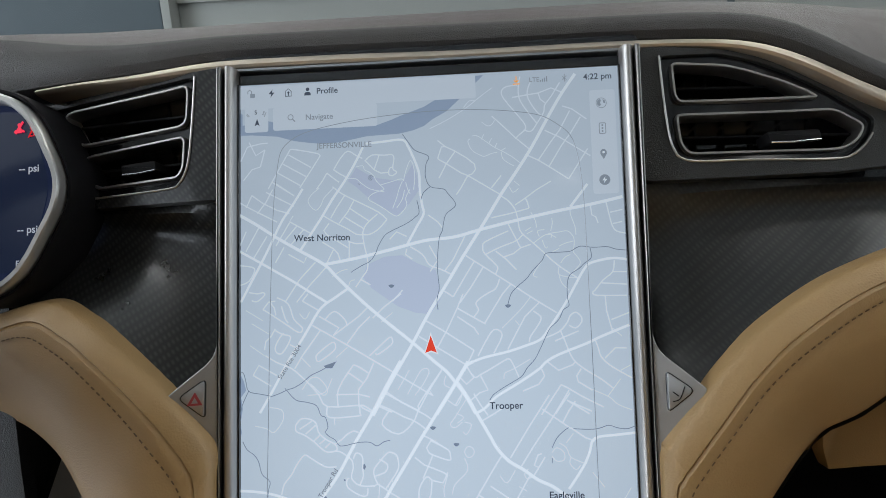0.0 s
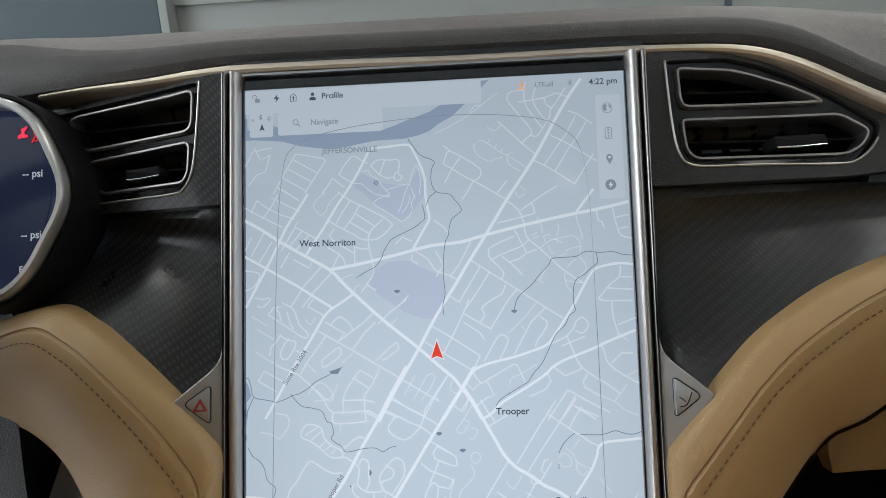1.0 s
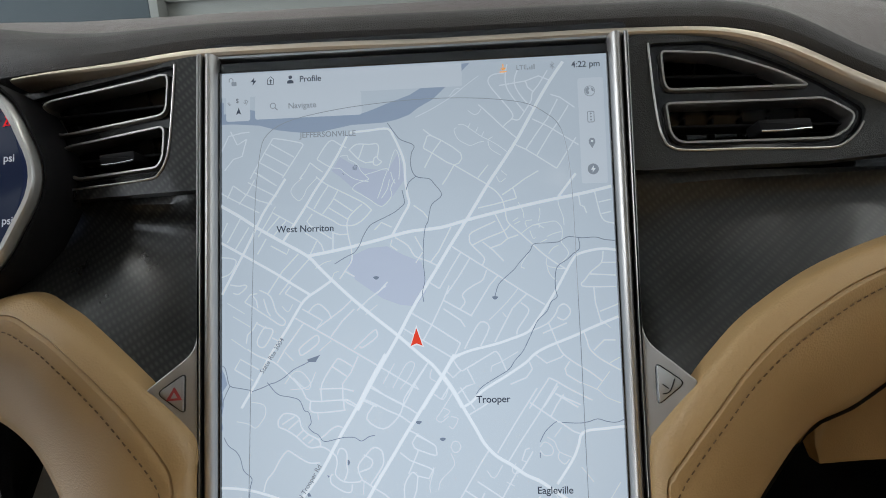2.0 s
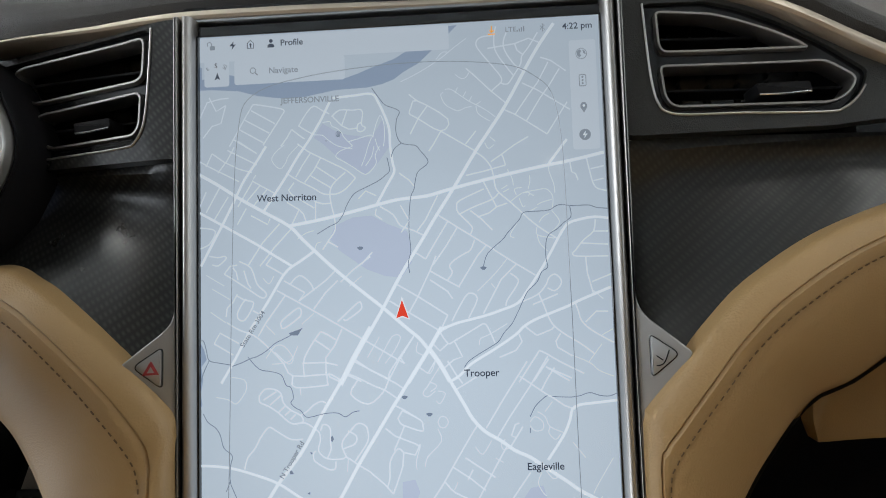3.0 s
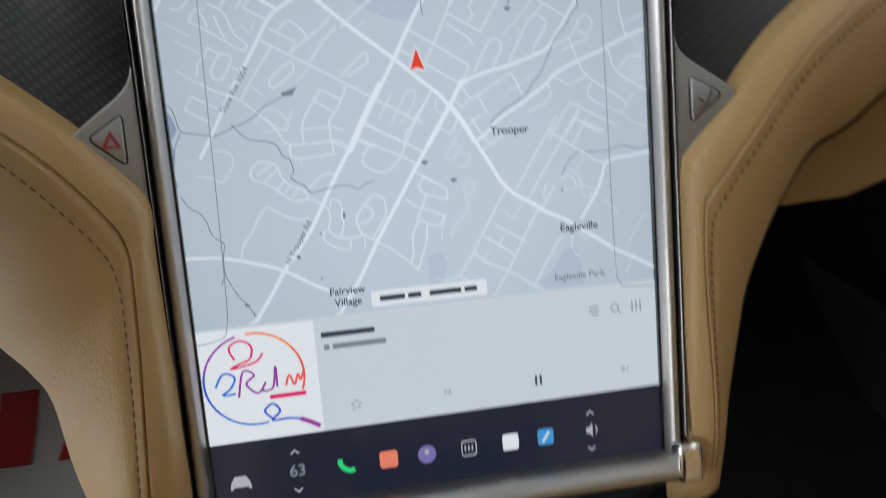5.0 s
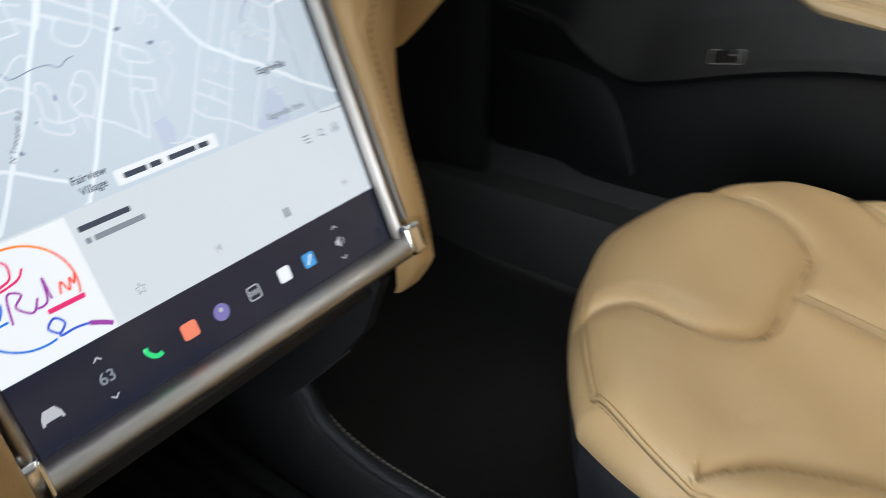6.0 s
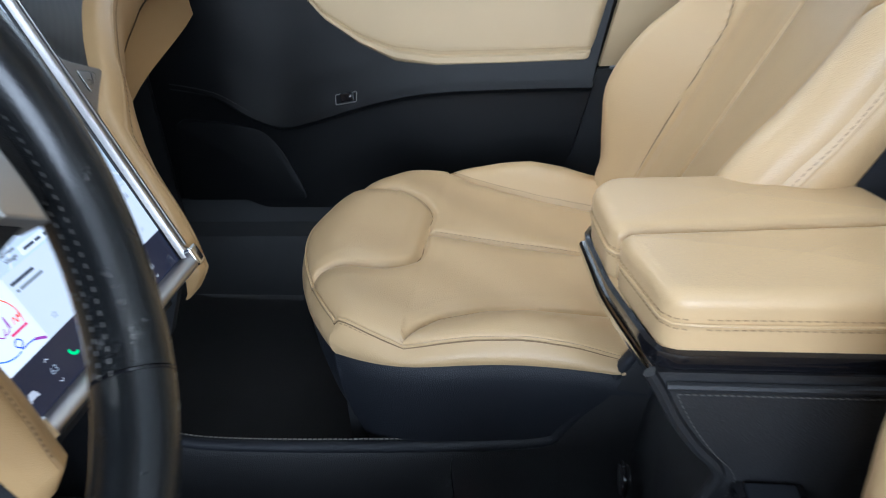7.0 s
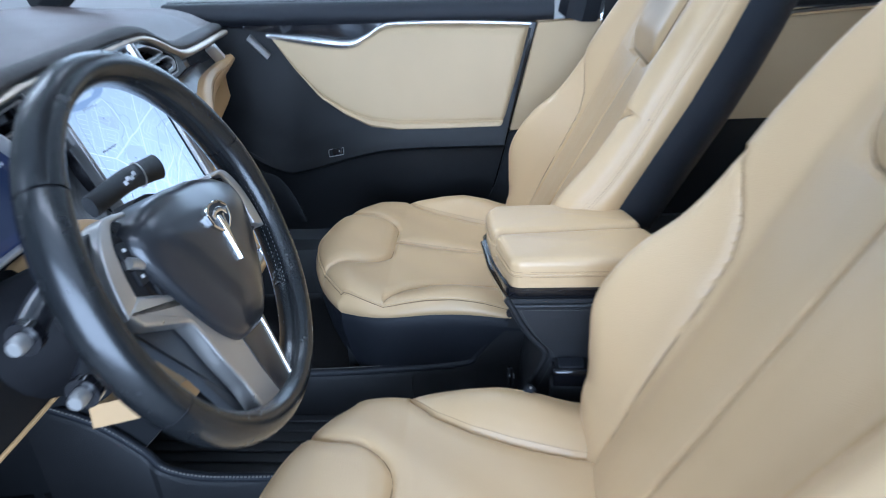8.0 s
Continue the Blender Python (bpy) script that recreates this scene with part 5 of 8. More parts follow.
main_road([(14.2, 186.1), (19.9, 177.7), (25.0, 168.2), (28.8, 161.4), (32.6, 154.7), (36.4, 147.9), (42.8, 141.1), (50.7, 136.4), (58.4, 130.9), (66.3, 127.3), (74.0, 121.9), (84.3, 115.1), (92.0, 109.6), (102.2, 104.2), (113.0, 98.0)])
side_road([(-115.9, 125.5), (-105.2, 125.1), (-94.1, 123.5), (-80.3, 119.4), (-69.3, 115.1), (-58.4, 108.2), (-50.3, 103.7)])
street([(-88.5, 123.1), (-86.9, 129.1), (-82.6, 134.4), (-79.6, 139.8), (-75.0, 145.4), (-71.2, 143.7), (-65.7, 140.3), (-61.6, 138.6), (-56.1, 138.8)])
side_road([(114.1, 156.3), (101.1, 155.0), (93.3, 154.2), (89.3, 151.9), (87.8, 146.7), (85.0, 140.1), (80.9, 133.6), (75.4, 125.8)])
street([(66.4, 177.6), (54.0, 159.4), (43.4, 142.9)])
street([(77.5, 180.0), (67.4, 164.4), (56.3, 148.8), (49.4, 138.3)])
street([(62.2, 169.8), (70.0, 164.3), (77.7, 158.8)])
street([(80.8, 174.0), (76.7, 168.1), (73.3, 162.1)])
street([(76.8, 174.2), (89.8, 168.2)])
street([(77.7, 159.3), (85.4, 153.8), (90.6, 151.9)])
street([(62.8, 143.3), (58.6, 136.8), (55.9, 132.8)])
street([(61.0, 145.2), (58.8, 144.4), (56.6, 138.7), (59.4, 137.5)])
street([(38.9, 144.6), (34.8, 138.6), (24.9, 122.8), (19.3, 113.6), (12.3, 103.8)])
lane([(70.9, 151.0), (74.8, 148.3), (77.2, 143.0), (85.0, 139.6)])
lane([(66.8, 145.8), (69.5, 148.4), (73.4, 145.7), (73.3, 141.7), (69.3, 141.0), (66.7, 143.7)])
lane([(77.2, 143.0), (76.4, 139.8), (79.7, 136.3), (82.4, 138.9)])
lane([(53.3, 136.9), (51.1, 134.3), (52.1, 131.6), (55.3, 132.3)])
lane([(78.9, 156.1), (74.8, 150.9)])
street([(-1.1, 152.8), (8.2, 147.8), (9.5, 144.5), (8.9, 141.9), (0.0, 144.8), (-2.6, 146.2)])
lane([(17.6, 146.5), (19.0, 149.1), (21.7, 149.1), (23.2, 146.4), (21.5, 143.7), (18.9, 143.8), (17.6, 146.5)])
street([(23.9, 178.9), (27.8, 172.1), (31.6, 166.7)])
street([(27.5, 163.3), (35.6, 167.9), (39.7, 170.5)])
lane([(19.8, 176.4), (12.8, 165.9), (10.0, 161.9), (12.6, 160.0), (16.8, 163.1)])
lane([(18.1, 163.0), (22.1, 161.6), (19.2, 156.3), (17.1, 157.7)])
lane([(13.7, 168.0), (17.7, 165.7), (14.1, 162.6)])
street([(9.1, 175.3), (13.0, 172.5), (17.2, 179.1)])
street([(-60.9, 172.8), (-61.5, 170.6), (-59.4, 166.5), (-42.8, 167.4), (-42.0, 168.7), (-42.1, 172.8), (-39.9, 173.2), (-34.5, 169.9)])
lane([(-57.2, 166.4), (-56.8, 162.3)])
street([(-80.0, 162.4), (-77.4, 165.6), (-74.6, 166.3), (-70.5, 165.4), (-67.8, 163.2), (-66.6, 158.5), (-62.5, 154.4), (-57.1, 151.5), (-55.8, 148.2), (-60.5, 147.0), (-64.1, 148.4), (-69.5, 153.2), (-74.9, 156.8), (-79.6, 158.9), (-80.0, 162.4)])
street([(-77.6, 160.2), (-70.5, 164.6)])
street([(-74.1, 157.4), (-67.8, 162.6)])
street([(-69.5, 153.2), (-65.2, 157.1)])
street([(-65.9, 151.7), (-62.5, 154.4)])
street([(-62.7, 149.5), (-59.8, 152.1)])
street([(-57.1, 151.5), (-52.9, 154.1), (-50.0, 156.8), (-45.9, 158.8), (-43.1, 157.9)])
street([(-60.5, 147.0), (-54.5, 147.4), (-49.1, 144.0), (-46.9, 141.8), (-46.5, 137.7), (-47.5, 132.3), (-42.7, 128.2), (-34.5, 128.0), (-32.2, 128.8), (-25.8, 124.6)])
street([(-46.3, 143.1), (-44.9, 146.3), (-42.1, 145.7), (-40.8, 143.0), (-41.0, 137.6), (-40.6, 133.5), (-42.7, 128.5)])
street([(-32.2, 128.8), (-34.3, 133.4), (-34.2, 137.5), (-29.9, 142.8), (-25.7, 146.7), (-21.6, 145.3), (-20.4, 142.5), (-20.5, 137.2), (-24.8, 130.5), (-27.7, 126.5)])
street([(-31.3, 142.8), (-26.7, 140.0), (-27.4, 136.0), (-31.5, 134.2), (-33.7, 133.4)])
street([(-48.9, 132.4), (-50.3, 131.0), (-49.6, 127.0), (-42.8, 122.8), (-38.7, 122.7), (-38.1, 126.7)])
lane([(-31.4, 128.0), (-31.9, 121.2)])
street([(-25.8, 124.6), (-19.7, 121.0), (-11.7, 114.1), (-7.3, 109.2)])
street([(-7.3, 109.2), (-4.9, 115.3), (-2.0, 123.3), (-1.2, 130.8)])
street([(-1.2, 130.8), (-4.4, 132.8), (-8.6, 126.2), (-8.9, 118.1), (-10.4, 112.7)])
street([(-10.8, 143.7), (-5.5, 139.5), (5.2, 135.3), (7.5, 133.9)])
street([(-0.5, 144.8), (-3.4, 138.1), (-6.3, 132.0)])
street([(-0.9, 130.8), (5.0, 129.4), (7.9, 135.2)])
lane([(7.8, 133.9), (5.4, 125.9), (5.8, 121.8)])
lane([(17.5, 143.0), (19.2, 136.3), (11.7, 128.4), (10.2, 123.1)])
street([(-31.7, 173.8), (-24.9, 170.9), (-16.9, 166.7), (-10.2, 163.8), (-3.6, 159.1)])
street([(-26.6, 180.9), (-18.0, 174.8), (-4.7, 167.7), (-0.7, 164.9)])
street([(-25.0, 170.1), (-29.3, 162.4), (-19.9, 156.8), (-11.6, 163.0), (-8.1, 170.5), (-7.2, 174.5), (6.9, 194.1)])
street([(-5.0, 155.6), (-1.0, 153.6), (8.2, 147.8)])
street([(-1.0, 153.6), (-3.9, 148.9), (-2.6, 146.2), (-0.5, 144.8)])
lane([(-95.3, 172.9), (-88.4, 171.4), (-87.1, 167.2), (-88.7, 163.2), (-93.0, 158.4), (-97.1, 160.7), (-104.1, 162.2)])
street([(31.8, 127.5), (47.4, 117.1)])
street([(24.9, 122.8), (34.1, 116.8), (41.9, 110.5)])
street([(20.7, 114.9), (25.9, 109.4), (37.7, 103.9), (50.7, 94.4), (56.0, 91.7)])
street([(54.6, 134.2), (47.6, 122.4), (37.8, 105.3), (28.8, 89.4)])
street([(66.0, 119.4), (56.4, 106.3), (49.4, 94.4)])
street([(35.6, 121.3), (32.8, 116.0)])
lane([(27.4, 114.8), (25.4, 110.8)])
lane([(45.9, 136.2), (41.1, 129.2), (37.3, 133.2)])
lane([(47.7, 127.2), (51.9, 124.9)])
lane([(1.5, 104.0), (6.9, 102.3), (11.8, 104.3)])
street([(12.3, 103.8), (17.6, 100.2)])
lane([(71.8, 119.3), (69.8, 114.0), (72.3, 108.7), (74.1, 107.3)])
lane([(74.0, 120.5), (77.8, 116.0), (81.2, 117.8)])
lane([(88.8, 134.8), (95.1, 126.7)])
lane([(109.4, 126.4), (101.2, 113.4), (98.4, 108.2)])
lane([(102.8, 106.8), (98.1, 96.4)])
stream([(-86.1, 183.8), (-79.9, 177.1), (-73.0, 175.5), (-67.5, 173.5), (-64.9, 168.0), (-62.2, 166.6), (-60.9, 161.1), (-62.4, 158.4), (-59.7, 155.6), (-57.0, 154.2), (-54.4, 150.9), (-51.6, 150.6), (-46.1, 151.8), (-41.9, 152.5), (-36.4, 152.4), (-32.4, 150.4), (-28.2, 152.7), (-24.7, 153.4)])
stream([(-111.4, 153.4), (-108.7, 148.7), (-104.6, 145.8), (-101.9, 141.7), (-99.9, 134.8), (-95.3, 130.6), (-96.3, 125.2), (-96.5, 117.0), (-94.5, 111.5), (-91.8, 106.0), (-88.6, 101.8), (-85.2, 96.3)])
stream([(-96.5, 117.0), (-98.7, 111.6)])
stream([(76.4, 159.4), (73.7, 157.6), (69.7, 153.7), (66.9, 148.5)])
stream([(79.0, 158.8), (88.2, 158.3), (93.4, 158.9), (98.7, 160.4), (103.8, 158.9), (109.0, 158.5), (114.3, 160.5)])
stream([(66.7, 142.7), (66.6, 140.0)])
map_dot(-0.0, 160.0)
map_dot(13.2, 150.6)
for name, material in (("main_road_network", MAP_ROAD), ("side_road_network", MAP_ROAD), ("street_network", MAP_STREET), ("lane_network", MAP_STREET), ("stream_network", MAP_STREAM)):
    me = bpy.data.meshes.new(name)
    me.from_pydata(ROADS[name][0], [], ROADS[name][1])
    me.materials.append(material)
    ob = new(name, me)
    ob.parent = ts
    ob["kind"] = "stuff"


def label(text, size, x, z, turn=0.0, material=None, align="CENTER"):
    return writing("lettering", text, size / 1000, material or UI_INK, ts, x / 1000, z / 1000, -0.0012, turn, align)


def oblong(x0, x1, z0, z1, r=2.0):
    return rounded([(x0, z0), (x1, z0), (x1, z1), (x0, z1)], r, 3)


label("West Norriton", 5.4, -63, 271, -0.5)
label("JEFFERSONVILLE", 4.6, -49, 326, -0.5, UI_GREY)
label("Trooper", 5.4, 42, 172)
label("Eagleville", 5.4, 74, 122.5)
label("State Rte 3004", 3.8, -83, 199, 57, UI_GREY)
label("N Trooper Rd", 3.8, -62, 128, 58, UI_GREY)
label("Fairview", 5.0, -42, 103)
label("Village", 5.0, -42, 97.6)
label("Eagleville Park", 4.6, 73, 98, 0, UI_GREY)
# top row
flat("status_field", oblong(-113, 30, 351.0, 365.0, 1.0), 2, UI_VEIL)
label("Profile", 5.0, -59, 359.8)
label("4:22 pm", 5.0, 101, 359.8)
label("LTE", 3.8, 64.5, 359.8, 0, UI_GREY)
for k in range(4):
    flat("signal_bar", [(67.8 + k * 1.2, 358.4), (68.5 + k * 1.2, 358.4), (68.5 + k * 1.2, 359.4 + k * 0.7), (67.8 + k * 1.2, 359.4 + k * 0.7)], 9, UI_GREY)
flat("download_icon", [(53.7, 362.4), (54.3, 362.4), (54.3, 359.6), (55.4, 360.4), (55.4, 359.7), (54, 358.6), (52.6, 359.7), (52.6, 360.4), (53.7, 359.6)], 9, UI_ORANGE)
flat("download_icon", oblong(52, 56, 357.5, 358.1, 0.1), 9, UI_ORANGE)
part("bluetooth_icon", tube([(x / 1000, -0.0013, z / 1000) for x, z in ((80.8, 361.0), (83.2, 358.8), (82, 357.8), (82, 362.2), (83.2, 361.2), (80.8, 359.0))], 0.00022, 4), UI_GREY, ts)
flat("lock_icon", oblong(-106.5, -103.5, 357.8, 360.2, 0.4), 9, UI_GREY)
part("lock_shackle", tube(curve([(-0.1078, -0.0013, 0.3602), (-0.1078, -0.0013, 0.3618), (-0.1066, -0.0013, 0.3624), (-0.1056, -0.0013, 0.3616), (-0.1056, -0.0013, 0.3602)], 3), 0.00025, 4), UI_GREY, ts)
flat("bolt_icon", [(-92.6, 362.4), (-95, 359.6), (-93.4, 359.6), (-93.8, 357.4), (-91.4, 360.4), (-92.9, 360.4)], 9, UI_INK)
part("home_icon", tube([(x / 1000, -0.0013, z / 1000) for x, z in ((-84.6, 357.6), (-84.6, 360.6), (-82.8, 362.3), (-81, 360.6), (-81, 357.6), (-84.6, 357.6))], 0.00022, 4), UI_INK, ts)
flat("home_arrow", [(-83.1, 358), (-82.5, 358), (-82.5, 359.6), (-81.9, 359.6), (-82.8, 360.8), (-83.7, 359.6), (-83.1, 359.6)], 9, UI_INK)
flat("person_icon", [(-71 + 1.1 * math.cos(a), 361.3 + 1.1 * math.sin(a)) for a in np.linspace(0, 6.28, 13)[:-1]], 9, UI_INK)
flat("person_icon", [(-73, 357.6), (-69, 357.6), (-69.2, 359), (-70.2, 359.7), (-71.8, 359.7), (-72.8, 359)], 9, UI_INK)
# compass and search fields
flat("compass_field", oblong(-110, -95.5, 336.5, 353, 1.5), 4, UI_VEIL)
label("S", 3.6, -103, 348.5)
label("S|", 3.4, -97.8, 347.6, -25, UI_GREY)
label("E", 2.8, -107.8, 346.8, 40, UI_GREY)
flat("compass_needle", [(-102.2, 344.6), (-100.6, 340.2), (-102.2, 341.2), (-103.8, 340.2)], 9, UI_INK)
flat("search_field", oblong(-92.5, -29, 337, 351, 1.5), 4, UI_VEIL)
label("Navigate", 4.8, -64, 344, 0, UI_GREY)
part("magnifier_icon", tube([(-0.0815 + 0.0016 * math.cos(a), -0.0013, 0.3446 + 0.0016 * math.sin(a)) for a in np.linspace(0, 6.28, 15)[:-1]], 0.00025, 4, True), UI_GREY, ts)
part("magnifier_handle", tube([(-0.0803, -0.0013, 0.3434), (-0.0788, -0.0013, 0.3419)], 0.0003, 4), UI_GREY, ts)
# side column
flat("side_field", oblong(96, 110.5, 291, 352, 1.5), 4, UI_VEIL)


def disc(name, x, z, r, level, material):
    return flat(name, [(x + r * math.cos(a), z + r * math.sin(a)) for a in np.linspace(0, 6.2832, 25)[:-1]], level, material)


part("globe_ring", tube([(0.1025 + 0.0029 * math.cos(a), -0.0013, 0.3440 + 0.0029 * math.sin(a)) for a in np.linspace(0, 6.28, 25)[:-1]], 0.0002, 4, True), UI_GREY, ts)
flat("globe_land", [(100.2, 345.2), (101.6, 346.4), (102.6, 345.6), (101.8, 344.2), (102.4, 342.8), (101.4, 342), (100.2, 343.2)], 9, UI_GREY)
flat("globe_land", [(103.2, 346.2), (104.6, 345.4), (105, 343.6), (103.8, 344.0)], 9, UI_GREY)
o = resample(oblong(100.6, 104.6, 325.8, 332.4, 0.8), 32)
part("traffic_icon", ring([(x / 1000, z / 1000) for x, z in o], [(x / 1000, z / 1000) for x, z in inset(o, 0.4)], -0.0013, -0.0008), UI_GREY, ts)
for k in range(3):
    disc("traffic_dot", 102.6, 327.4 + 1.75 * k, 0.55, 9, UI_GREY)
flat("pin_icon", [(102.6, 311), (104.4, 314), (104.4, 315.6), (103.4, 316.9), (101.8, 316.9), (100.8, 315.6), (100.8, 314)], 8, UI_GREY)
disc("pin_hole", 102.6, 315, 0.7, 9, UI_PANEL)
disc("charge_icon", 102.6, 299, 3.1, 8, UI_GREY)
flat("charge_bolt", [(103, 301), (101.2, 298.6), (102.4, 298.6), (102.1, 297), (104, 299.4), (102.8, 299.4)], 9, UI_PANEL)
# position arrow
flat("position_halo", [(0, 214.2), (4.2, 201.6), (0, 203.0), (-4.2, 201.6)], 8, UI_WHITE)
flat("position_arrow", [(0, 212.5), (3.4, 202.5), (0, 203.8), (-3.4, 202.5)], 9, UI_RED, None, "red position arrow")
# street tag over the player
flat("street_tag", oblong(-31, 25.5, 93.8, 101.2, 1.2), 6, UI_WHITE)
for x0, x1 in ((-27, -15), (-13.4, -7), (-3, 12.6), (14.2, 20.4)):
    flat("print_bar", oblong(x0, x1, 96.2, 98.8, 0.4), 9, UI_INK)
# media player
flat("player_panel", [(-114.2, 36), (114.2, 36), (114.2, 91.5), (-114.2, 91.5)], 5, UI_PANEL)
flat("cover_art", [(-114, 36.2), (-59.5, 36.2), (-59.5, 90.5), (-114, 90.5)], 7, UI_WHITE, None, "white cover picture with a coloured ring")
RAINBOW = [lit(f"ring_{n}", c) for n, c in (("orange", (0.85, 0.22, 0.03)), ("coral", (0.80, 0.10, 0.08)), ("pink", (0.70, 0.03, 0.16)), ("violet", (0.30, 0.05, 0.36)), ("blue", (0.04, 0.10, 0.58)), ("azure", (0.02, 0.16, 0.66)))]


def stroke(name, pts, r, material):
    return part(name, tube([(x / 1000, -0.0014, z / 1000) for x, z in curve(pts, 6)], r / 1000, 5, False, 0.3), material, ts)


for k in range(6):
    a0 = radians(95 - 58 * (k if k < 3 else k))
    order = (0, 1, 3, 4, 5, 4)
    arc = [(-89 + 23 * math.cos(a0 - radians(j * 9.7)), 66 + 22 * math.sin(a0 - radians(j * 9.7))) for j in range(7)]
    if k != 2:
        stroke("ring_arc", arc, 0.55, RAINBOW[(0, 1, 3, 5, 4, 3)[k]])
stroke("script_line", [(-97, 76), (-99, 82), (-94, 85), (-89, 82), (-90, 76), (-95, 74), (-99, 72), (-88, 74), (-84, 78)], 0.55, RAINBOW[2])
stroke("script_line", [(-107, 64), (-103, 70), (-98, 68), (-100, 63), (-104, 60), (-98, 60)], 0.55, RAINBOW[5])
stroke("script_line", [(-97, 58), (-94, 70), (-89, 68), (-93, 64), (-88, 59), (-84, 64), (-86, 60), (-81, 61), (-79, 71), (-79, 61)], 0.55, RAINBOW[3])
stroke("script_line", [(-75, 61), (-73, 66), (-71, 61), (-69, 66), (-68, 63), (-66, 68)], 0.55, RAINBOW[1])
stroke("script_line", [(-83, 46), (-86, 50), (-82, 53), (-79, 49), (-83, 45), (-76, 45), (-70, 44)], 0.6, RAINBOW[4])
stroke("script_line", [(-70, 44), (-65, 41.5), (-61, 39)], 1.2, RAINBOW[3])
flat("print_bar", oblong(-83, -66, 55.2, 57.4, 0.5), 9, RAINBOW[2])
for x0, x1, z, material in ((-56.5, -31, 83, UI_INK), (-51.5, -26, 77, UI_GREY), (-55.6, -53, 77, UI_GREY)):
    flat("print_bar", oblong(x0, x1, z - 1.3, z + 1.3, 0.5), 9, material)
for k in range(3):
    flat("list_icon", oblong(77 + (0 if k else 1.4), 82, 76.6 + 2 * k, 77.3 + 2 * k, 0.2), 9, UI_GREY)
part("search_icon", tube([(0.0905 + 0.0019 * math.cos(a), -0.0014, 0.0796 + 0.0019 * math.sin(a)) for a in np.linspace(0, 6.28, 15)[:-1]], 0.0003, 4, True), UI_GREY, ts)
part("search_handle", tube([(0.0919, -0.0014, 0.0782), (0.0936, -0.0014, 0.0765)], 0.00032, 4), UI_GREY, ts)
for k in range(3):
    flat("slider_icon", oblong(99.6 + 2.2 * k, 100.1 + 2.2 * k, 76.2, 82, 0.1), 9, UI_GREY)
    flat("slider_knob", oblong(99.2 + 2.2 * k, 100.5 + 2.2 * k, 77.6 + 1.1 * (k % 2), 78.6 + 1.1 * (k % 2), 0.3), 9, UI_GREY)
star = [(-43 + r * math.sin(k * math.pi / 5), 47 + r * math.cos(k * math.pi / 5)) for k, r in ((k, 2.9 if k % 2 == 0 else 1.3) for k in range(10))]
part("star_icon", tube([(x / 1000, -0.0014, z / 1000) for x, z in star], 0.00025, 4, True), UI_GREY, ts)
flat("skip_icon", [(3.6, 49), (3.6, 45), (0.8, 47)], 9, UI_SOFT)
flat("skip_icon", oblong(0.2, 0.8, 45, 49, 0.1), 9, UI_SOFT)
for x in (46.6, 49):
    flat("pause_icon", oblong(x, x + 1.1, 44.4, 49.6, 0.2), 9, UI_INK)
flat("skip_icon", [(92.6, 49), (92.6, 45), (95.6, 47)], 9, UI_SOFT)
flat("skip_icon", oblong(95.7, 96.3, 45, 49, 0.1), 9, UI_SOFT)
# lower bar
flat("app_bar", [(-114.2, 0.2), (114.2, 0.2), (114.2, 36), (-114.2, 36)], 7, UI_BAR, None, "dark app bar along the lower edge")
flat("car_icon", [(-106, 13), (-105.4, 16.4), (-103.6, 19.4), (-98.4, 19.4), (-96.6, 16.4), (-96, 13), (-97.4, 13), (-97.4, 14), (-104.6, 14), (-104.6, 13)], 9, UI_SOFT)
label("63", 8.0, -74, 18, 0, UI_GREY)
for z, s in ((27.6, 1), (8.4, -1), (26, 1), (7, -1)):
    flat("chevron", [((-74.5 if z in (27.6, 8.4) else 74.5) + dx, z + s * dz) for dx, dz in ((-2.2, -0.6), (0, 1.4), (2.2, -0.6), (1.6, -1.0), (0, 0.4), (-1.6, -1.0))], 9, UI_SOFT)
stroke("phone_icon", [(-53.4, 20.6), (-53.6, 18.4), (-51.6, 15.6), (-48.8, 14.4), (-46.8, 15.0)], 1.3, UI_GREEN)
flat("app_tile", oblong(-34.5, -25.5, 12.8, 21.4, 1.8), 9, UI_CORAL)
disc("app_disc", -11, 16.8, 4.6, 9, UI_VIOLET)
disc("app_eye", -11, 18.0, 1.2, 10, UI_SOFT)
o = resample(oblong(6.4, 14.2, 12.8, 20.8, 1.6), 32)
part("app_frame", ring([(x / 1000, z / 1000) for x, z in o], [(x / 1000, z / 1000) for x, z in inset(o, 0.5)], -0.0015, -0.0009), UI_SOFT, ts)
for k in range(3):
    flat("app_line", oblong(8 + 1.8 * k, 8.8 + 1.8 * k, 15.4, 18.2, 0.2), 9, UI_SOFT)
flat("app_tile", oblong(27.6, 36, 12.6, 21, 1.6), 9, UI_WHITE)
flat("app_tile", oblong(46, 54.4, 12.6, 21, 1.6), 9, UI_BLUE)
flat("app_stroke", [(48, 14.4), (49, 14), (52.6, 19.2), (51.6, 19.6)], 10, UI_WHITE)
flat("speaker_icon", [(72, 15.4), (73.4, 15.4), (75.4, 13.4), (75.4, 20.2), (73.4, 18.2), (72, 18.2)], 9, UI_SOFT)
stroke("speaker_wave", [(76.8, 14.6), (77.8, 16.8), (76.8, 19.0)], 0.3, UI_SOFT)
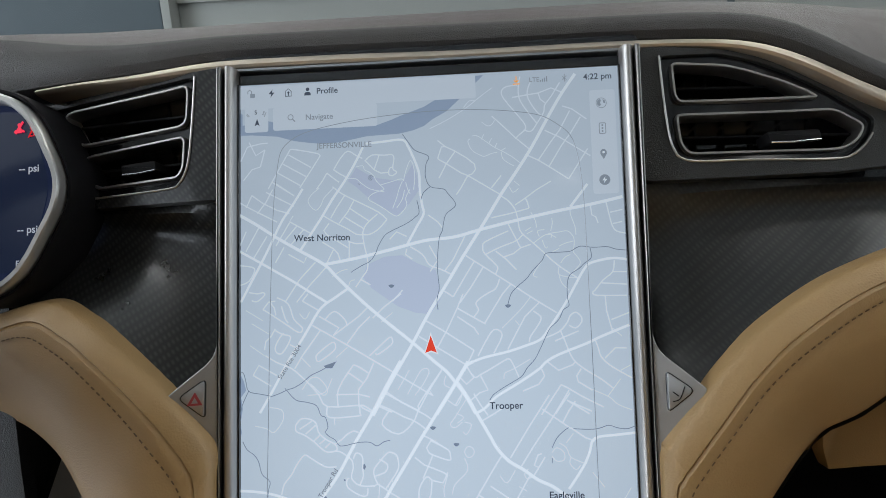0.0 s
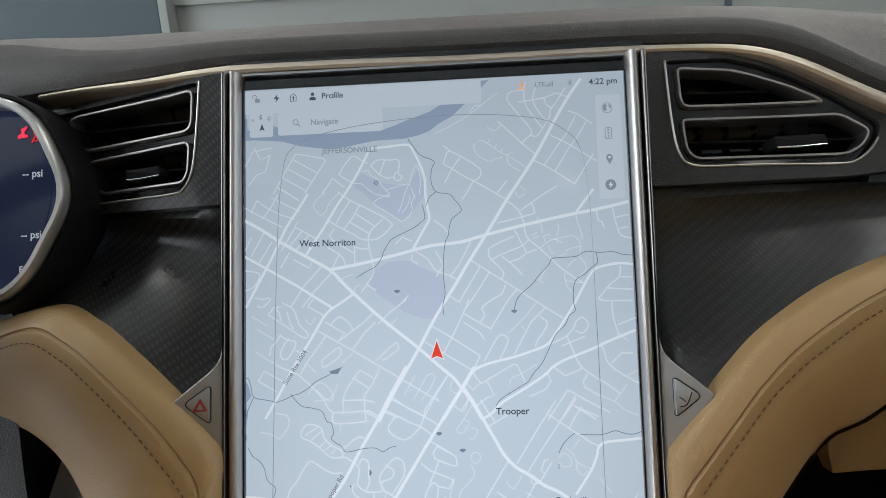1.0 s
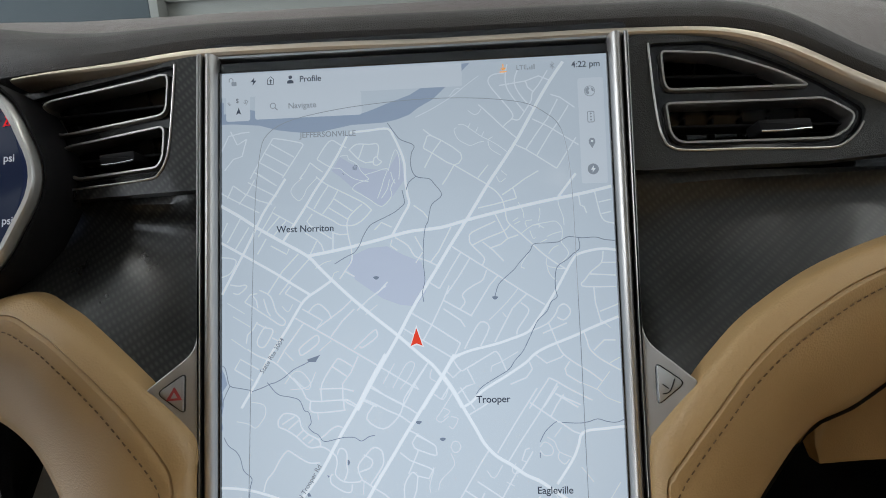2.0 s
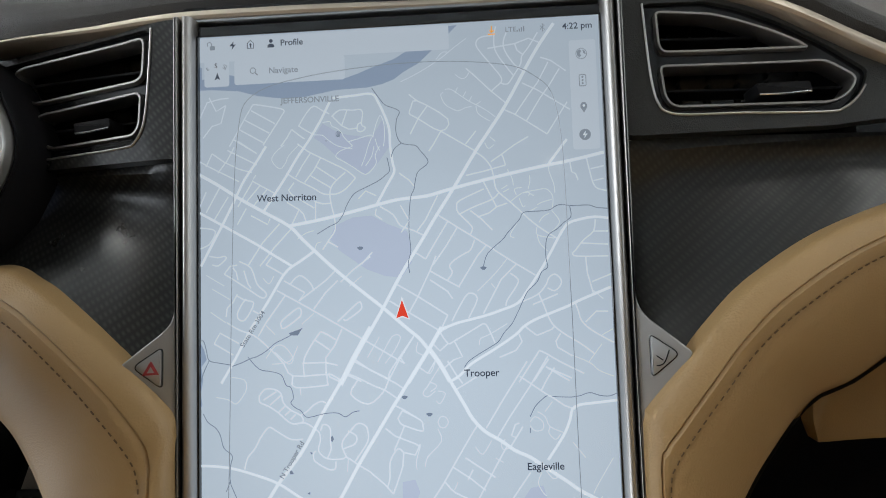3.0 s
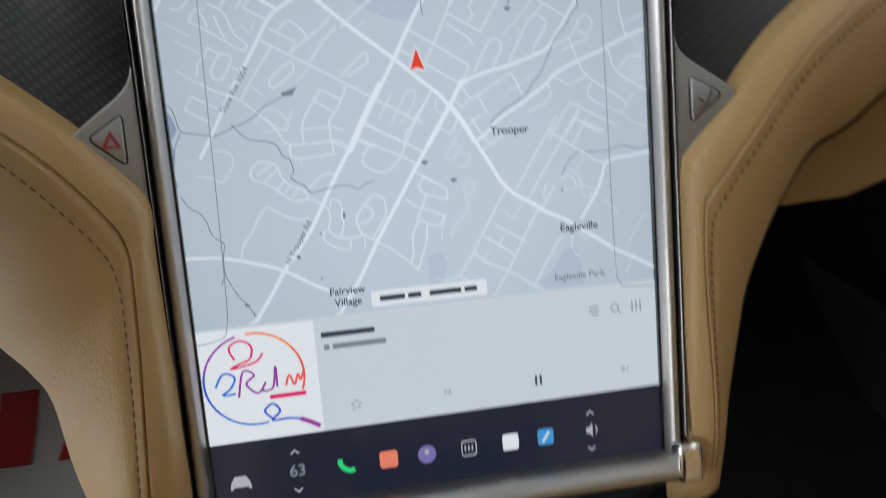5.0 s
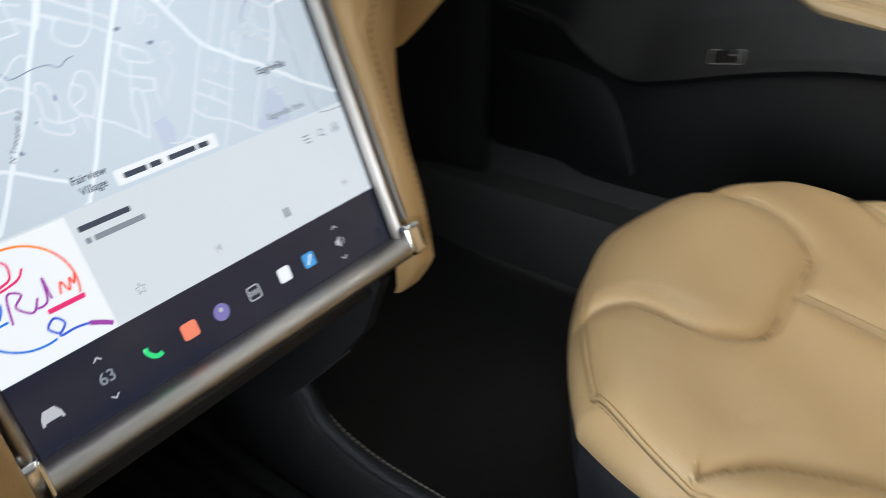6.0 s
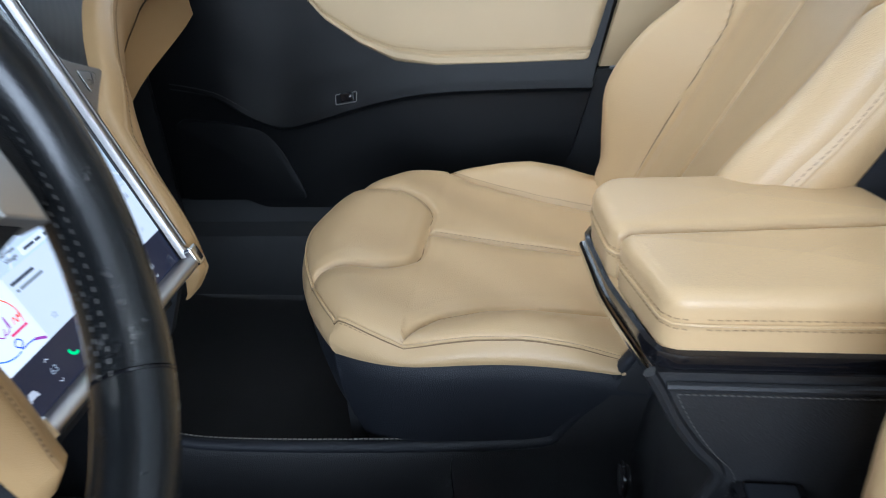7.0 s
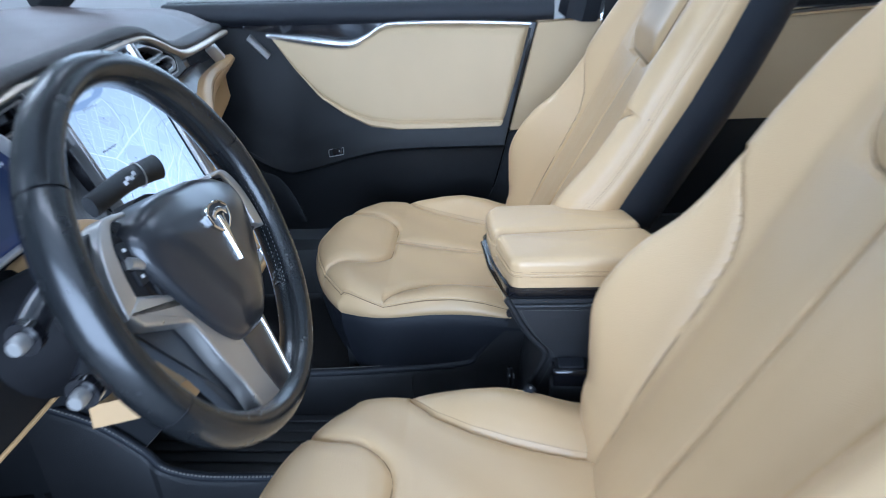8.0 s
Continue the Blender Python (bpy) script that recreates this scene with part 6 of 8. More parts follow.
# ageing line of the bonded cover glass
SEAM = [(-0.114, 0.085), (-0.103, 0.0865), (-0.0985, 0.092), (-0.0968, 0.12), (-0.094, 0.244), (-0.0905, 0.308), (-0.082, 0.330), (-0.05, 0.3395), (0.002, 0.344), (0.048, 0.342), (0.075, 0.334), (0.0885, 0.310), (0.091, 0.223), (0.0918, 0.11), (0.094, 0.0925), (0.100, 0.0895), (0.114, 0.089)]
part("bonding_line", tube([(x, -0.0016, z) for x, z in curve(SEAM, 6)], 0.00021, 4), UI_GREY, ts, "thin dark ageing line under the glass")
# readings on the cluster
label_c = lit("cluster_white", (0.75, 0.80, 0.90), 0.8)
for z in (0.3205, 0.2825):
    writing("lettering", "-- psi", 0.0066, label_c, cluster, -0.2470, z, -0.0012)
writing("lettering", "F", 0.0055, label_c, cluster, -0.2530, 0.2615, -0.0012)
part("belt_warning", tube([(x, -0.0012, z) for x, z in ((-0.2475, 0.3410), (-0.2440, 0.3410), (-0.2458, 0.3448), (-0.2475, 0.3410))], 0.0005, 4), lit("warning_red", (0.9, 0.02, 0.03), 1.0), cluster, "red seat belt warning")
part("belt_warning", tube([(-0.2440, -0.0012, 0.3465), (-0.2480, -0.0012, 0.3400)], 0.0004, 4), lit("warning_red_bar", (0.9, 0.02, 0.03), 1.0), cluster)
disc_pts = [(-0.2458 + 0.0013 * math.cos(a), 0.3462 + 0.0013 * math.sin(a)) for a in np.linspace(0, 6.28, 11)[:-1]]
part("belt_warning", slab(disc_pts, -0.0014, -0.001), lit("warning_red_dot", (0.9, 0.02, 0.03), 1.0), cluster)


# ---- cabin floor, sills, tray ----
rows = [[(x, y, 0.012 + 0.004 * math.sin(9 * x + 5 * y) + (0.28 * max(0, (y - 0.38) / 0.4) ** 1.3)) for x in np.linspace(0.12, 0.72, 13)] for y in np.linspace(-1.2, 0.79, 22)]
solo("floor_carpet", thick(sheet(rows), 0.01), CARPET, "black loop-pile carpet in the passenger footwell", "carpet", "structure")
rows = [[(x, y, 0.010 + (0.28 * max(0, (y - 0.38) / 0.4) ** 1.3)) for x in np.linspace(-0.72, -0.12, 13)] for y in np.linspace(-1.2, 0.79, 22)]
solo("floor_carpet", thick(sheet(rows), 0.01), CARPET, "black loop-pile carpet in the driver footwell", "carpet", "structure")
for sx in (-1, 1):
    sec = [(0.668, 0.02), (0.672, 0.13), (0.680, 0.142), (0.70, 0.148), (0.715, 0.155), (0.722, 0.20), (0.79, 0.205)]
    rows = [[(sx * x, y, z) for x, z in sec] for y in np.linspace(-1.3, 0.6, 12)]
    solo("door_sill", thick(sheet(rows), 0.006), SILL, "dark grey plastic door sill strip", "door sill", "structure")
tray = thing("centre_tray", "open black floor tray between the seats with stitched rails", "console tray")
part("tray_floor", box(-0.125, 0.125, -0.42, 0.36, 0.060, 0.074, 0.003), RUBBER, tray)
for k in range(9):
    x = -0.108 + 0.027 * k
    part("rib", box(x - 0.009, x + 0.009, -0.40, 0.34, 0.074, 0.0785, 0.002, 1), RUBBER, tray, "raised grey rubber rib" if k == 0 else "")
RAIL = [(0.30, 0.31), (0.20, 0.270), (0.134, 0.214), (0.112, 0.182), (0.066, 0.165), (0.0, 0.162), (-0.11, 0.166), (-0.22, 0.173), (-0.344, 0.186), (-0.372, 0.212), (-0.424, 0.286), (-0.452, 0.334)]
for sx in (-1, 1):
    path = curve([(sx * 0.130, y, z) for y, z in RAIL], 6)
    rows = []
    for p in path:
        rows.append([(p[0] - sx * 0.010, p[1], 0.06), (p[0] - sx * 0.009, p[1], p[2] - 0.012), (p[0] - sx * 0.006, p[1], p[2] - 0.003), (p[0], p[1], p[2]), (p[0] + sx * 0.006, p[1], p[2] - 0.003), (p[0] + sx * 0.010, p[1], p[2] - 0.012), (p[0] + sx * 0.012, p[1], 0.01)])
    part("side_rail", sheet(rows), BLACK_LEATHER, tray, "black leather tray rail")
    part("rail_cap", tube([tuple(p + np.array([0, 0, 0.001])) for p in path], 0.0075, 10), NAVY_PLASTIC, tray, "smooth dark rail cap")
    stitches([tuple(p + np.array([sx * 0.005, 0, 0.0068])) for p in path], 0.0040, 0.002, 0.0010, THREAD, tray)

for sx in (-1, 1):
    rows = [[(sx * (0.715 - 0.03 * max(0, (y - 0.35) / 0.4)), y, z) for z in np.linspace(0.0, 0.74, 8)] for y in np.linspace(0.33 if sx > 0 else 0.20, 0.82, 8)]
    solo("kick_panel", thick(sheet(rows), 0.012), BLACK_PLASTIC, "black plastic kick panel beside the footwell", "kick panel", "structure")

# ---- seats ----
SEAT_W = 0.224


def seat_half(y):
    """Half the cushion's width: its front corners are rounded."""
    t = max(0.0, min(1.0, (y + 0.235) / 0.11))
    return SEAT_W - 0.030 * t * t


def seat_front(x):
    return -0.048 - 0.080 * (abs(x) / SEAT_W) ** 1.9


def valley_line(y):
    """Where the bolsters rise out of the seat panel."""
    return float(np.interp(-y, (0.135, 0.185, 0.20, 0.215, 0.24, 0.29, 0.34, 0.42, 0.53), (0.250, 0.232, 0.218, 0.203, 0.180, 0.157, 0.145, 0.134, 0.130)))


def cushion_top(x, y):
    """Height of the padded seat face."""
    q = abs(x) / SEAT_W
    base = 0.3165 + 0.16 * (y + 0.206) if y < -0.206 else 0.3165 + 0.020 * math.sin(min(1, (y + 0.206) / 0.11) * math.pi / 2)
    side = max(0.0, min(1.0, (abs(x) - valley_line(y)) / 0.066))
    side = math.sin(side * math.pi / 2)
    along = max(0.0, min(1.0, (-0.135 - y) / 0.09))
    along = along * along * (3 - 2 * along)
    kx = max(0.0, min(1.0, (x - 0.07) / 0.16))
    ky = max(0.0, min(1.0, (y + 0.27) / 0.16))
    base -= 0.008 * kx * kx * (3 - 2 * kx) * ky * ky * (3 - 2 * ky)
    crest = float(np.interp(-y, (0.14, 0.20, 0.28, 0.33, 0.38, 0.43, 0.53), (0.312, 0.317, 0.322, 0.322, 0.314, 0.298, 0.284)))
    return base + (max(base, crest + 0.004) - base) * side * along


def tongue(y):
    """Half the width of the thigh pad."""
    return 0.105 + 0.07 * max(0, min(1, (y + 0.12) / 0.07)) ** 2


def seam_dist(x, y):
    """Nearest seam of the cushion: thigh pad, centre line, bolsters."""
    q = abs(x)
    d = []
    # the thigh pad: a rounded tongue at the front
    px, py = q - tongue(y), (-0.200) - y
    dx, dy = max(px + 0.058, 0), max(py + 0.058, 0)
    d.append(abs(math.hypot(dx, dy) - 0.058))
    if y < -0.203:
        d.append(abs(x) * 1.0)
        d.append(abs(q - valley_line(y)))
    return min(d)


def zone(x, y):
    q = abs(x)
    px, py = q - tongue(y), -0.200 - y
    if math.hypot(max(px + 0.058, 0), max(py + 0.058, 0)) < 0.058:
        return "thigh_pad"
    if y < -0.203 and q > valley_line(y):
        return "bolster_right" if x > 0 else "bolster_left"
    return "seat_panel"


def cushion_z(x, y):
    """Height of the finished cushion face, with its rounded rim and seam grooves."""
    z = cushion_top(x, y)
    e1, e2 = seat_half(y) - abs(x), seat_front(x * SEAT_W / seat_half(y)) - y
    side_drop = float(np.interp(-y, (0.05, 0.11, 0.16, 0.20, 0.26, 0.34, 0.45), (0.006, 0.010, 0.014, 0.016, 0.013, 0.010, 0.010)))
    fall = [drop * (1 - math.sqrt(max(0, 1 - (1 - e / R) ** 2))) for e, R, drop in ((e1, 0.046, side_drop), (e2, 0.066, 0.022)) if e < R]
    if fall:
        z -= sum(f ** 3 for f in fall) ** (1 / 3)
    sd = seam_dist(x, y)
    puff = 0.0060 if zone(x, y) == "thigh_pad" else 0.0045
    sag = 0.0012 * math.sin(23 * x + 9 * y) * math.sin(31 * y - 6 * x) + 0.0006 * math.sin(61 * x - 40 * y)
    return z + sag - 0.0060 * math.exp(-(sd / 0.0040) ** 2) + puff * min(1, sd / 0.026) ** 0.5


def split_skin(grid, label_of):
    """One mesh for each zone of a grid of points."""
    zones = {}
    for i in range(len(grid) - 1):
        for j in range(len(grid[0]) - 1):
            zones.setdefault(label_of(i, j), []).append((i, j))
    out = {}
    for name, cells in zones.items():
        bm = bmesh.new()
        made = {}

        def vert(i, j):
            if (i, j) not in made:
                made[i, j] = bm.verts.new(grid[i][j])
            return made[i, j]

        for i, j in cells:
            bm.faces.new((vert(i, j), vert(i + 1, j), vert(i + 1, j + 1), vert(i, j + 1)))
        out[name] = bm
    return out


BACK_W = [(0.0, 0.205), (0.10, 0.236), (0.22, 0.243), (0.32, 0.236), (0.42, 0.226), (0.50, 0.218), (0.58, 0.208), (0.66, 0.192), (0.74, 0.164), (0.79, 0.115), (0.815, 0.06)]


def back_half(w):
    return float(np.interp(w, [p[0] for p in BACK_W], [p[1] for p in BACK_W]))


def back_inner(w):
    """Half the distance between the backrest's bolster seams; they run out to the edge below the shoulders."""
    return float(np.interp(w, (0.0, 0.14, 0.28, 0.34, 0.38, 0.42, 0.445, 0.47), (0.118, 0.136, 0.142, 0.150, 0.162, 0.184, 0.206, 0.23)))


def smooth(t):
    t = max(0.0, min(1.0, t))
    return t * t * (3 - 2 * t)


def back_depth(x, w):
    """How far the seat back's face stands forward of its middle plane."""
    h, q = back_half(w), abs(x)
    crest = at([(0.050,), (0.075,), (0.099,), (0.102,), (0.093,), (0.074,), (0.065,), (0.064,), (0.063,), (0.060,), (0.055,), (0.048,)], (w - 0.09) / 0.55)[0] if w > 0.09 else 0.020 + 0.030 * smooth(w / 0.09)
    inner = min(back_inner(w), 0.150)
    wing = smooth((q - inner * 0.86) / max(0.02, h * 0.88 - inner * 0.86))
    soft = 0.10 + 0.90 * smooth((w - 0.40) / 0.10)
    hollow = 0.012 * (q / h) ** 2 * soft
    pad = 0.012 * smooth((w - 0.50) / 0.06) * smooth((0.11 - q) / 0.03)
    if x < 0:
        crest = 0.018 + (crest - 0.018) * 0.60  # the bolster that is climbed over is pressed flat
    return 0.018 + (crest - 0.018) * wing + hollow * (1 - wing) + pad


def back_seams(x, w):
    q = abs(x)
    d = [q if w < 0.505 else 9]
    d.append(abs(q - back_inner(w)) if w < 0.45 else 9)
    # head pad: a U that opens upwards
    u = math.hypot(max(q - 0.055, 0), max(0.545 - w, 0)) - 0.040
    if w > 0.50:
        d.append(abs(u))
    return min(d)


def back_face(x, w):
    d = back_depth(x, w)
    for e, R, drop in ((back_half(w) - abs(x), 0.034, 0.034), (0.815 - w, 0.05, 0.05)):
        if e < R:
            d -= drop * (1 - math.sqrt(max(0, 1 - (1 - e / R) ** 2)))
    sd = back_seams(x, w)
    return d - 0.0045 * math.exp(-(sd / 0.0034) ** 2) + 0.0048 * min(1, sd / 0.045) ** 0.6


def back_zone(x, w):
    q = abs(x)
    if w > 0.505 and math.hypot(max(q - 0.055, 0), max(0.545 - w, 0)) < 0.040:
        return "head_pad"
    if w < 0.45 and q > back_inner(w):
        return "back_bolster_right" if x > 0 else "back_bolster_left"
    if w < 0.505:
        return "back_panel_right" if x > 0 else "back_panel_left"
    return "shoulder_panel"


def seat(name_label, m, foot):
    s = thing("front_seat", name_label, "car seat", m, "front seats")
    nu, nv = 150, 150
    us = [-1 + 2 * (k / nu) for k in range(nu + 1)]
    us = [math.copysign(1 - (1 - abs(u)) ** 1.35, u) if u else 0.0 for u in us]
    vs = [1 - (1 - k / nv) ** 1.25 for k in range(nv + 1)]
    grid, flat_xy = [], []
    for u in us:
        x = u * SEAT_W
        row, fx = [], []
        yf = seat_front(x)
        for v in vs[::-1]:
            y = -0.53 + (yf + 0.53) * v
            xs = u * seat_half(y)
            row.append((xs, y, cushion_z(xs, y)))
            fx.append((xs, y))
        grid.append(row)
        flat_xy.append(fx)
    for zn, bm in split_skin(grid, lambda i, j: zone(*flat_xy[i][j])).items():
        part(zn.replace("_left", "").replace("_right", ""), bm, TAN, s, "beige leather " + zn.replace("_left", "").replace("_right", "").replace("_", " "))
    # the side wall of the cushion, down to the plastic skirt
    edge = [grid[0][k] for k in range(nv, -1, -5)] + [grid[k][0] for k in range(0, nu + 1, 2)] + [grid[-1][k] for k in range(0, nv + 1, 5)]

    drop = [0.016 + 0.010 * max(0, min(1, (p[1] + 0.36) / 0.14)) + 0.020 * max(0, min(1, (p[1] + 0.19) / 0.10)) for p in edge]
    foot_z = [p[2] - d for p, d in zip(edge, drop)]
    for _ in range(3):
        foot_z = [sum(foot_z[max(0, k - 4):k + 5]) / len(foot_z[max(0, k - 4):k + 5]) for k in range(len(foot_z))]

    def front_share(p):
        return max(0, min(1, (p[1] + 0.20) / 0.08))

    def wall(p, t, low):
        """The cushion's side: it leans out from the welt and turns in at its foot."""
        out = 0.060 * math.sin(t * math.pi * 0.62)
        return (p[0] * (1 + out), p[1] + (0.010 * math.sin(t * math.pi * 0.8) - 0.004 * t ** 2) * front_share(p), p[2] + (min(low, p[2] - 0.010) - p[2]) * t)

    rows = [[wall(p, k / 7, z) for p, z in zip(edge, foot_z)] for k in range(8)]
    part("cushion_side", sheet(rows), TAN, s, "beige leather cushion side")
    welt = [(p[0] * 1.004, p[1] + 0.0010 * front_share(p), p[2] - 0.0002) for p in edge]
    part("piping", tube(welt, 0.0019, 6), TAN, s, "stitched leather piping")
    part("edge_seam", tube([(p[0] * 1.009, p[1] + 0.0016 * front_share(p), p[2] - 0.0022) for p in edge], 0.0011, 6), TAN_DARK, s, "dark sewn line under the piping")
    stitches([(p[0] * 1.010, p[1] + 0.001, p[2] - 0.0045) for p in welt], 0.004, 0.0022, 0.0006, TAN_THREAD, s)
    # seams: thigh pad, middle line, bolsters
    pad = []
    y_in = seat_front(tongue(-0.04)) - 0.012
    for k in range(41):
        if k <= 25:
            y = y_in + (-0.142 - y_in) * k / 25
            pad.append((tongue(y), y))
        else:
            a = (k - 25) / 15 * math.pi / 2
            pad.append((tongue(-0.2) - 0.058 + 0.058 * math.cos(a), -0.142 - 0.058 * math.sin(a)))
    pad = pad + [(-x, y) for x, y in pad[::-1]]
    part("pad_seam", tube([(x, y, cushion_z(x, y) + 0.001) for x, y in pad], 0.0009, 6), TAN_DARK, s, "dark sewn seam")
    part("middle_seam", tube([(0, y, cushion_z(0, y) + 0.001) for y in np.linspace(-0.205, -0.50, 40)], 0.0009, 6), TAN_DARK, s)
    stitches([(0.005, y, cushion_z(0.005, y) + 0.0006) for y in np.linspace(-0.210, -0.50, 60)], 0.004, 0.0022, 0.0005, TAN_THREAD, s)
    for sx in (-1, 1):
        line = [(sx * valley_line(y), y) for y in np.linspace(-0.206, -0.50, 50)]
        part("bolster_seam", tube([(x, y, cushion_z(x, y) + 0.001) for x, y in line], 0.0009, 6), TAN_DARK, s)
        stitches([(x + sx * 0.006, y, cushion_z(x + sx * 0.006, y) + 0.0005) for x, y in line], 0.004, 0.0022, 0.0005, TAN_THREAD, s)
    # plastic skirt and base
    base = rows[-1]
    rows = []
    for t, wide in ((0.0, 0.985), (0.05, 1.006), (0.12, 1.012), (0.25, 1.006), (0.5, 0.990), (0.75, 0.965), (1.0, 0.930)):
        rows.append([(p[0] * wide, p[1] - (0.040 * t * t - 0.002) * front_share(p), p[2] + 0.002 + (0.112 - p[2]) * t) for p in base])
    part("skirt", sheet(rows + [[(q[0] * 0.97, q[1] * 0.99 - 0.004, q[2] + 0.001) for q in rows[-1]]]), NAVY_PLASTIC, s, "dark slate plastic seat skirt")
    for sx in (-1, 1):
        rail = part("seat_rail", box(sx * 0.19 - 0.016, sx * 0.19 + 0.016, -0.50, -0.095, 0.03, 0.115, 0.004), BLACK_PLASTIC, s)
        part("rail_cover", box(sx * 0.205 - 0.012, sx * 0.205 + 0.012, -0.20, -0.094, 0.090, 0.108, 0.004), SILL, s, "grey plastic rail end cover")
    part("seat_base", box(-0.19, 0.19, -0.50, -0.12, 0.10, 0.255, 0.01), BLACK_PLASTIC, s)
    # back rest
    nu, nv = 120, 200
    grid, xw = [], []
    us = [-1 + 2 * (k / nu) for k in range(nu + 1)]
    us = [math.copysign(1 - (1 - abs(u)) ** 1.35, u) if u else 0.0 for u in us]
    for u in us:
        row, fx = [], []
        for k in range(nv + 1):
            w = 0.815 * (1 - (1 - k / nv) ** 1.1)
            x = u * back_half(w)
            d = back_face(x, w)
            row.append((x, d, w))
            fx.append((x, w))
        grid.append(row)
        xw.append(fx)
    edge = [grid[0][k] for k in range(0, nv + 1, 3)] + [grid[k][nv] for k in range(0, nu + 1, 4)] + [grid[-1][k] for k in range(nv, -1, -3)]

    def rear(p):
        return -0.002 - 0.024 * min(1, p[2] / 0.5) + 0.004 * max(0, (p[2] - 0.6) / 0.2)

    rows = [[(p[0] * (1.005 - 0.30 * t ** 3), rear(p) - 0.090 * t ** 0.7, p[2] * (1 - 0.02 * t)) for p in edge] for t in np.linspace(0, 1, 7)]
    bm = sheet(rows)
    half = len(edge) // 2
    sheet([rows[-1][:half], rows[-1][::-1][:half]], bm)
    back = part("backrest", bm, NAVY_PLASTIC, s, "reclined backrest in a dark slate plastic shell")
    back.matrix_basis = pose(0, *foot, 28.5, 0, 0)
    for zn, bm in split_skin(grid, lambda i, j: back_zone(*xw[i][j])).items():
        part(zn.replace("_left", "").replace("_right", ""), bm, TAN, back, "beige leather " + zn.replace("_left", "").replace("_right", "").replace("_", " "))
    rows = [[(p[0] * (1 + 0.03 * math.sin(math.pi * t)), p[1] + (rear(p) - p[1]) * t, p[2]) for p in edge] for t in np.linspace(0, 1, 7)]
    part("back_side", sheet(rows), TAN, back, "beige leather backrest side")
    for sx in (-1, 1):
        line = [(sx * back_inner(w), w) for w in np.linspace(0.03, 0.445, 60)]
        part("bolster_seam", tube([(x, back_face(x, w) + 0.001, w) for x, w in line], 0.0009, 6), TAN_DARK, back)
    line = [(0.0, w) for w in np.linspace(0.03, 0.505, 60)]
    part("centre_seam", tube([(x, back_face(x, w) + 0.001, w) for x, w in line], 0.0008, 6), TAN_DARK, back)
    line = [(0.095, w) for w in np.linspace(0.78, 0.545, 20)] + [(0.055 + 0.040 * math.cos(a), 0.545 - 0.040 * math.sin(a)) for a in np.linspace(0.1, math.pi / 2, 12)]
    line = line + [(-x, w) for x, w in line[::-1]]
    part("head_pad_seam", tube([(x, back_face(x, w) + 0.001, w) for x, w in line], 0.0018, 6), TAN_DARK, back)
    part("back_piping", tube([(p[0] * 1.012, p[1] + (rear(p) - p[1]) * 0.22, p[2]) for p in edge], 0.002, 6), TAN, back)
    stitches([(p[0] * 1.010, p[1] + (rear(p) - p[1]) * 0.12, p[2]) for p in edge], 0.004, 0.0022, 0.0006, TAN_THREAD, back)
    return s


seat("beige leather passenger seat with a dark plastic skirt", pose(0.36, 0, 0), (-0.436, 0.222))
seat("worn beige leather driver seat with deep bolsters", pose(-0.355, -0.08, 0.012), (-0.448, 0.248))
part("riser", box(-0.56, -0.18, -0.62, -0.22, 0.0, 0.14, 0.01), BLACK_PLASTIC, shell)
part("riser", box(0.18, 0.56, -0.54, -0.14, 0.0, 0.10, 0.01), BLACK_PLASTIC, shell)

# ---- centre armrest ----
arm = thing("armrest", "beige leather split armrest lid on a black stitched console box", "armrest")


def pillow_mesh(outline, z0, z1, r):
    pts = resample(rounded(outline, 0.014), 64)
    cx, cy = sum(p[0] for p in pts) / 64, sum(p[1] for p in pts) / 64
    rows = [[(x, y, z0 + (z1 - r - z0) * k / 3) for x, y in pts] for k in range(4)]
    for k in range(1, 7):
        a = k / 6 * math.pi / 2
        rows.append([(x, y, z1 - r + r * math.sin(a)) for x, y in inset(pts, r * (1 - math.cos(a)))])
    last = rows[-1]
    for s in (0.7, 0.4, 0.1, 0.004):
        rows.append([(cx + (x - cx) * s, cy + (y - cy) * s, z1 + 0.003 * (1 - s)) for x, y, _ in last])
    return sheet(rows, None, True), pts


LID_L = [(-0.043, -0.428), (0.047, -0.402), (0.063, -0.628), (0.03, -0.640), (-0.043, -0.640)]
LID_R = [(0.050, -0.400), (0.130, -0.388), (0.154, -0.405), (0.157, -0.598), (0.100, -0.620), (0.066, -0.628)]
for o, lab in ((LID_L, "worn beige leather lid half"), (LID_R, "beige leather lid half")):
    bm, pts = pillow_mesh(o, 0.441, 0.488, 0.012)
    lid = part("lid", bm, TAN, arm, lab)
    part("lid_welt", tube([(x, y, 0.4640) for x, y in inset(pts, -0.0006)], 0.0014, 6, True), TAN, lid)
    for z in (0.4600, 0.4680):
        stitches([(x, y, z) for x, y in inset(pts, -0.0004)], 0.0035, 0.002, 0.0005, TAN_THREAD, arm)
# trim band and box under the lids
BAND = [(-0.045, -0.424), (0.045, -0.398), (0.132, -0.384), (0.156, -0.402), (0.158, -0.640), (-0.045, -0.650)]
pts = resample(rounded(BAND, 0.014), 64)
part("lid_base", sheet([[(x, y, z) for x, y in inset(pts, i)] for z, i in ((0.443, 0.002), (0.4415, -0.002), (0.431, -0.002), (0.424, 0.003))], None, True), GLOSS_BLACK, arm, "gloss black rim below the lids")
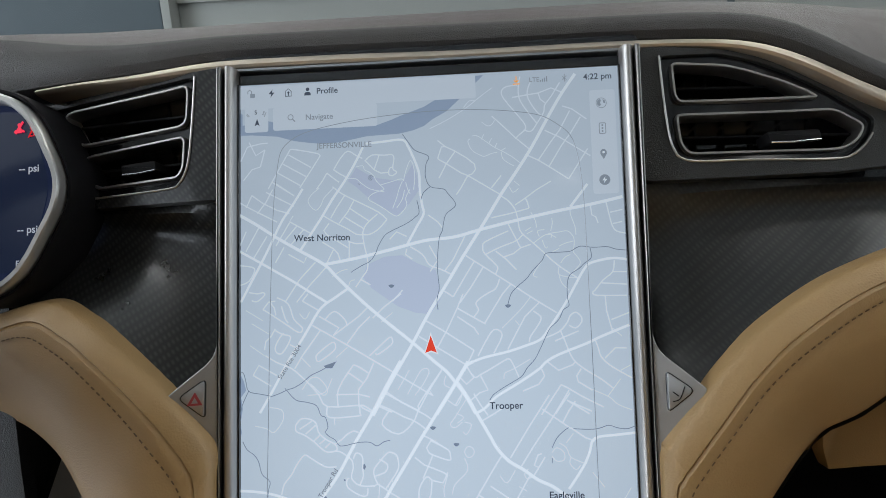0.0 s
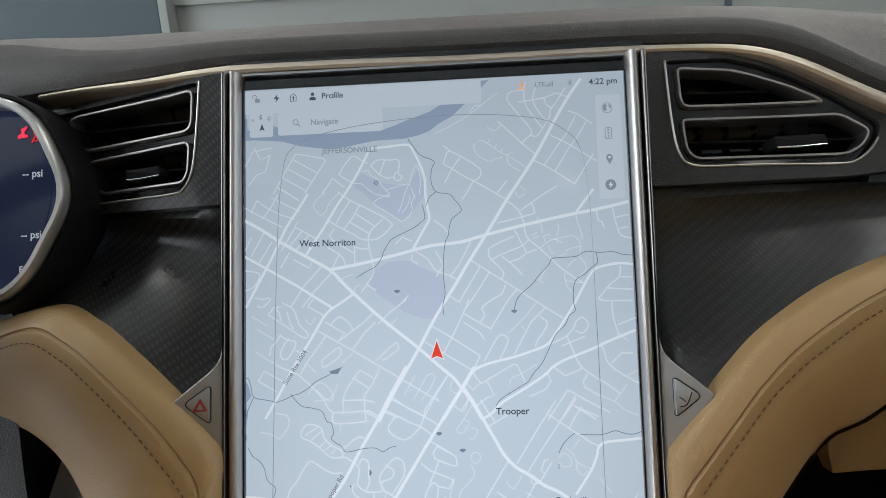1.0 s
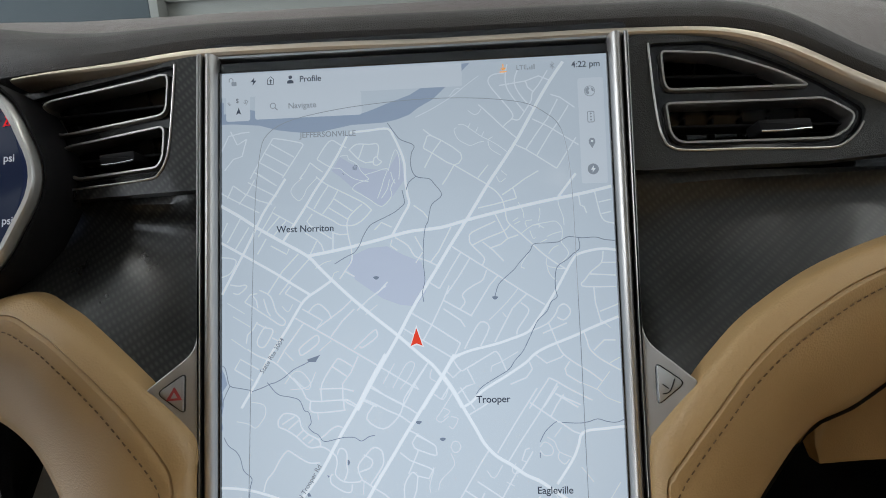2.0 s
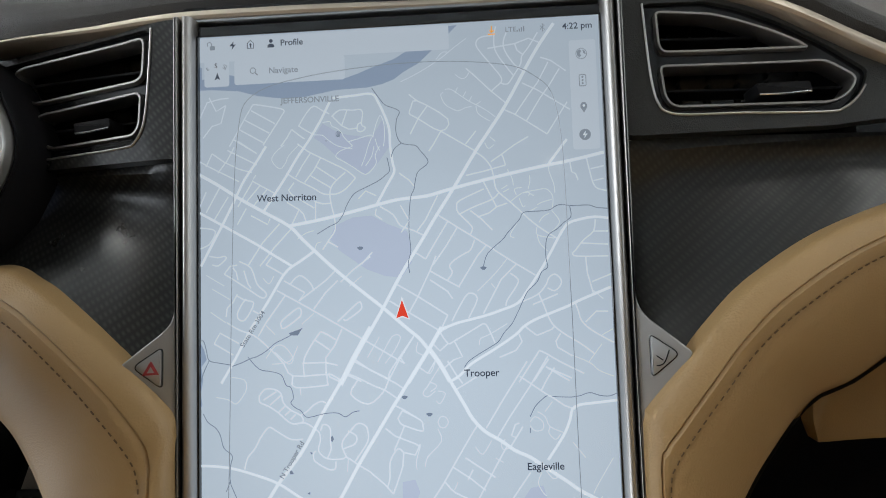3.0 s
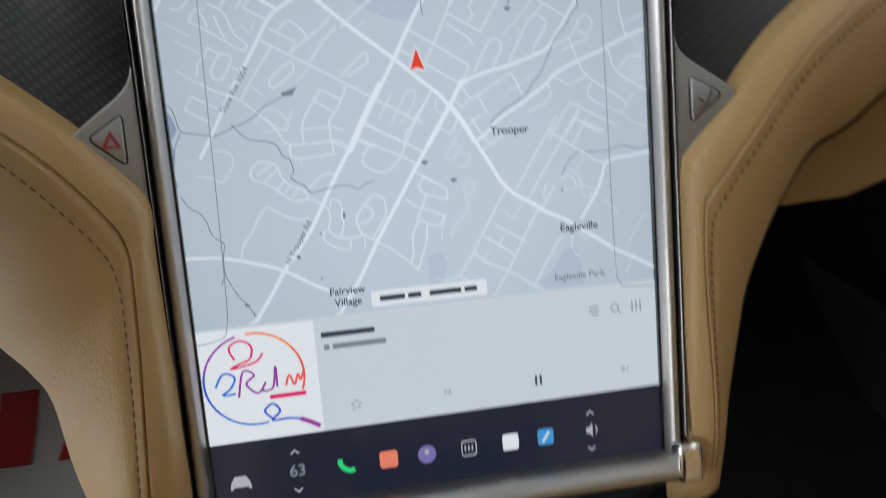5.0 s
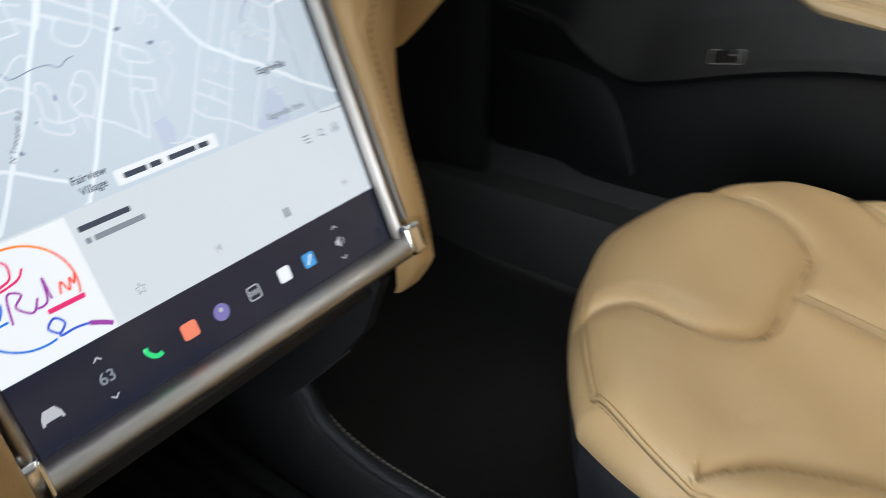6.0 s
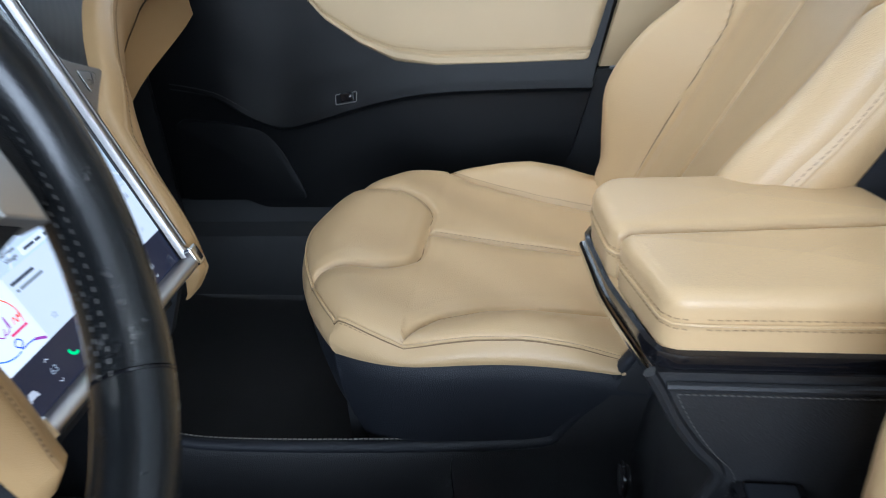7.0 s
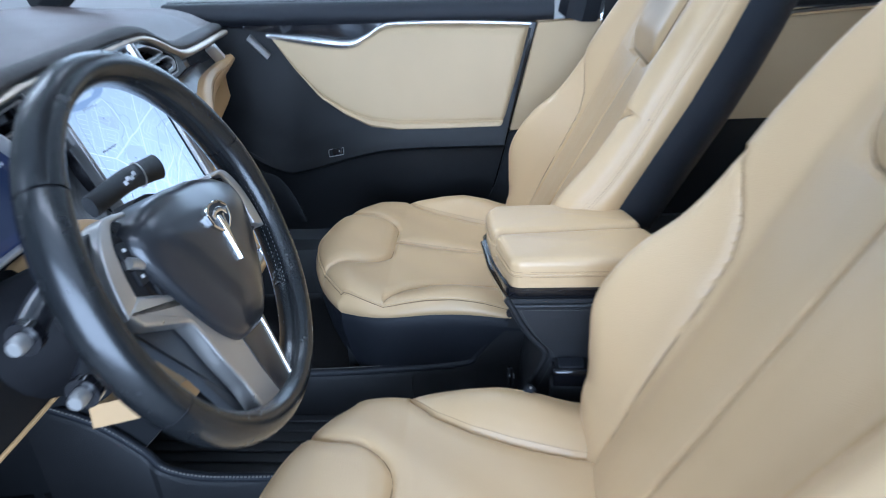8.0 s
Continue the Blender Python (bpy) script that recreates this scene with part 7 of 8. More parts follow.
# side walls sweep forward and down like a bracket
SIDE = [(-0.420, 0.426), (-0.428, 0.411), (-0.441, 0.384), (-0.458, 0.358), (-0.472, 0.342), (-0.476, 0.328), (-0.467, 0.305), (-0.450, 0.268), (-0.437, 0.200), (-0.430, 0.06), (-0.66, 0.06), (-0.66, 0.426)]
for x0, x1, lab in ((-0.046, -0.036, "black leather console side with a stitched edge"), (0.142, 0.152, "black leather console side")):
    bm = bmesh.new()
    oo = [tuple(p) for p in curve([(y, z) for y, z in SIDE[:10]], 5)] + SIDE[10:]
    a = [bm.verts.new((x0, y, z)) for y, z in oo]
    b = [bm.verts.new((x1, y, z)) for y, z in oo]
    bm.faces.new(a)
    bm.faces.new(b[::-1])
    for k in range(len(oo)):
        bm.faces.new((a[k], b[k], b[(k + 1) % len(oo)], a[(k + 1) % len(oo)]))
    side = part("console_side", bm, BLACK_LEATHER, arm, lab)
    xs = x0 - 0.0015 if x0 < 0 else x1 + 0.0015
    part("edge_roll", tube([(x0 if x0 < 0 else x1, y, z) for y, z in curve(SIDE[:9], 6)], 0.005, 8), BLACK_LEATHER, arm)
    stitches([(xs, y - 0.012, z - 0.004) for y, z in curve(SIDE[1:8], 6)], 0.003, 0.002, 0.0005, DIM_THREAD, arm)
    part("edge_roll", tube([(xs, y, 0.4155) for y in np.linspace(-0.432, -0.65, 12)], 0.0035, 8), BLACK_LEATHER, arm)
    stitches([(xs, y, 0.408) for y in np.linspace(-0.44, -0.65, 20)], 0.003, 0.002, 0.0005, DIM_THREAD, arm)
part("console_front", thick(sheet([[(x, y - 0.010 + 0.04 * (x / 0.14) ** 2 * 0 - (0.02 if x < 0 else -0.022 * min(1, x / 0.12)) * 0 + 0.022 * max(0, min(1, (x + 0.04) / 0.16)) * max(0, (z - 0.30) / 0.12), z) for y, z in curve(SIDE[:10], 3)] for x in np.linspace(-0.040, 0.138, 9)]), 0.004), BLACK_PLASTIC, arm, "black leather front of the console box")
part("front_trim", tube(curve([(0.128, -0.383, 0.428), (0.09, -0.389, 0.426), (0.05, -0.396, 0.423), (0.0, -0.411, 0.421), (-0.040, -0.424, 0.420)], 6), 0.0065, 10, False, 0.6), BRIGHT, arm, "bright chrome strip under the lid front")
part("socket_ring", tube([(0.058 + 0.015 * math.cos(a), -0.424, 0.212 + 0.015 * math.sin(a)) for a in np.linspace(0, 6.28, 21)[:-1]], 0.0025, 6, True), GLOSS_BLACK, arm)
part("socket_cap", slab([(0.058 + 0.014 * math.cos(a), 0.212 + 0.014 * math.sin(a)) for a in np.linspace(0, 6.28, 21)[:-1]], -0.430, -0.42, 0.002), BLACK_PLASTIC, arm, "black power socket cap")
part("socket_mark", box(0.055, 0.061, -0.4315, -0.430, 0.209, 0.216, 0.0005, 1), WHITE, arm, "white power mark")

buckle = thing("seat_belt_buckle", "black plastic seat belt buckle beside the driver seat", "belt buckle", pose(-0.062, -0.512, 0.0, 0, 0, 0))
part("sleeve", box(-0.016, 0.016, -0.030, 0.030, 0.12, 0.298, 0.006, 3), BLACK_PLASTIC, buckle)
part("head", box(-0.019, 0.019, -0.026, 0.027, 0.296, 0.326, 0.006, 3), GLOSS_BLACK, buckle)
part("release_button", box(-0.012, 0.012, -0.018, 0.018, 0.3255, 0.3285, 0.001, 1), NAVY_PLASTIC, buckle)

# ---- passenger door ----
door = thing("passenger_door", "closed black and beige passenger door with a chrome handle trim", "car door")
LEDGE = [(0.40, 0.430), (0.30, 0.418), (0.213, 0.402), (0.150, 0.368), (0.095, 0.352), (0.04, 0.362), (-0.025, 0.380), (-0.10, 0.397), (-0.169, 0.406), (-0.30, 0.409), (-0.47, 0.408)]


LEDGE = curve(LEDGE, 6)


def ledge_z(y):
    return float(np.interp(-y, [-p[0] for p in LEDGE], [p[1] for p in LEDGE]))


def gap_y(z):
    """The rear edge of the door at a height."""
    return -0.494 + (0.666 - z) * 0.262 + 0.04 * max(0, (0.30 - z) / 0.1) ** 2


def door_face(y, z):
    """How far out the door's inner face stands: a stitched crease, an arm ledge above it, a hollow below."""
    lz = ledge_z(y)
    if z <= lz:
        s = (lz - z) / 0.20
        x = 0.690 + 0.004 * (1 - math.exp(-(lz - z) / 0.004)) + 0.024 * min(1, s) ** 0.8
    elif z < lz + 0.060:
        k = (z - lz) / 0.060
        x = 0.690 + 0.030 * k ** 0.9
    else:
        x = 0.720 + 0.054 * min(1, (z - lz - 0.060) / 0.22)
    fade = max(0, min(1, (y - 0.02) / 0.38))
    fade = fade * fade * (3 - 2 * fade)
    return x * (1 - fade) + (0.728 + 0.03 * max(0, (z - 0.45) / 0.25)) * fade


OFF = (0.004, 0.010, 0.018, 0.028, 0.040, 0.052, 0.060, 0.075)
rows = []
for k in range(81):
    t = k / 80
    yc = 0.46 + (gap_y(0.39) - 0.46) * t
    lz = ledge_z(yc)
    zs = [0.185 + (lz - 0.006 - 0.185) * (1 - (1 - j / 14) ** 1.4) for j in range(15)] + [lz - 0.003, lz - 0.001, lz, lz + 0.001] + [lz + o for o in OFF] + list(np.linspace(lz + 0.095, 0.72, 14))
    row = []
    for z in zs:
        y = 0.46 + (gap_y(z) - 0.46) * t
        row.append((0.012 + door_face(y, z + ledge_z(y) - lz), y, z + (ledge_z(y) - lz) * max(0, 1 - abs(z - lz) / 0.12)))
    rows.append(row)
part("door_panel", thick(sheet(rows), 0.012), DOOR_BLACK, door, "black soft door panel with an arm ledge")
crease = [(y, ledge_z(y)) for y in np.linspace(0.30, gap_y(0.39) + 0.004, 90)]
for dz in (-0.0045, 0.0045):
    stitches([(door_face(y, z + dz) - 0.0008, y, z + dz) for y, z in crease], 0.0035, 0.002, 0.0006, DIM_THREAD, door)
# beige upper panel, padded
UPPER = [(0.107, 0.664), (0.03, 0.648), (-0.068, 0.638), (-0.115, 0.655), (-0.150, 0.674), (-0.19, 0.680), (-0.35, 0.675), (-0.486, 0.667), (-0.426, 0.436), (-0.30, 0.434), (-0.175, 0.435), (-0.107, 0.448), (-0.05, 0.478), (0.006, 0.520), (0.06, 0.590)]
LOW_EDGE, TOP_EDGE = UPPER[7:][::-1], UPPER[:8]


def upper_point(u, v):
    """A point of the padded panel: u from the front tip to the rear edge, v from the lower edge up."""
    y0, y1 = 0.107 - 0.533 * u, 0.107 - 0.593 * u
    z0 = float(np.interp(-y0, [-p[0] for p in [UPPER[0]] + LOW_EDGE], [p[1] for p in [UPPER[0]] + LOW_EDGE]))
    z1 = float(np.interp(-y1, [-p[0] for p in TOP_EDGE], [p[1] for p in TOP_EDGE]))
    return y0 + (y1 - y0) * v, z0 + (z1 - z0) * v


def padding(v):
    """How far the panel stands out: a rolled lower lip, a sewn groove, then a flat field."""
    return float(np.interp(v, (0, 0.02, 0.05, 0.085, 0.10, 0.12, 0.16, 0.9, 0.97, 1.0), (-0.012, 0.004, 0.011, 0.0105, 0.0065, 0.0085, 0.0095, 0.008, 0.004, -0.006)))


rows = []
for u in 1 - (1 - np.linspace(0.0, 1, 61)) ** 1.2:
    rim = min(1, (1 - u) / 0.02) if u > 0.98 else 1
    row = []
    for v in (0, 0.02, 0.035, 0.05, 0.07, 0.085, 0.10, 0.12, 0.16, 0.28, 0.42, 0.56, 0.70, 0.82, 0.9, 0.97, 1.0):
        y, z = upper_point(u, v)
        row.append((0.716 + 0.030 * ((z - 0.44) / 0.24) - padding(v) * rim + 0.012 * (1 - rim), y, z))
    rows.append(row)
part("upper_panel", sheet(rows), TAN_CLOTH, door, "beige padded upper door panel with a rolled lower edge")
seam = []
for u in np.linspace(0.12, 0.985, 80):
    y, z = upper_point(u, 0.125)
    seam.append((0.716 + 0.030 * ((z - 0.44) / 0.24) - 0.0095, y, z))
stitches(seam, 0.004, 0.002, 0.0005, TAN_THREAD, door)
CH = [(0.118, 0.668), (0.107, 0.667), (0.03, 0.655), (-0.068, 0.642), (-0.115, 0.658), (-0.150, 0.678), (-0.19, 0.684), (-0.35, 0.680), (-0.488, 0.671)]
part("chrome_trim", tube([(0.736, y, z) for y, z in curve(CH, 6)], 0.0085, 10, False, 1.0, None, lambda t: 0.55 + 0.9 * math.exp(-((t - 0.32) / 0.16) ** 2)), GRIP, door, "chrome grip trim")
part("upper_strip", thick(sheet([[(0.752, y, z + dz), (0.755, y, 0.700)] for (y, z), dz in ((p, 0.004) for p in curve([(0.30, 0.690), (0.2, 0.682)] + CH[1:], 5))]), 0.004), GLOSS_BLACK, door, "gloss black strip over the trim")
part("belt_line", tube([(0.765, y, 0.716 - 0.02 * t) for t, y in ((k / 12, 0.36 - 0.90 * k / 12) for k in range(13))], 0.028, 10), NAVY_PLASTIC, door, "dark padded window ledge")
part("belt_chrome", tube([(0.790, 0.36 - 0.9 * k / 12, 0.742 - 0.02 * k / 12) for k in range(13)], 0.004, 6), BRIGHT, door)
slope = pose(door_face(-0.0205, 0.3965) - 0.0015, -0.0205, 0.3965, 0, 0, -90) @ pose(0, 0, 0, -27, -8, 0)
swo = resample(rounded([(-0.019, -0.0100), (0.019, -0.0100), (0.021, 0.0080), (-0.018, 0.0080)], 0.003), 40)
bz = part("switch_bezel", ring(swo, inset(swo, 0.0013), -0.0022, 0.006, 0.0006), CHROME, door, "chrome window switch bezel")
bz.matrix_basis = slope
part("switch_well", slab(inset(swo, 0.0012), -0.0005, 0.004), VENT_BLACK, bz)
rocker = part("window_switch", slab(rounded([(-0.008, -0.008), (0.016, -0.008), (0.016, 0.008), (-0.008, 0.008)], 0.003), -0.0055, 0.001, 0.002), GLOSS_BLACK, bz, "black window rocker switch")
part("switch_mark", box(0.008, 0.011, -0.0059, -0.0054, -0.0012, 0.0012, 0), THREAD, bz)
LP = rounded([(0.30, 0.36), (0.19, 0.352), (0.123, 0.335), (0.085, 0.24), (0.076, 0.205), (0.32, 0.205)], 0.02)
bm = slab(LP, 0.0, 0.02, 0.004)
for v in bm.verts:
    v.co = (0.705 + v.co.y, v.co.x, v.co.z)
part("door_pocket", bm, DOOR_BLACK, door, "black speaker cover in the lower door")
gl = part("window_pane", thick(sheet([[(0.790 - 0.14 * k, 0.40 - 0.10 * k - 0.92 * t, 0.735 + 0.37 * k) for t in np.linspace(0, 1, 6)] for k in np.linspace(0, 1, 5)]), 0.004), CLEAR, door)
gl.visible_shadow = False
part("grab_bracket", tube([(0.705, 0.150, 0.672), (0.712, 0.125, 0.640), (0.714, 0.112, 0.625)], 0.014, 8, False, 0.4), SILVER, door, "silver speaker bracket")

# ---- middle pillar and rear door ----
rows = [[(0.772, gap_y(z) + 0.03 - 0.06 * t, z) for z in np.linspace(0.15, 0.70, 12)] for t in np.linspace(0, 1, 4)]
part("door_seal", thick(sheet(rows), 0.006), GLOSS_BLACK, door, "black rubber door seal")
pillar = thing("door_pillar", "beige and black trimmed door pillar behind the passenger door", "door pillar")
rows = [[(0.752 + 0.008 * math.sin(t * 3), gap_y(z) - 0.008 - 0.17 * t, z) for z in np.linspace(0.425, 0.672, 10)] for t in np.linspace(0, 1, 8)]
part("upper_cover", thick(sheet(rows), 0.012), TAN_CLOTH, pillar, "beige pillar cover")
rows = [[(0.752, gap_y(z) - 0.008 - 0.17 * t, z) for z in np.linspace(0.10, 0.420, 12)] for t in np.linspace(0, 1, 6)]
part("lower_cover", thick(sheet(rows), 0.012), BLACK_PLASTIC, pillar, "black pillar foot")
part("pillar_chrome", tube([(0.750, -0.50 - 0.17 * k / 6, 0.676) for k in range(7)], 0.004, 6), BRIGHT, pillar)
part("pillar_post", tube([(0.78, -0.60, 0.68), (0.74, -0.64, 0.9), (0.62, -0.66, 1.15)], 0.05, 8), NAVY_PLASTIC, pillar)
belt = thing("seat_belt", "black seat belt webbing hanging on the door pillar", "seat belt")
part("webbing", thick(sheet([[(0.735 - 0.07 * k, -0.628 - 0.03 * k, 0.40 + 0.62 * k), (0.735 - 0.07 * k, -0.672 - 0.03 * k, 0.40 + 0.62 * k)] for k in np.linspace(0, 1, 8)]), 0.002), BLACK_LEATHER, belt)
part("tongue", box(0.722, 0.730, -0.665, -0.640, 0.66, 0.69, 0.002), BRIGHT, belt, "steel belt tongue")
rear_door = thing("rear_door", "closed black and beige rear door", "car door")
rows = [[(0.745, -0.69 - 0.75 * t, z) for z in np.linspace(0.18, 0.44, 8)] for t in np.linspace(0, 1, 8)]
part("lower_panel", thick(sheet(rows), 0.012), DOOR_BLACK, rear_door)
rows = [[(0.738 + 0.01 * k, -0.69 - 0.75 * t, 0.44 + 0.24 * k) for k in np.linspace(0, 1, 8)] for t in np.linspace(0, 1, 8)]
part("upper_panel", thick(sheet(rows), 0.012), TAN_CLOTH, rear_door, "beige upper door panel")
part("chrome_trim", tube(curve([(0.735, -0.70, 0.690), (0.735, -0.80, 0.680), (0.735, -0.88, 0.650), (0.735, -0.96, 0.665), (0.735, -1.4, 0.690)], 6), 0.008, 8), BRIGHT, rear_door, "chrome grip trim")
part("belt_line", tube([(0.765, -0.69 - 0.75 * k, 0.705) for k in np.linspace(0, 1, 6)], 0.028, 10), NAVY_PLASTIC, rear_door)

# ---- rear bench ----
bench = thing("rear_seat", "beige leather rear bench seat", "car seat")
part("cushion", box(-0.70, 0.70, -1.62, -0.98, 0.16, 0.365, 0.05, 5), TAN, bench)
part("base", box(-0.66, 0.66, -1.60, -1.03, 0.0, 0.17, 0.01), BLACK_PLASTIC, bench)
rows = [[(x, -1.50 - 0.22 * k - 0.03 * math.sin(3 * k), 0.36 + 0.55 * k + 0.02 * math.cos(x * 5)) for x in np.linspace(-0.62, 0.62, 20)] for k in np.linspace(0, 1, 12)]
part("backrest", thick(sheet(rows), 0.10), TAN, bench)


# ---- steering wheel and column ----
COLUMN_POSE = Matrix.Translation((-0.3473, -0.1272, 0.6705)) @ Matrix.Rotation(0.0489, 4, "Z") @ Matrix.Rotation(-0.3864, 4, "X") @ Matrix.Scale(1.0257, 4)
wheel = thing("steering_wheel", "worn black leather steering wheel with silver spokes", "steering wheel", COLUMN_POSE @ Matrix.Rotation(radians(12), 4, "Y"))
RIM = 0.1712


def rim_point(a, out=0.0):
    return Vector(((RIM + out) * math.cos(a), 0, (RIM + out) * math.sin(a)))


def rim_piece(a0, a1, r, material, label, lumps=0.0):
    bm = bmesh.new()
    n = max(6, int(abs(a1 - a0) / 0.05))
    rows = []
    for k in range(n + 1):
        a = a0 + (a1 - a0) * k / n
        c = rim_point(a)
        d = c.normalized()
        grip = 1 + lumps * math.exp(-((math.sin(a) - 0.35) / 0.25) ** 2)
        rows.append([c + d * math.cos(q) * r * grip + Vector((0, 1, 0)) * math.sin(q) * r * 1.28 * grip for q in (2 * math.pi * i / 20 for i in range(20))])
    sheet(rows, bm, True)
    return part("rim", bm, material, wheel, label)


cuts = [radians(v) for v in (27, 151, 213, 327, 387)]
for (a0, a1), lab in zip(zip(cuts, cuts[1:]), ("smooth black leather rim top", "worn grip section", "smooth black leather rim bottom", "worn grip section")):
    rim_piece(a0 + 0.006, a1 - 0.006, 0.0150, SCUFFED if a0 > 5.5 else WORN_LEATHER, lab, 0.06)
for a in cuts[:4]:
    c = rim_point(a)
    d = c.normalized()
    part("rim_seam", tube([c + d * math.cos(q) * 0.0143 + Vector((0, 1, 0)) * math.sin(q) * 0.0183 for q in (2 * math.pi * i / 20 for i in range(20))], 0.0012, 6, True), GLOSS_BLACK, wheel)
# inner stitching along the grip
for a0, a1 in ((2.64, 3.72), (-0.58, 0.47)):
    for s in (-1, 1):
        stitches([tuple(rim_point(a0 + (a1 - a0) * k / 40, -0.0149) + Vector((0, s * 0.003, 0))) for k in range(41)], 0.0022, 0.0030, 0.0004, DIM_THREAD, wheel)


def dome(outline, y_edge, y_top, y_back, material, name, label, power=2.2):
    """A bulged cover over an outline."""
    pts = resample(outline, 80)
    cx, cz = sum(p[0] for p in pts) / 80, sum(p[1] for p in pts) / 80
    rows = [[(x, y_back, z) for x, z in pts], [(x, y_edge + 0.002, z) for x, z in pts]]
    for s in (0.97, 0.92, 0.84, 0.72, 0.58, 0.42, 0.24, 0.08, 0.004):
        k = (1 - s ** power) ** 0.6
        rows.append([(cx + (x - cx) * s, y_edge + (y_top - y_edge) * k, cz + (z - cz) * s) for x, z in pts])
    return part(name, sheet(rows, None, True), material, wheel, label)


COVER = rounded([(-0.100, 0.037), (-0.068, 0.050), (-0.034, 0.056), (0.034, 0.056), (0.068, 0.050), (0.100, 0.037), (0.103, 0.018), (0.092, -0.010), (0.070, -0.046), (0.048, -0.076), (0.024, -0.095), (-0.024, -0.095), (-0.048, -0.076), (-0.070, -0.046), (-0.092, -0.010), (-0.103, 0.018)], 0.014)
dome(COVER, -0.008, -0.034, 0.02, SMOOTH_BLACK, "airbag_cover", "smooth black airbag cover", 3.0)
for sx in (-1, 1):
    # dark spoke body with buttons, framed by a bright silver bow
    body = rounded([(sx * 0.158, 0.028), (sx * 0.118, 0.050), (sx * 0.080, 0.049), (sx * 0.050, -0.020), (sx * 0.056, -0.044), (sx * 0.120, -0.024), (sx * 0.160, -0.010)], 0.008)
    sp = part("side_spoke", slab(body, 0.001, 0.014, 0.003, seg=3), BLACK_PLASTIC, wheel, "black side spoke")
    bow_out = [(sx * 0.082, 0.053), (sx * 0.104, 0.054), (sx * 0.118, 0.050), (sx * 0.1288, 0.038), (sx * 0.1365, 0.021), (sx * 0.1414, 0.0), (sx * 0.1425, -0.020)]
    bow_in = [(sx * 0.082, 0.049), (sx * 0.100, 0.0488), (sx * 0.109, 0.043), (sx * 0.1165, 0.029), (sx * 0.1205, 0.012), (sx * 0.1216, -0.004), (sx * 0.1216, -0.012)]
    oo = [tuple(p) for p in curve(bow_out, 5)] + [tuple(p) for p in curve(bow_in, 5)[::-1]]
    part("spoke_bow", slab(oo, -0.007, 0.010, 0.002, seg=3), SILVER, sp, "bright satin silver spoke bow")
    padp = rounded([(sx * 0.106, 0.048), (sx * 0.092, 0.024), (sx * 0.062, -0.022), (sx * 0.072, -0.030), (sx * 0.119, -0.010), (sx * 0.117, 0.020)], 0.004)
    part("button_panel", slab(padp, -0.0045, 0.002, 0.002), GLOSS_BLACK, sp, "gloss black button panel")
    for bx, bz2 in ((0.107, 0.026), (0.102, 0.002), (0.086, -0.014)):
        part("button", slab(rounded([(sx * (bx - 0.007), bz2 + 0.006), (sx * (bx + 0.007), bz2 + 0.007), (sx * (bx + 0.006), bz2 - 0.007), (sx * (bx - 0.006), bz2 - 0.006)], 0.003), -0.0068, -0.004, 0.0012), BLACK_PLASTIC, sp)
        part("button_mark", box(min(sx * (bx - 0.002), sx * (bx + 0.002)), max(sx * (bx - 0.002), sx * (bx + 0.002)), -0.0072, -0.0066, bz2 - 0.0014, bz2 + 0.0014, 0), WHITE, sp)
    part("scroll_roller", tube([(sx * 0.096, -0.0065, 0.010), (sx * 0.110, -0.0065, 0.016)], 0.005, 14), SILVER, sp, "ribbed silver scroll roller")
LOWSP = rounded([(-0.1425, -0.017), (-0.130, -0.031), (-0.1216, -0.0345), (-0.100, -0.0420), (-0.0755, -0.0505), (-0.0690, -0.066), (-0.0598, -0.0959), (-0.0480, -0.125), (-0.040, -0.162), (0.040, -0.162), (0.040, -0.125), (0.044, -0.0855), (0.042, -0.060), (0.040, -0.045), (0.0, -0.050), (-0.050, -0.034), (-0.085, -0.020), (-0.122, -0.008)], 0.004)
lsp = part("lower_spoke", slab(LOWSP, -0.0075, 0.010, 0.004, seg=3), SILVER, wheel, "satin silver lower spoke")
part("spoke_inlay", slab(rounded([(-0.020, -0.080), (0.028, -0.080), (0.027, -0.158), (-0.002, -0.160), (-0.012, -0.126)], 0.005), -0.0085, 0.0, 0.001), SMOOTH_BLACK, lsp, "dark inlay of the lower spoke")
part("spoke_back", slab(rounded([(-0.128, -0.030), (-0.085, -0.040), (-0.051, -0.056), (-0.034, -0.105), (-0.024, -0.158), (-0.050, -0.150), (-0.078, -0.092)], 0.008), 0.012, 0.022, 0.003), SLATE, lsp, "dark grey plastic behind the spoke")
part("spoke_trim", tube(curve([(0.030, -0.0085, -0.078), (0.033, -0.0085, -0.110), (0.033, -0.008, -0.160)], 6), 0.0022, 8), CHROME, lsp, "bright edge of the lower spoke")
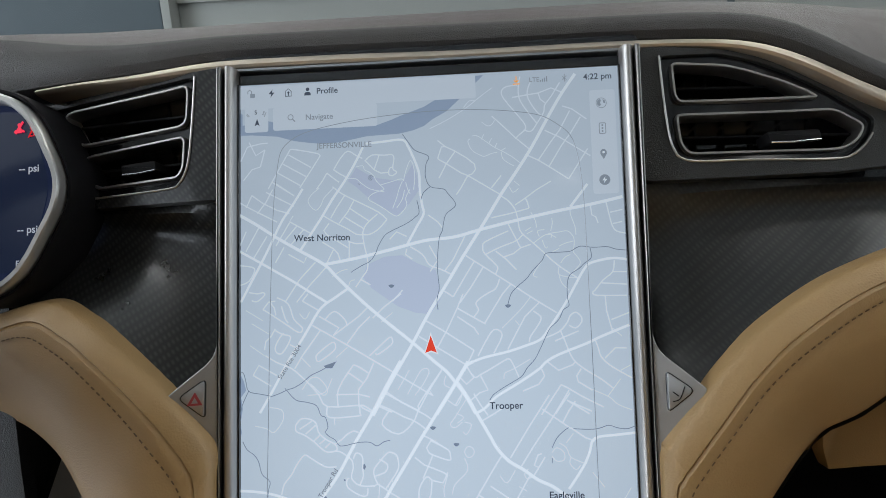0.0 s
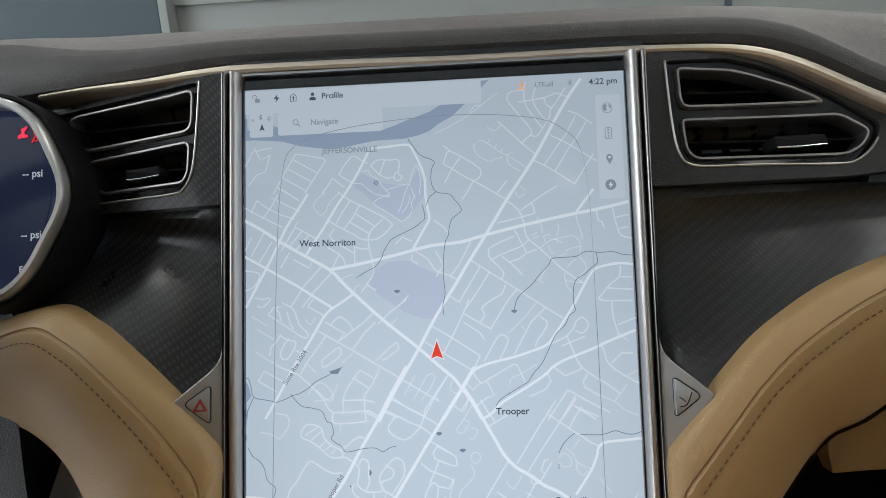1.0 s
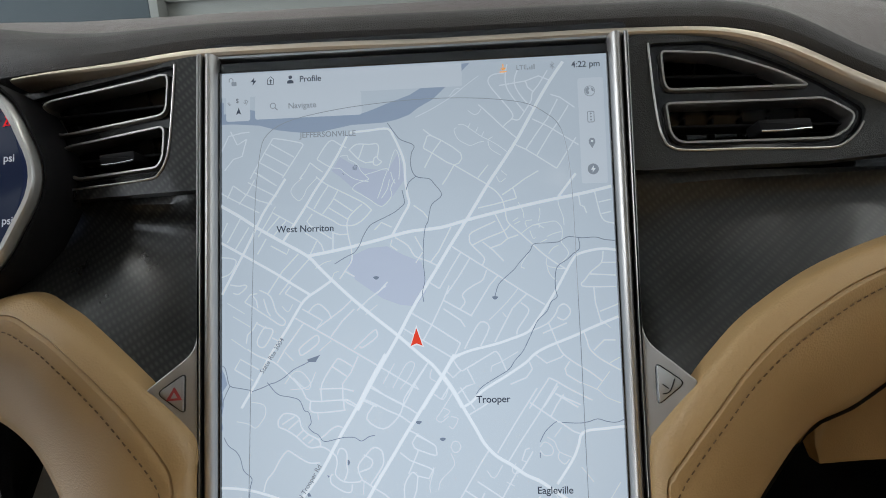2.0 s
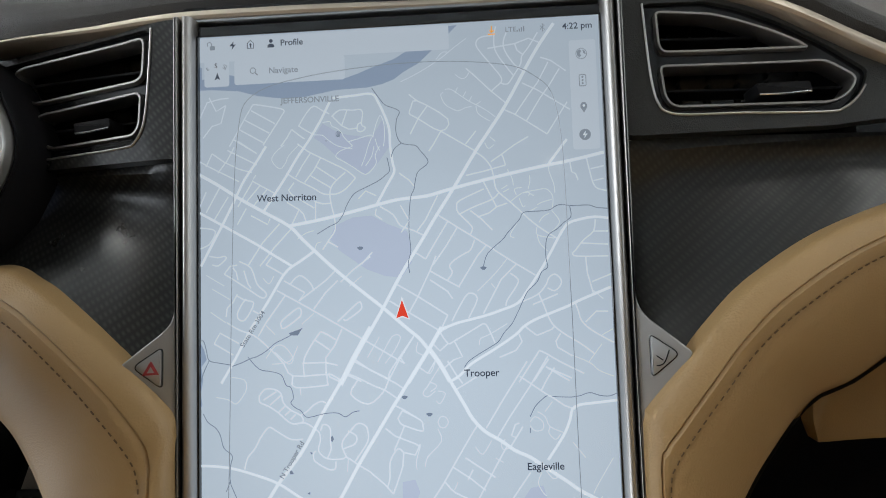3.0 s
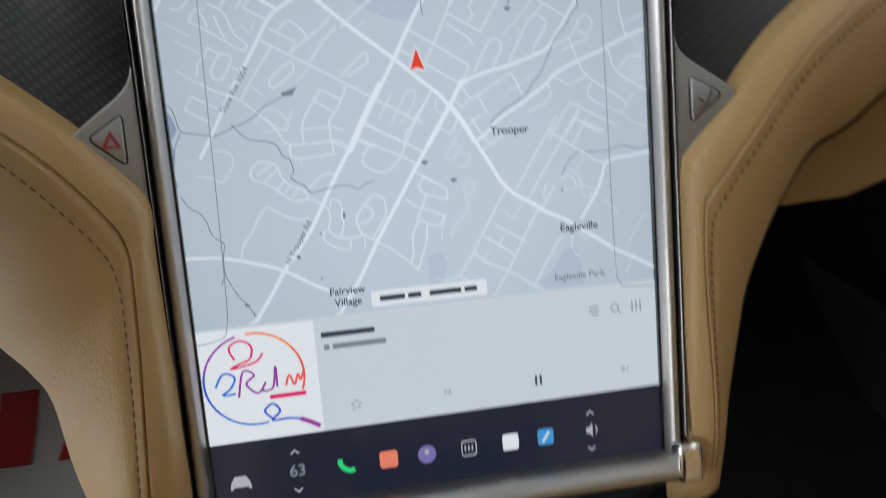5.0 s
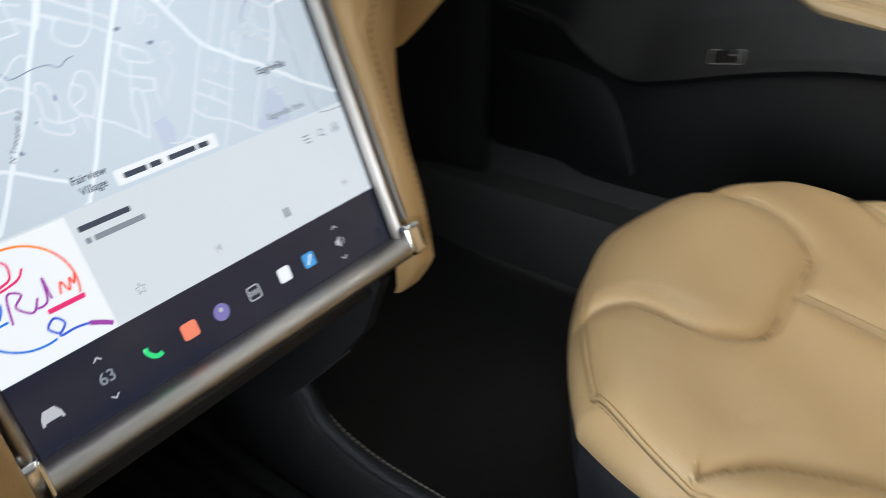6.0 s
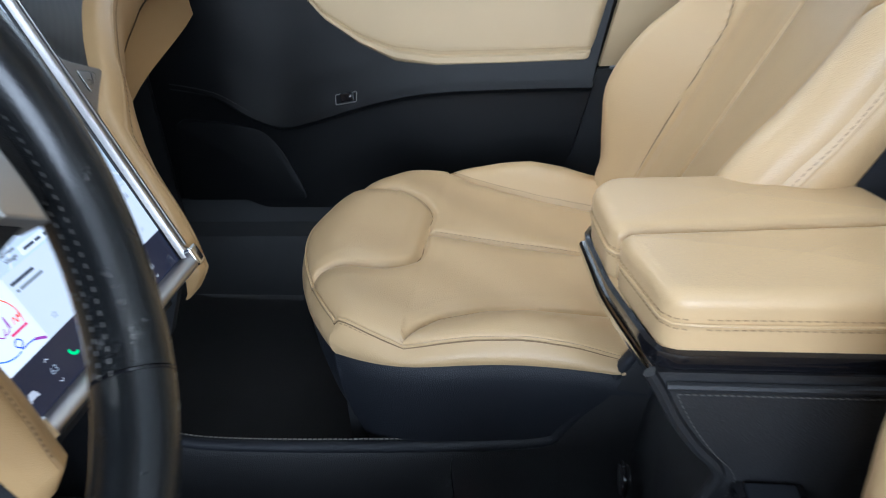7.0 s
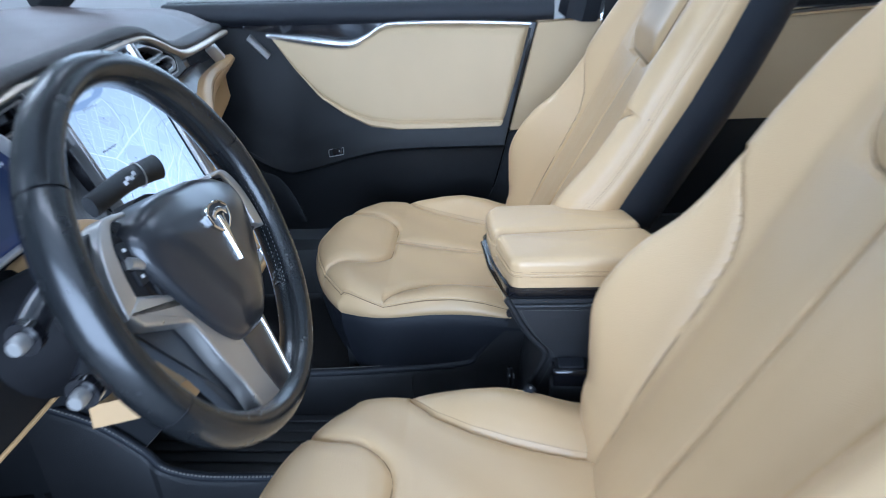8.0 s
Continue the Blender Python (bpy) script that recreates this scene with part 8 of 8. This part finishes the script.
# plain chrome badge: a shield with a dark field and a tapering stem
SHIELD = resample(rounded([(-0.0225, 0.022), (-0.0120, 0.0285), (0.0, 0.0300), (0.0120, 0.0285), (0.0225, 0.022), (0.0185, 0.0085), (0.0070, 0.0010), (-0.0070, 0.0010), (-0.0185, 0.0085)], 0.003), 60)
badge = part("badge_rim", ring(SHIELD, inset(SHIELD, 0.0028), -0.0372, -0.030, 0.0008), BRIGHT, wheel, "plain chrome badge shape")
part("badge_field", slab(inset(SHIELD, 0.0026), -0.0358, -0.030), NAVY_PLASTIC, badge)
part("badge_bar", slab([tuple(p) for p in curve([(-0.0150, 0.0185), (-0.0070, 0.0225), (0.0, 0.0235), (0.0070, 0.0225), (0.0150, 0.0185)], 4)] + [tuple(p) for p in curve([(0.0125, 0.0135), (0.0060, 0.0180), (0.0, 0.0185), (-0.0060, 0.0180), (-0.0125, 0.0135)], 4)], -0.0376, -0.034, 0.0006), BRIGHT, badge)
part("badge_stem", slab([(-0.0062, 0.0165), (0.0062, 0.0165), (0.0028, -0.004), (0.0006, -0.0280), (-0.0006, -0.0280), (-0.0028, -0.004)], -0.0378, -0.030, 0.0008), BRIGHT, badge)
column = thing("steering_column", "black steering column with control stalks", "steering column", COLUMN_POSE)
part("shroud", tube([(0, 0.03, -0.005), (0, 0.06, -0.01), (0, 0.20, -0.02)], 0.060, 20, False, 1.0, None, lambda t: 0.85 + 0.2 * t), VENT_BLACK, column)
part("hub_back", tube([(0, 0.022, -0.01), (0, 0.045, -0.01)], 0.070, 24), VENT_BLACK, column)
st = part("gear_stalk", tube(curve([(0.010, 0.070, 0.069), (0.08, 0.069, 0.066), (0.125, 0.068, 0.059), (0.145, 0.0675, 0.0555)], 5), 0.0132, 14, False, 0.55, None, lambda t: 0.80 + 0.28 * t), DOOR_BLACK, column, "black gear selector stalk")
part("stalk_band", tube([(0.1060, 0.0685, 0.0622), (0.1072, 0.0685, 0.0620)], 0.0141, 14, False, 0.58), CHROME, st, "thin silver band")
for k in range(4):
    part("stalk_mark", box(0.066 + 0.007 * k, 0.070 + 0.007 * k, 0.0603, 0.0625, 0.064 + 0.002 * (k % 2), 0.068 + 0.002 * (k % 2), 0), WHITE, st)
for z, y, ln in ((0.024, 0.090, 0.136), (-0.040, 0.088, 0.128)):
    s2 = part("control_stalk", tube(curve([(-0.040, y, z + 0.016), (-0.085, y, z + 0.010), (-ln + 0.010, y, z)], 5), 0.0125, 12, False, 1.0, None, lambda t: 0.9 + 0.15 * t), SMOOTH_BLACK, column, "black control stalk")
    part("stalk_collar", tube([(-ln + 0.016, y, z), (-ln + 0.006, y, z)], 0.0145, 14), GLOSS_BLACK, s2)
    part("stalk_button", tube([(-ln + 0.007, y, z), (-ln - 0.004, y, z), (-ln - 0.007, y, z)], 0.0078, 16, False, 1.0, None, lambda t: 1.0 if t < 0.9 else 0.75), SILVER, s2, "silver end button")
rows = [[(-0.335 + 0.056 * u - 0.010 * k, -0.095 + 0.085 * k, 0.540 - 0.016 * k - 0.016 * (1 - u * u)) for u in np.linspace(-1, 1, 11)] for k in np.linspace(0, 1, 6)]
part("knee_cover", thick(sheet(rows), 0.022), TAN_SHADED, shell, "beige cover below the steering column")

# ---- below the screen ----
CHEEK = [(0.010, 0.385), (0.030, 0.335), (0.060, 0.296), (0.110, 0.240), (0.164, 0.184), (0.30, 0.12), (0.62, 0.08), (0.62, 0.42), (0.10, 0.42)]
for sx in (-1, 1):
    bm = slab(CHEEK, 0.0, 0.010)
    for v in bm.verts:
        v.co = (sx * (0.122 - v.co.y), v.co.x, v.co.z)
    part("console_cheek", bm, BLACK_PLASTIC, tray, "black side of the open shelf below the screen")
    part("cheek_edge", tube([(sx * 0.1225, y, z) for y, z in curve(CHEEK[2:5], 5)], 0.0009, 6), CHROME, tray, "thin chrome edge line")
part("shelf_back", box(-0.112, 0.112, 0.34, 0.36, 0.07, 0.42, 0.004), BLACK_PLASTIC, tray)

# ---- driver footwell ----
rows = [[(x, y, 0.026 + 0.28 * max(0, (y - 0.38) / 0.4) ** 1.3 + 0.002 * math.sin(30 * x) * math.sin(17 * y)) for x in np.linspace(-0.66, -0.30, 13)] for y in np.linspace(0.40, 0.78, 14)]
mat_ob = thing("paper_floor_mat", "white paper floor mat with red print in the driver footwell", "floor mat")
part("sheet", thick(sheet(rows), 0.001), PAPER, mat_ob)
for k in range(4):
    x = -0.62 + 0.075 * k
    part("print_bar", thick(sheet([[(x + u * 0.045 + (0.02 * v if k % 2 else 0), 0.46 + 0.08 * v, 0.029 + 0.28 * max(0, (0.08 + 0.08 * v) / 0.4) ** 1.3) for u in (0, 0.5, 1)] for v in np.linspace(0, 1, 5)]), 0.0008), RED, mat_ob, "red print bar" if k == 0 else "")
pedal = thing("brake_pedal", "ribbed black rubber brake pedal on a steel arm", "pedal")
pm = pose(-0.50, 0.44, 0.215, -30, 0, 0)
pp = part("pedal_pad", box(-0.055, 0.055, -0.006, 0.006, -0.030, 0.030, 0.005, 3), RUBBER, pedal)
pp.matrix_basis = pm
for k in range(8):
    q = part("pedal_rib", box(-0.046 + 0.0125 * k, -0.040 + 0.0125 * k, -0.009, -0.005, -0.022, 0.022, 0.0015, 1), RUBBER, pp)
part("pedal_arm", tube(curve([(-0.47, 0.45, 0.23), (-0.44, 0.52, 0.34), (-0.43, 0.60, 0.55)], 5), 0.009, 8), BLACK_PLASTIC, pedal)

# ---- key tags in the tray ----
tags = thing("key_tag_bundle", "white and red paper key tags on a thin wire", "key tag", pose(0.085, -0.262, 0.079))


def tag_piece(name, w, h, material, m, label):
    ob = part(name, slab(rounded([(-w / 2, -h / 2), (w / 2, -h / 2), (w / 2, h / 2), (-w / 2, h / 2)], 0.003), 0, 0.0006), material, tags, label)
    ob.matrix_basis = m
    return ob


tag_piece("tag", 0.030, 0.042, PAPER, pose(0.012, 0.022, 0.012, -62, 0, 25), "white paper tag")
red = tag_piece("tag", 0.034, 0.040, RED, pose(0.016, -0.006, 0.014, -60, 0, -12), "red printed tag")
part("tag_field", box(-0.013, 0.013, -0.0006, 0.0, -0.016, 0.004, 0), PAPER, red)
for k in range(2):
    part("print_bar", box(-0.010 + 0.011 * k, -0.002 + 0.011 * k, -0.001, 0.0, 0.008, 0.014, 0), PAPER, red)
for k in range(2):
    part("print_bar", box(-0.010, 0.008, -0.0009, -0.0005, -0.012 + 0.007 * k, -0.009 + 0.007 * k, 0), GLOSS_BLACK, red)
part("wire", tube(curve([(0.012, 0.01, 0.03), (0.022, 0.012, 0.05), (0.030, 0.014, 0.075), (0.033, 0.012, 0.090)], 6), 0.0006, 5), BRIGHT, tags, "thin metal wire")

# ---- overhead reading lamp ----
lampc = thing("reading_lamp", "small overhead reading lamp with bright diodes", "lamp")
part("housing", box(0.10, 0.23, -0.70, -0.62, 1.168, 1.184, 0.006, 3), HEADLINER, lampc)
glow = lit("diode_white", (1.0, 0.95, 0.88), 25.0)
for k in range(3):
    part("diode", tube([(0.153 + 0.012 * k, -0.655 - 0.006 * k, 1.164), (0.153 + 0.012 * k, -0.655 - 0.006 * k, 1.170)], 0.0035, 10), glow, lampc)
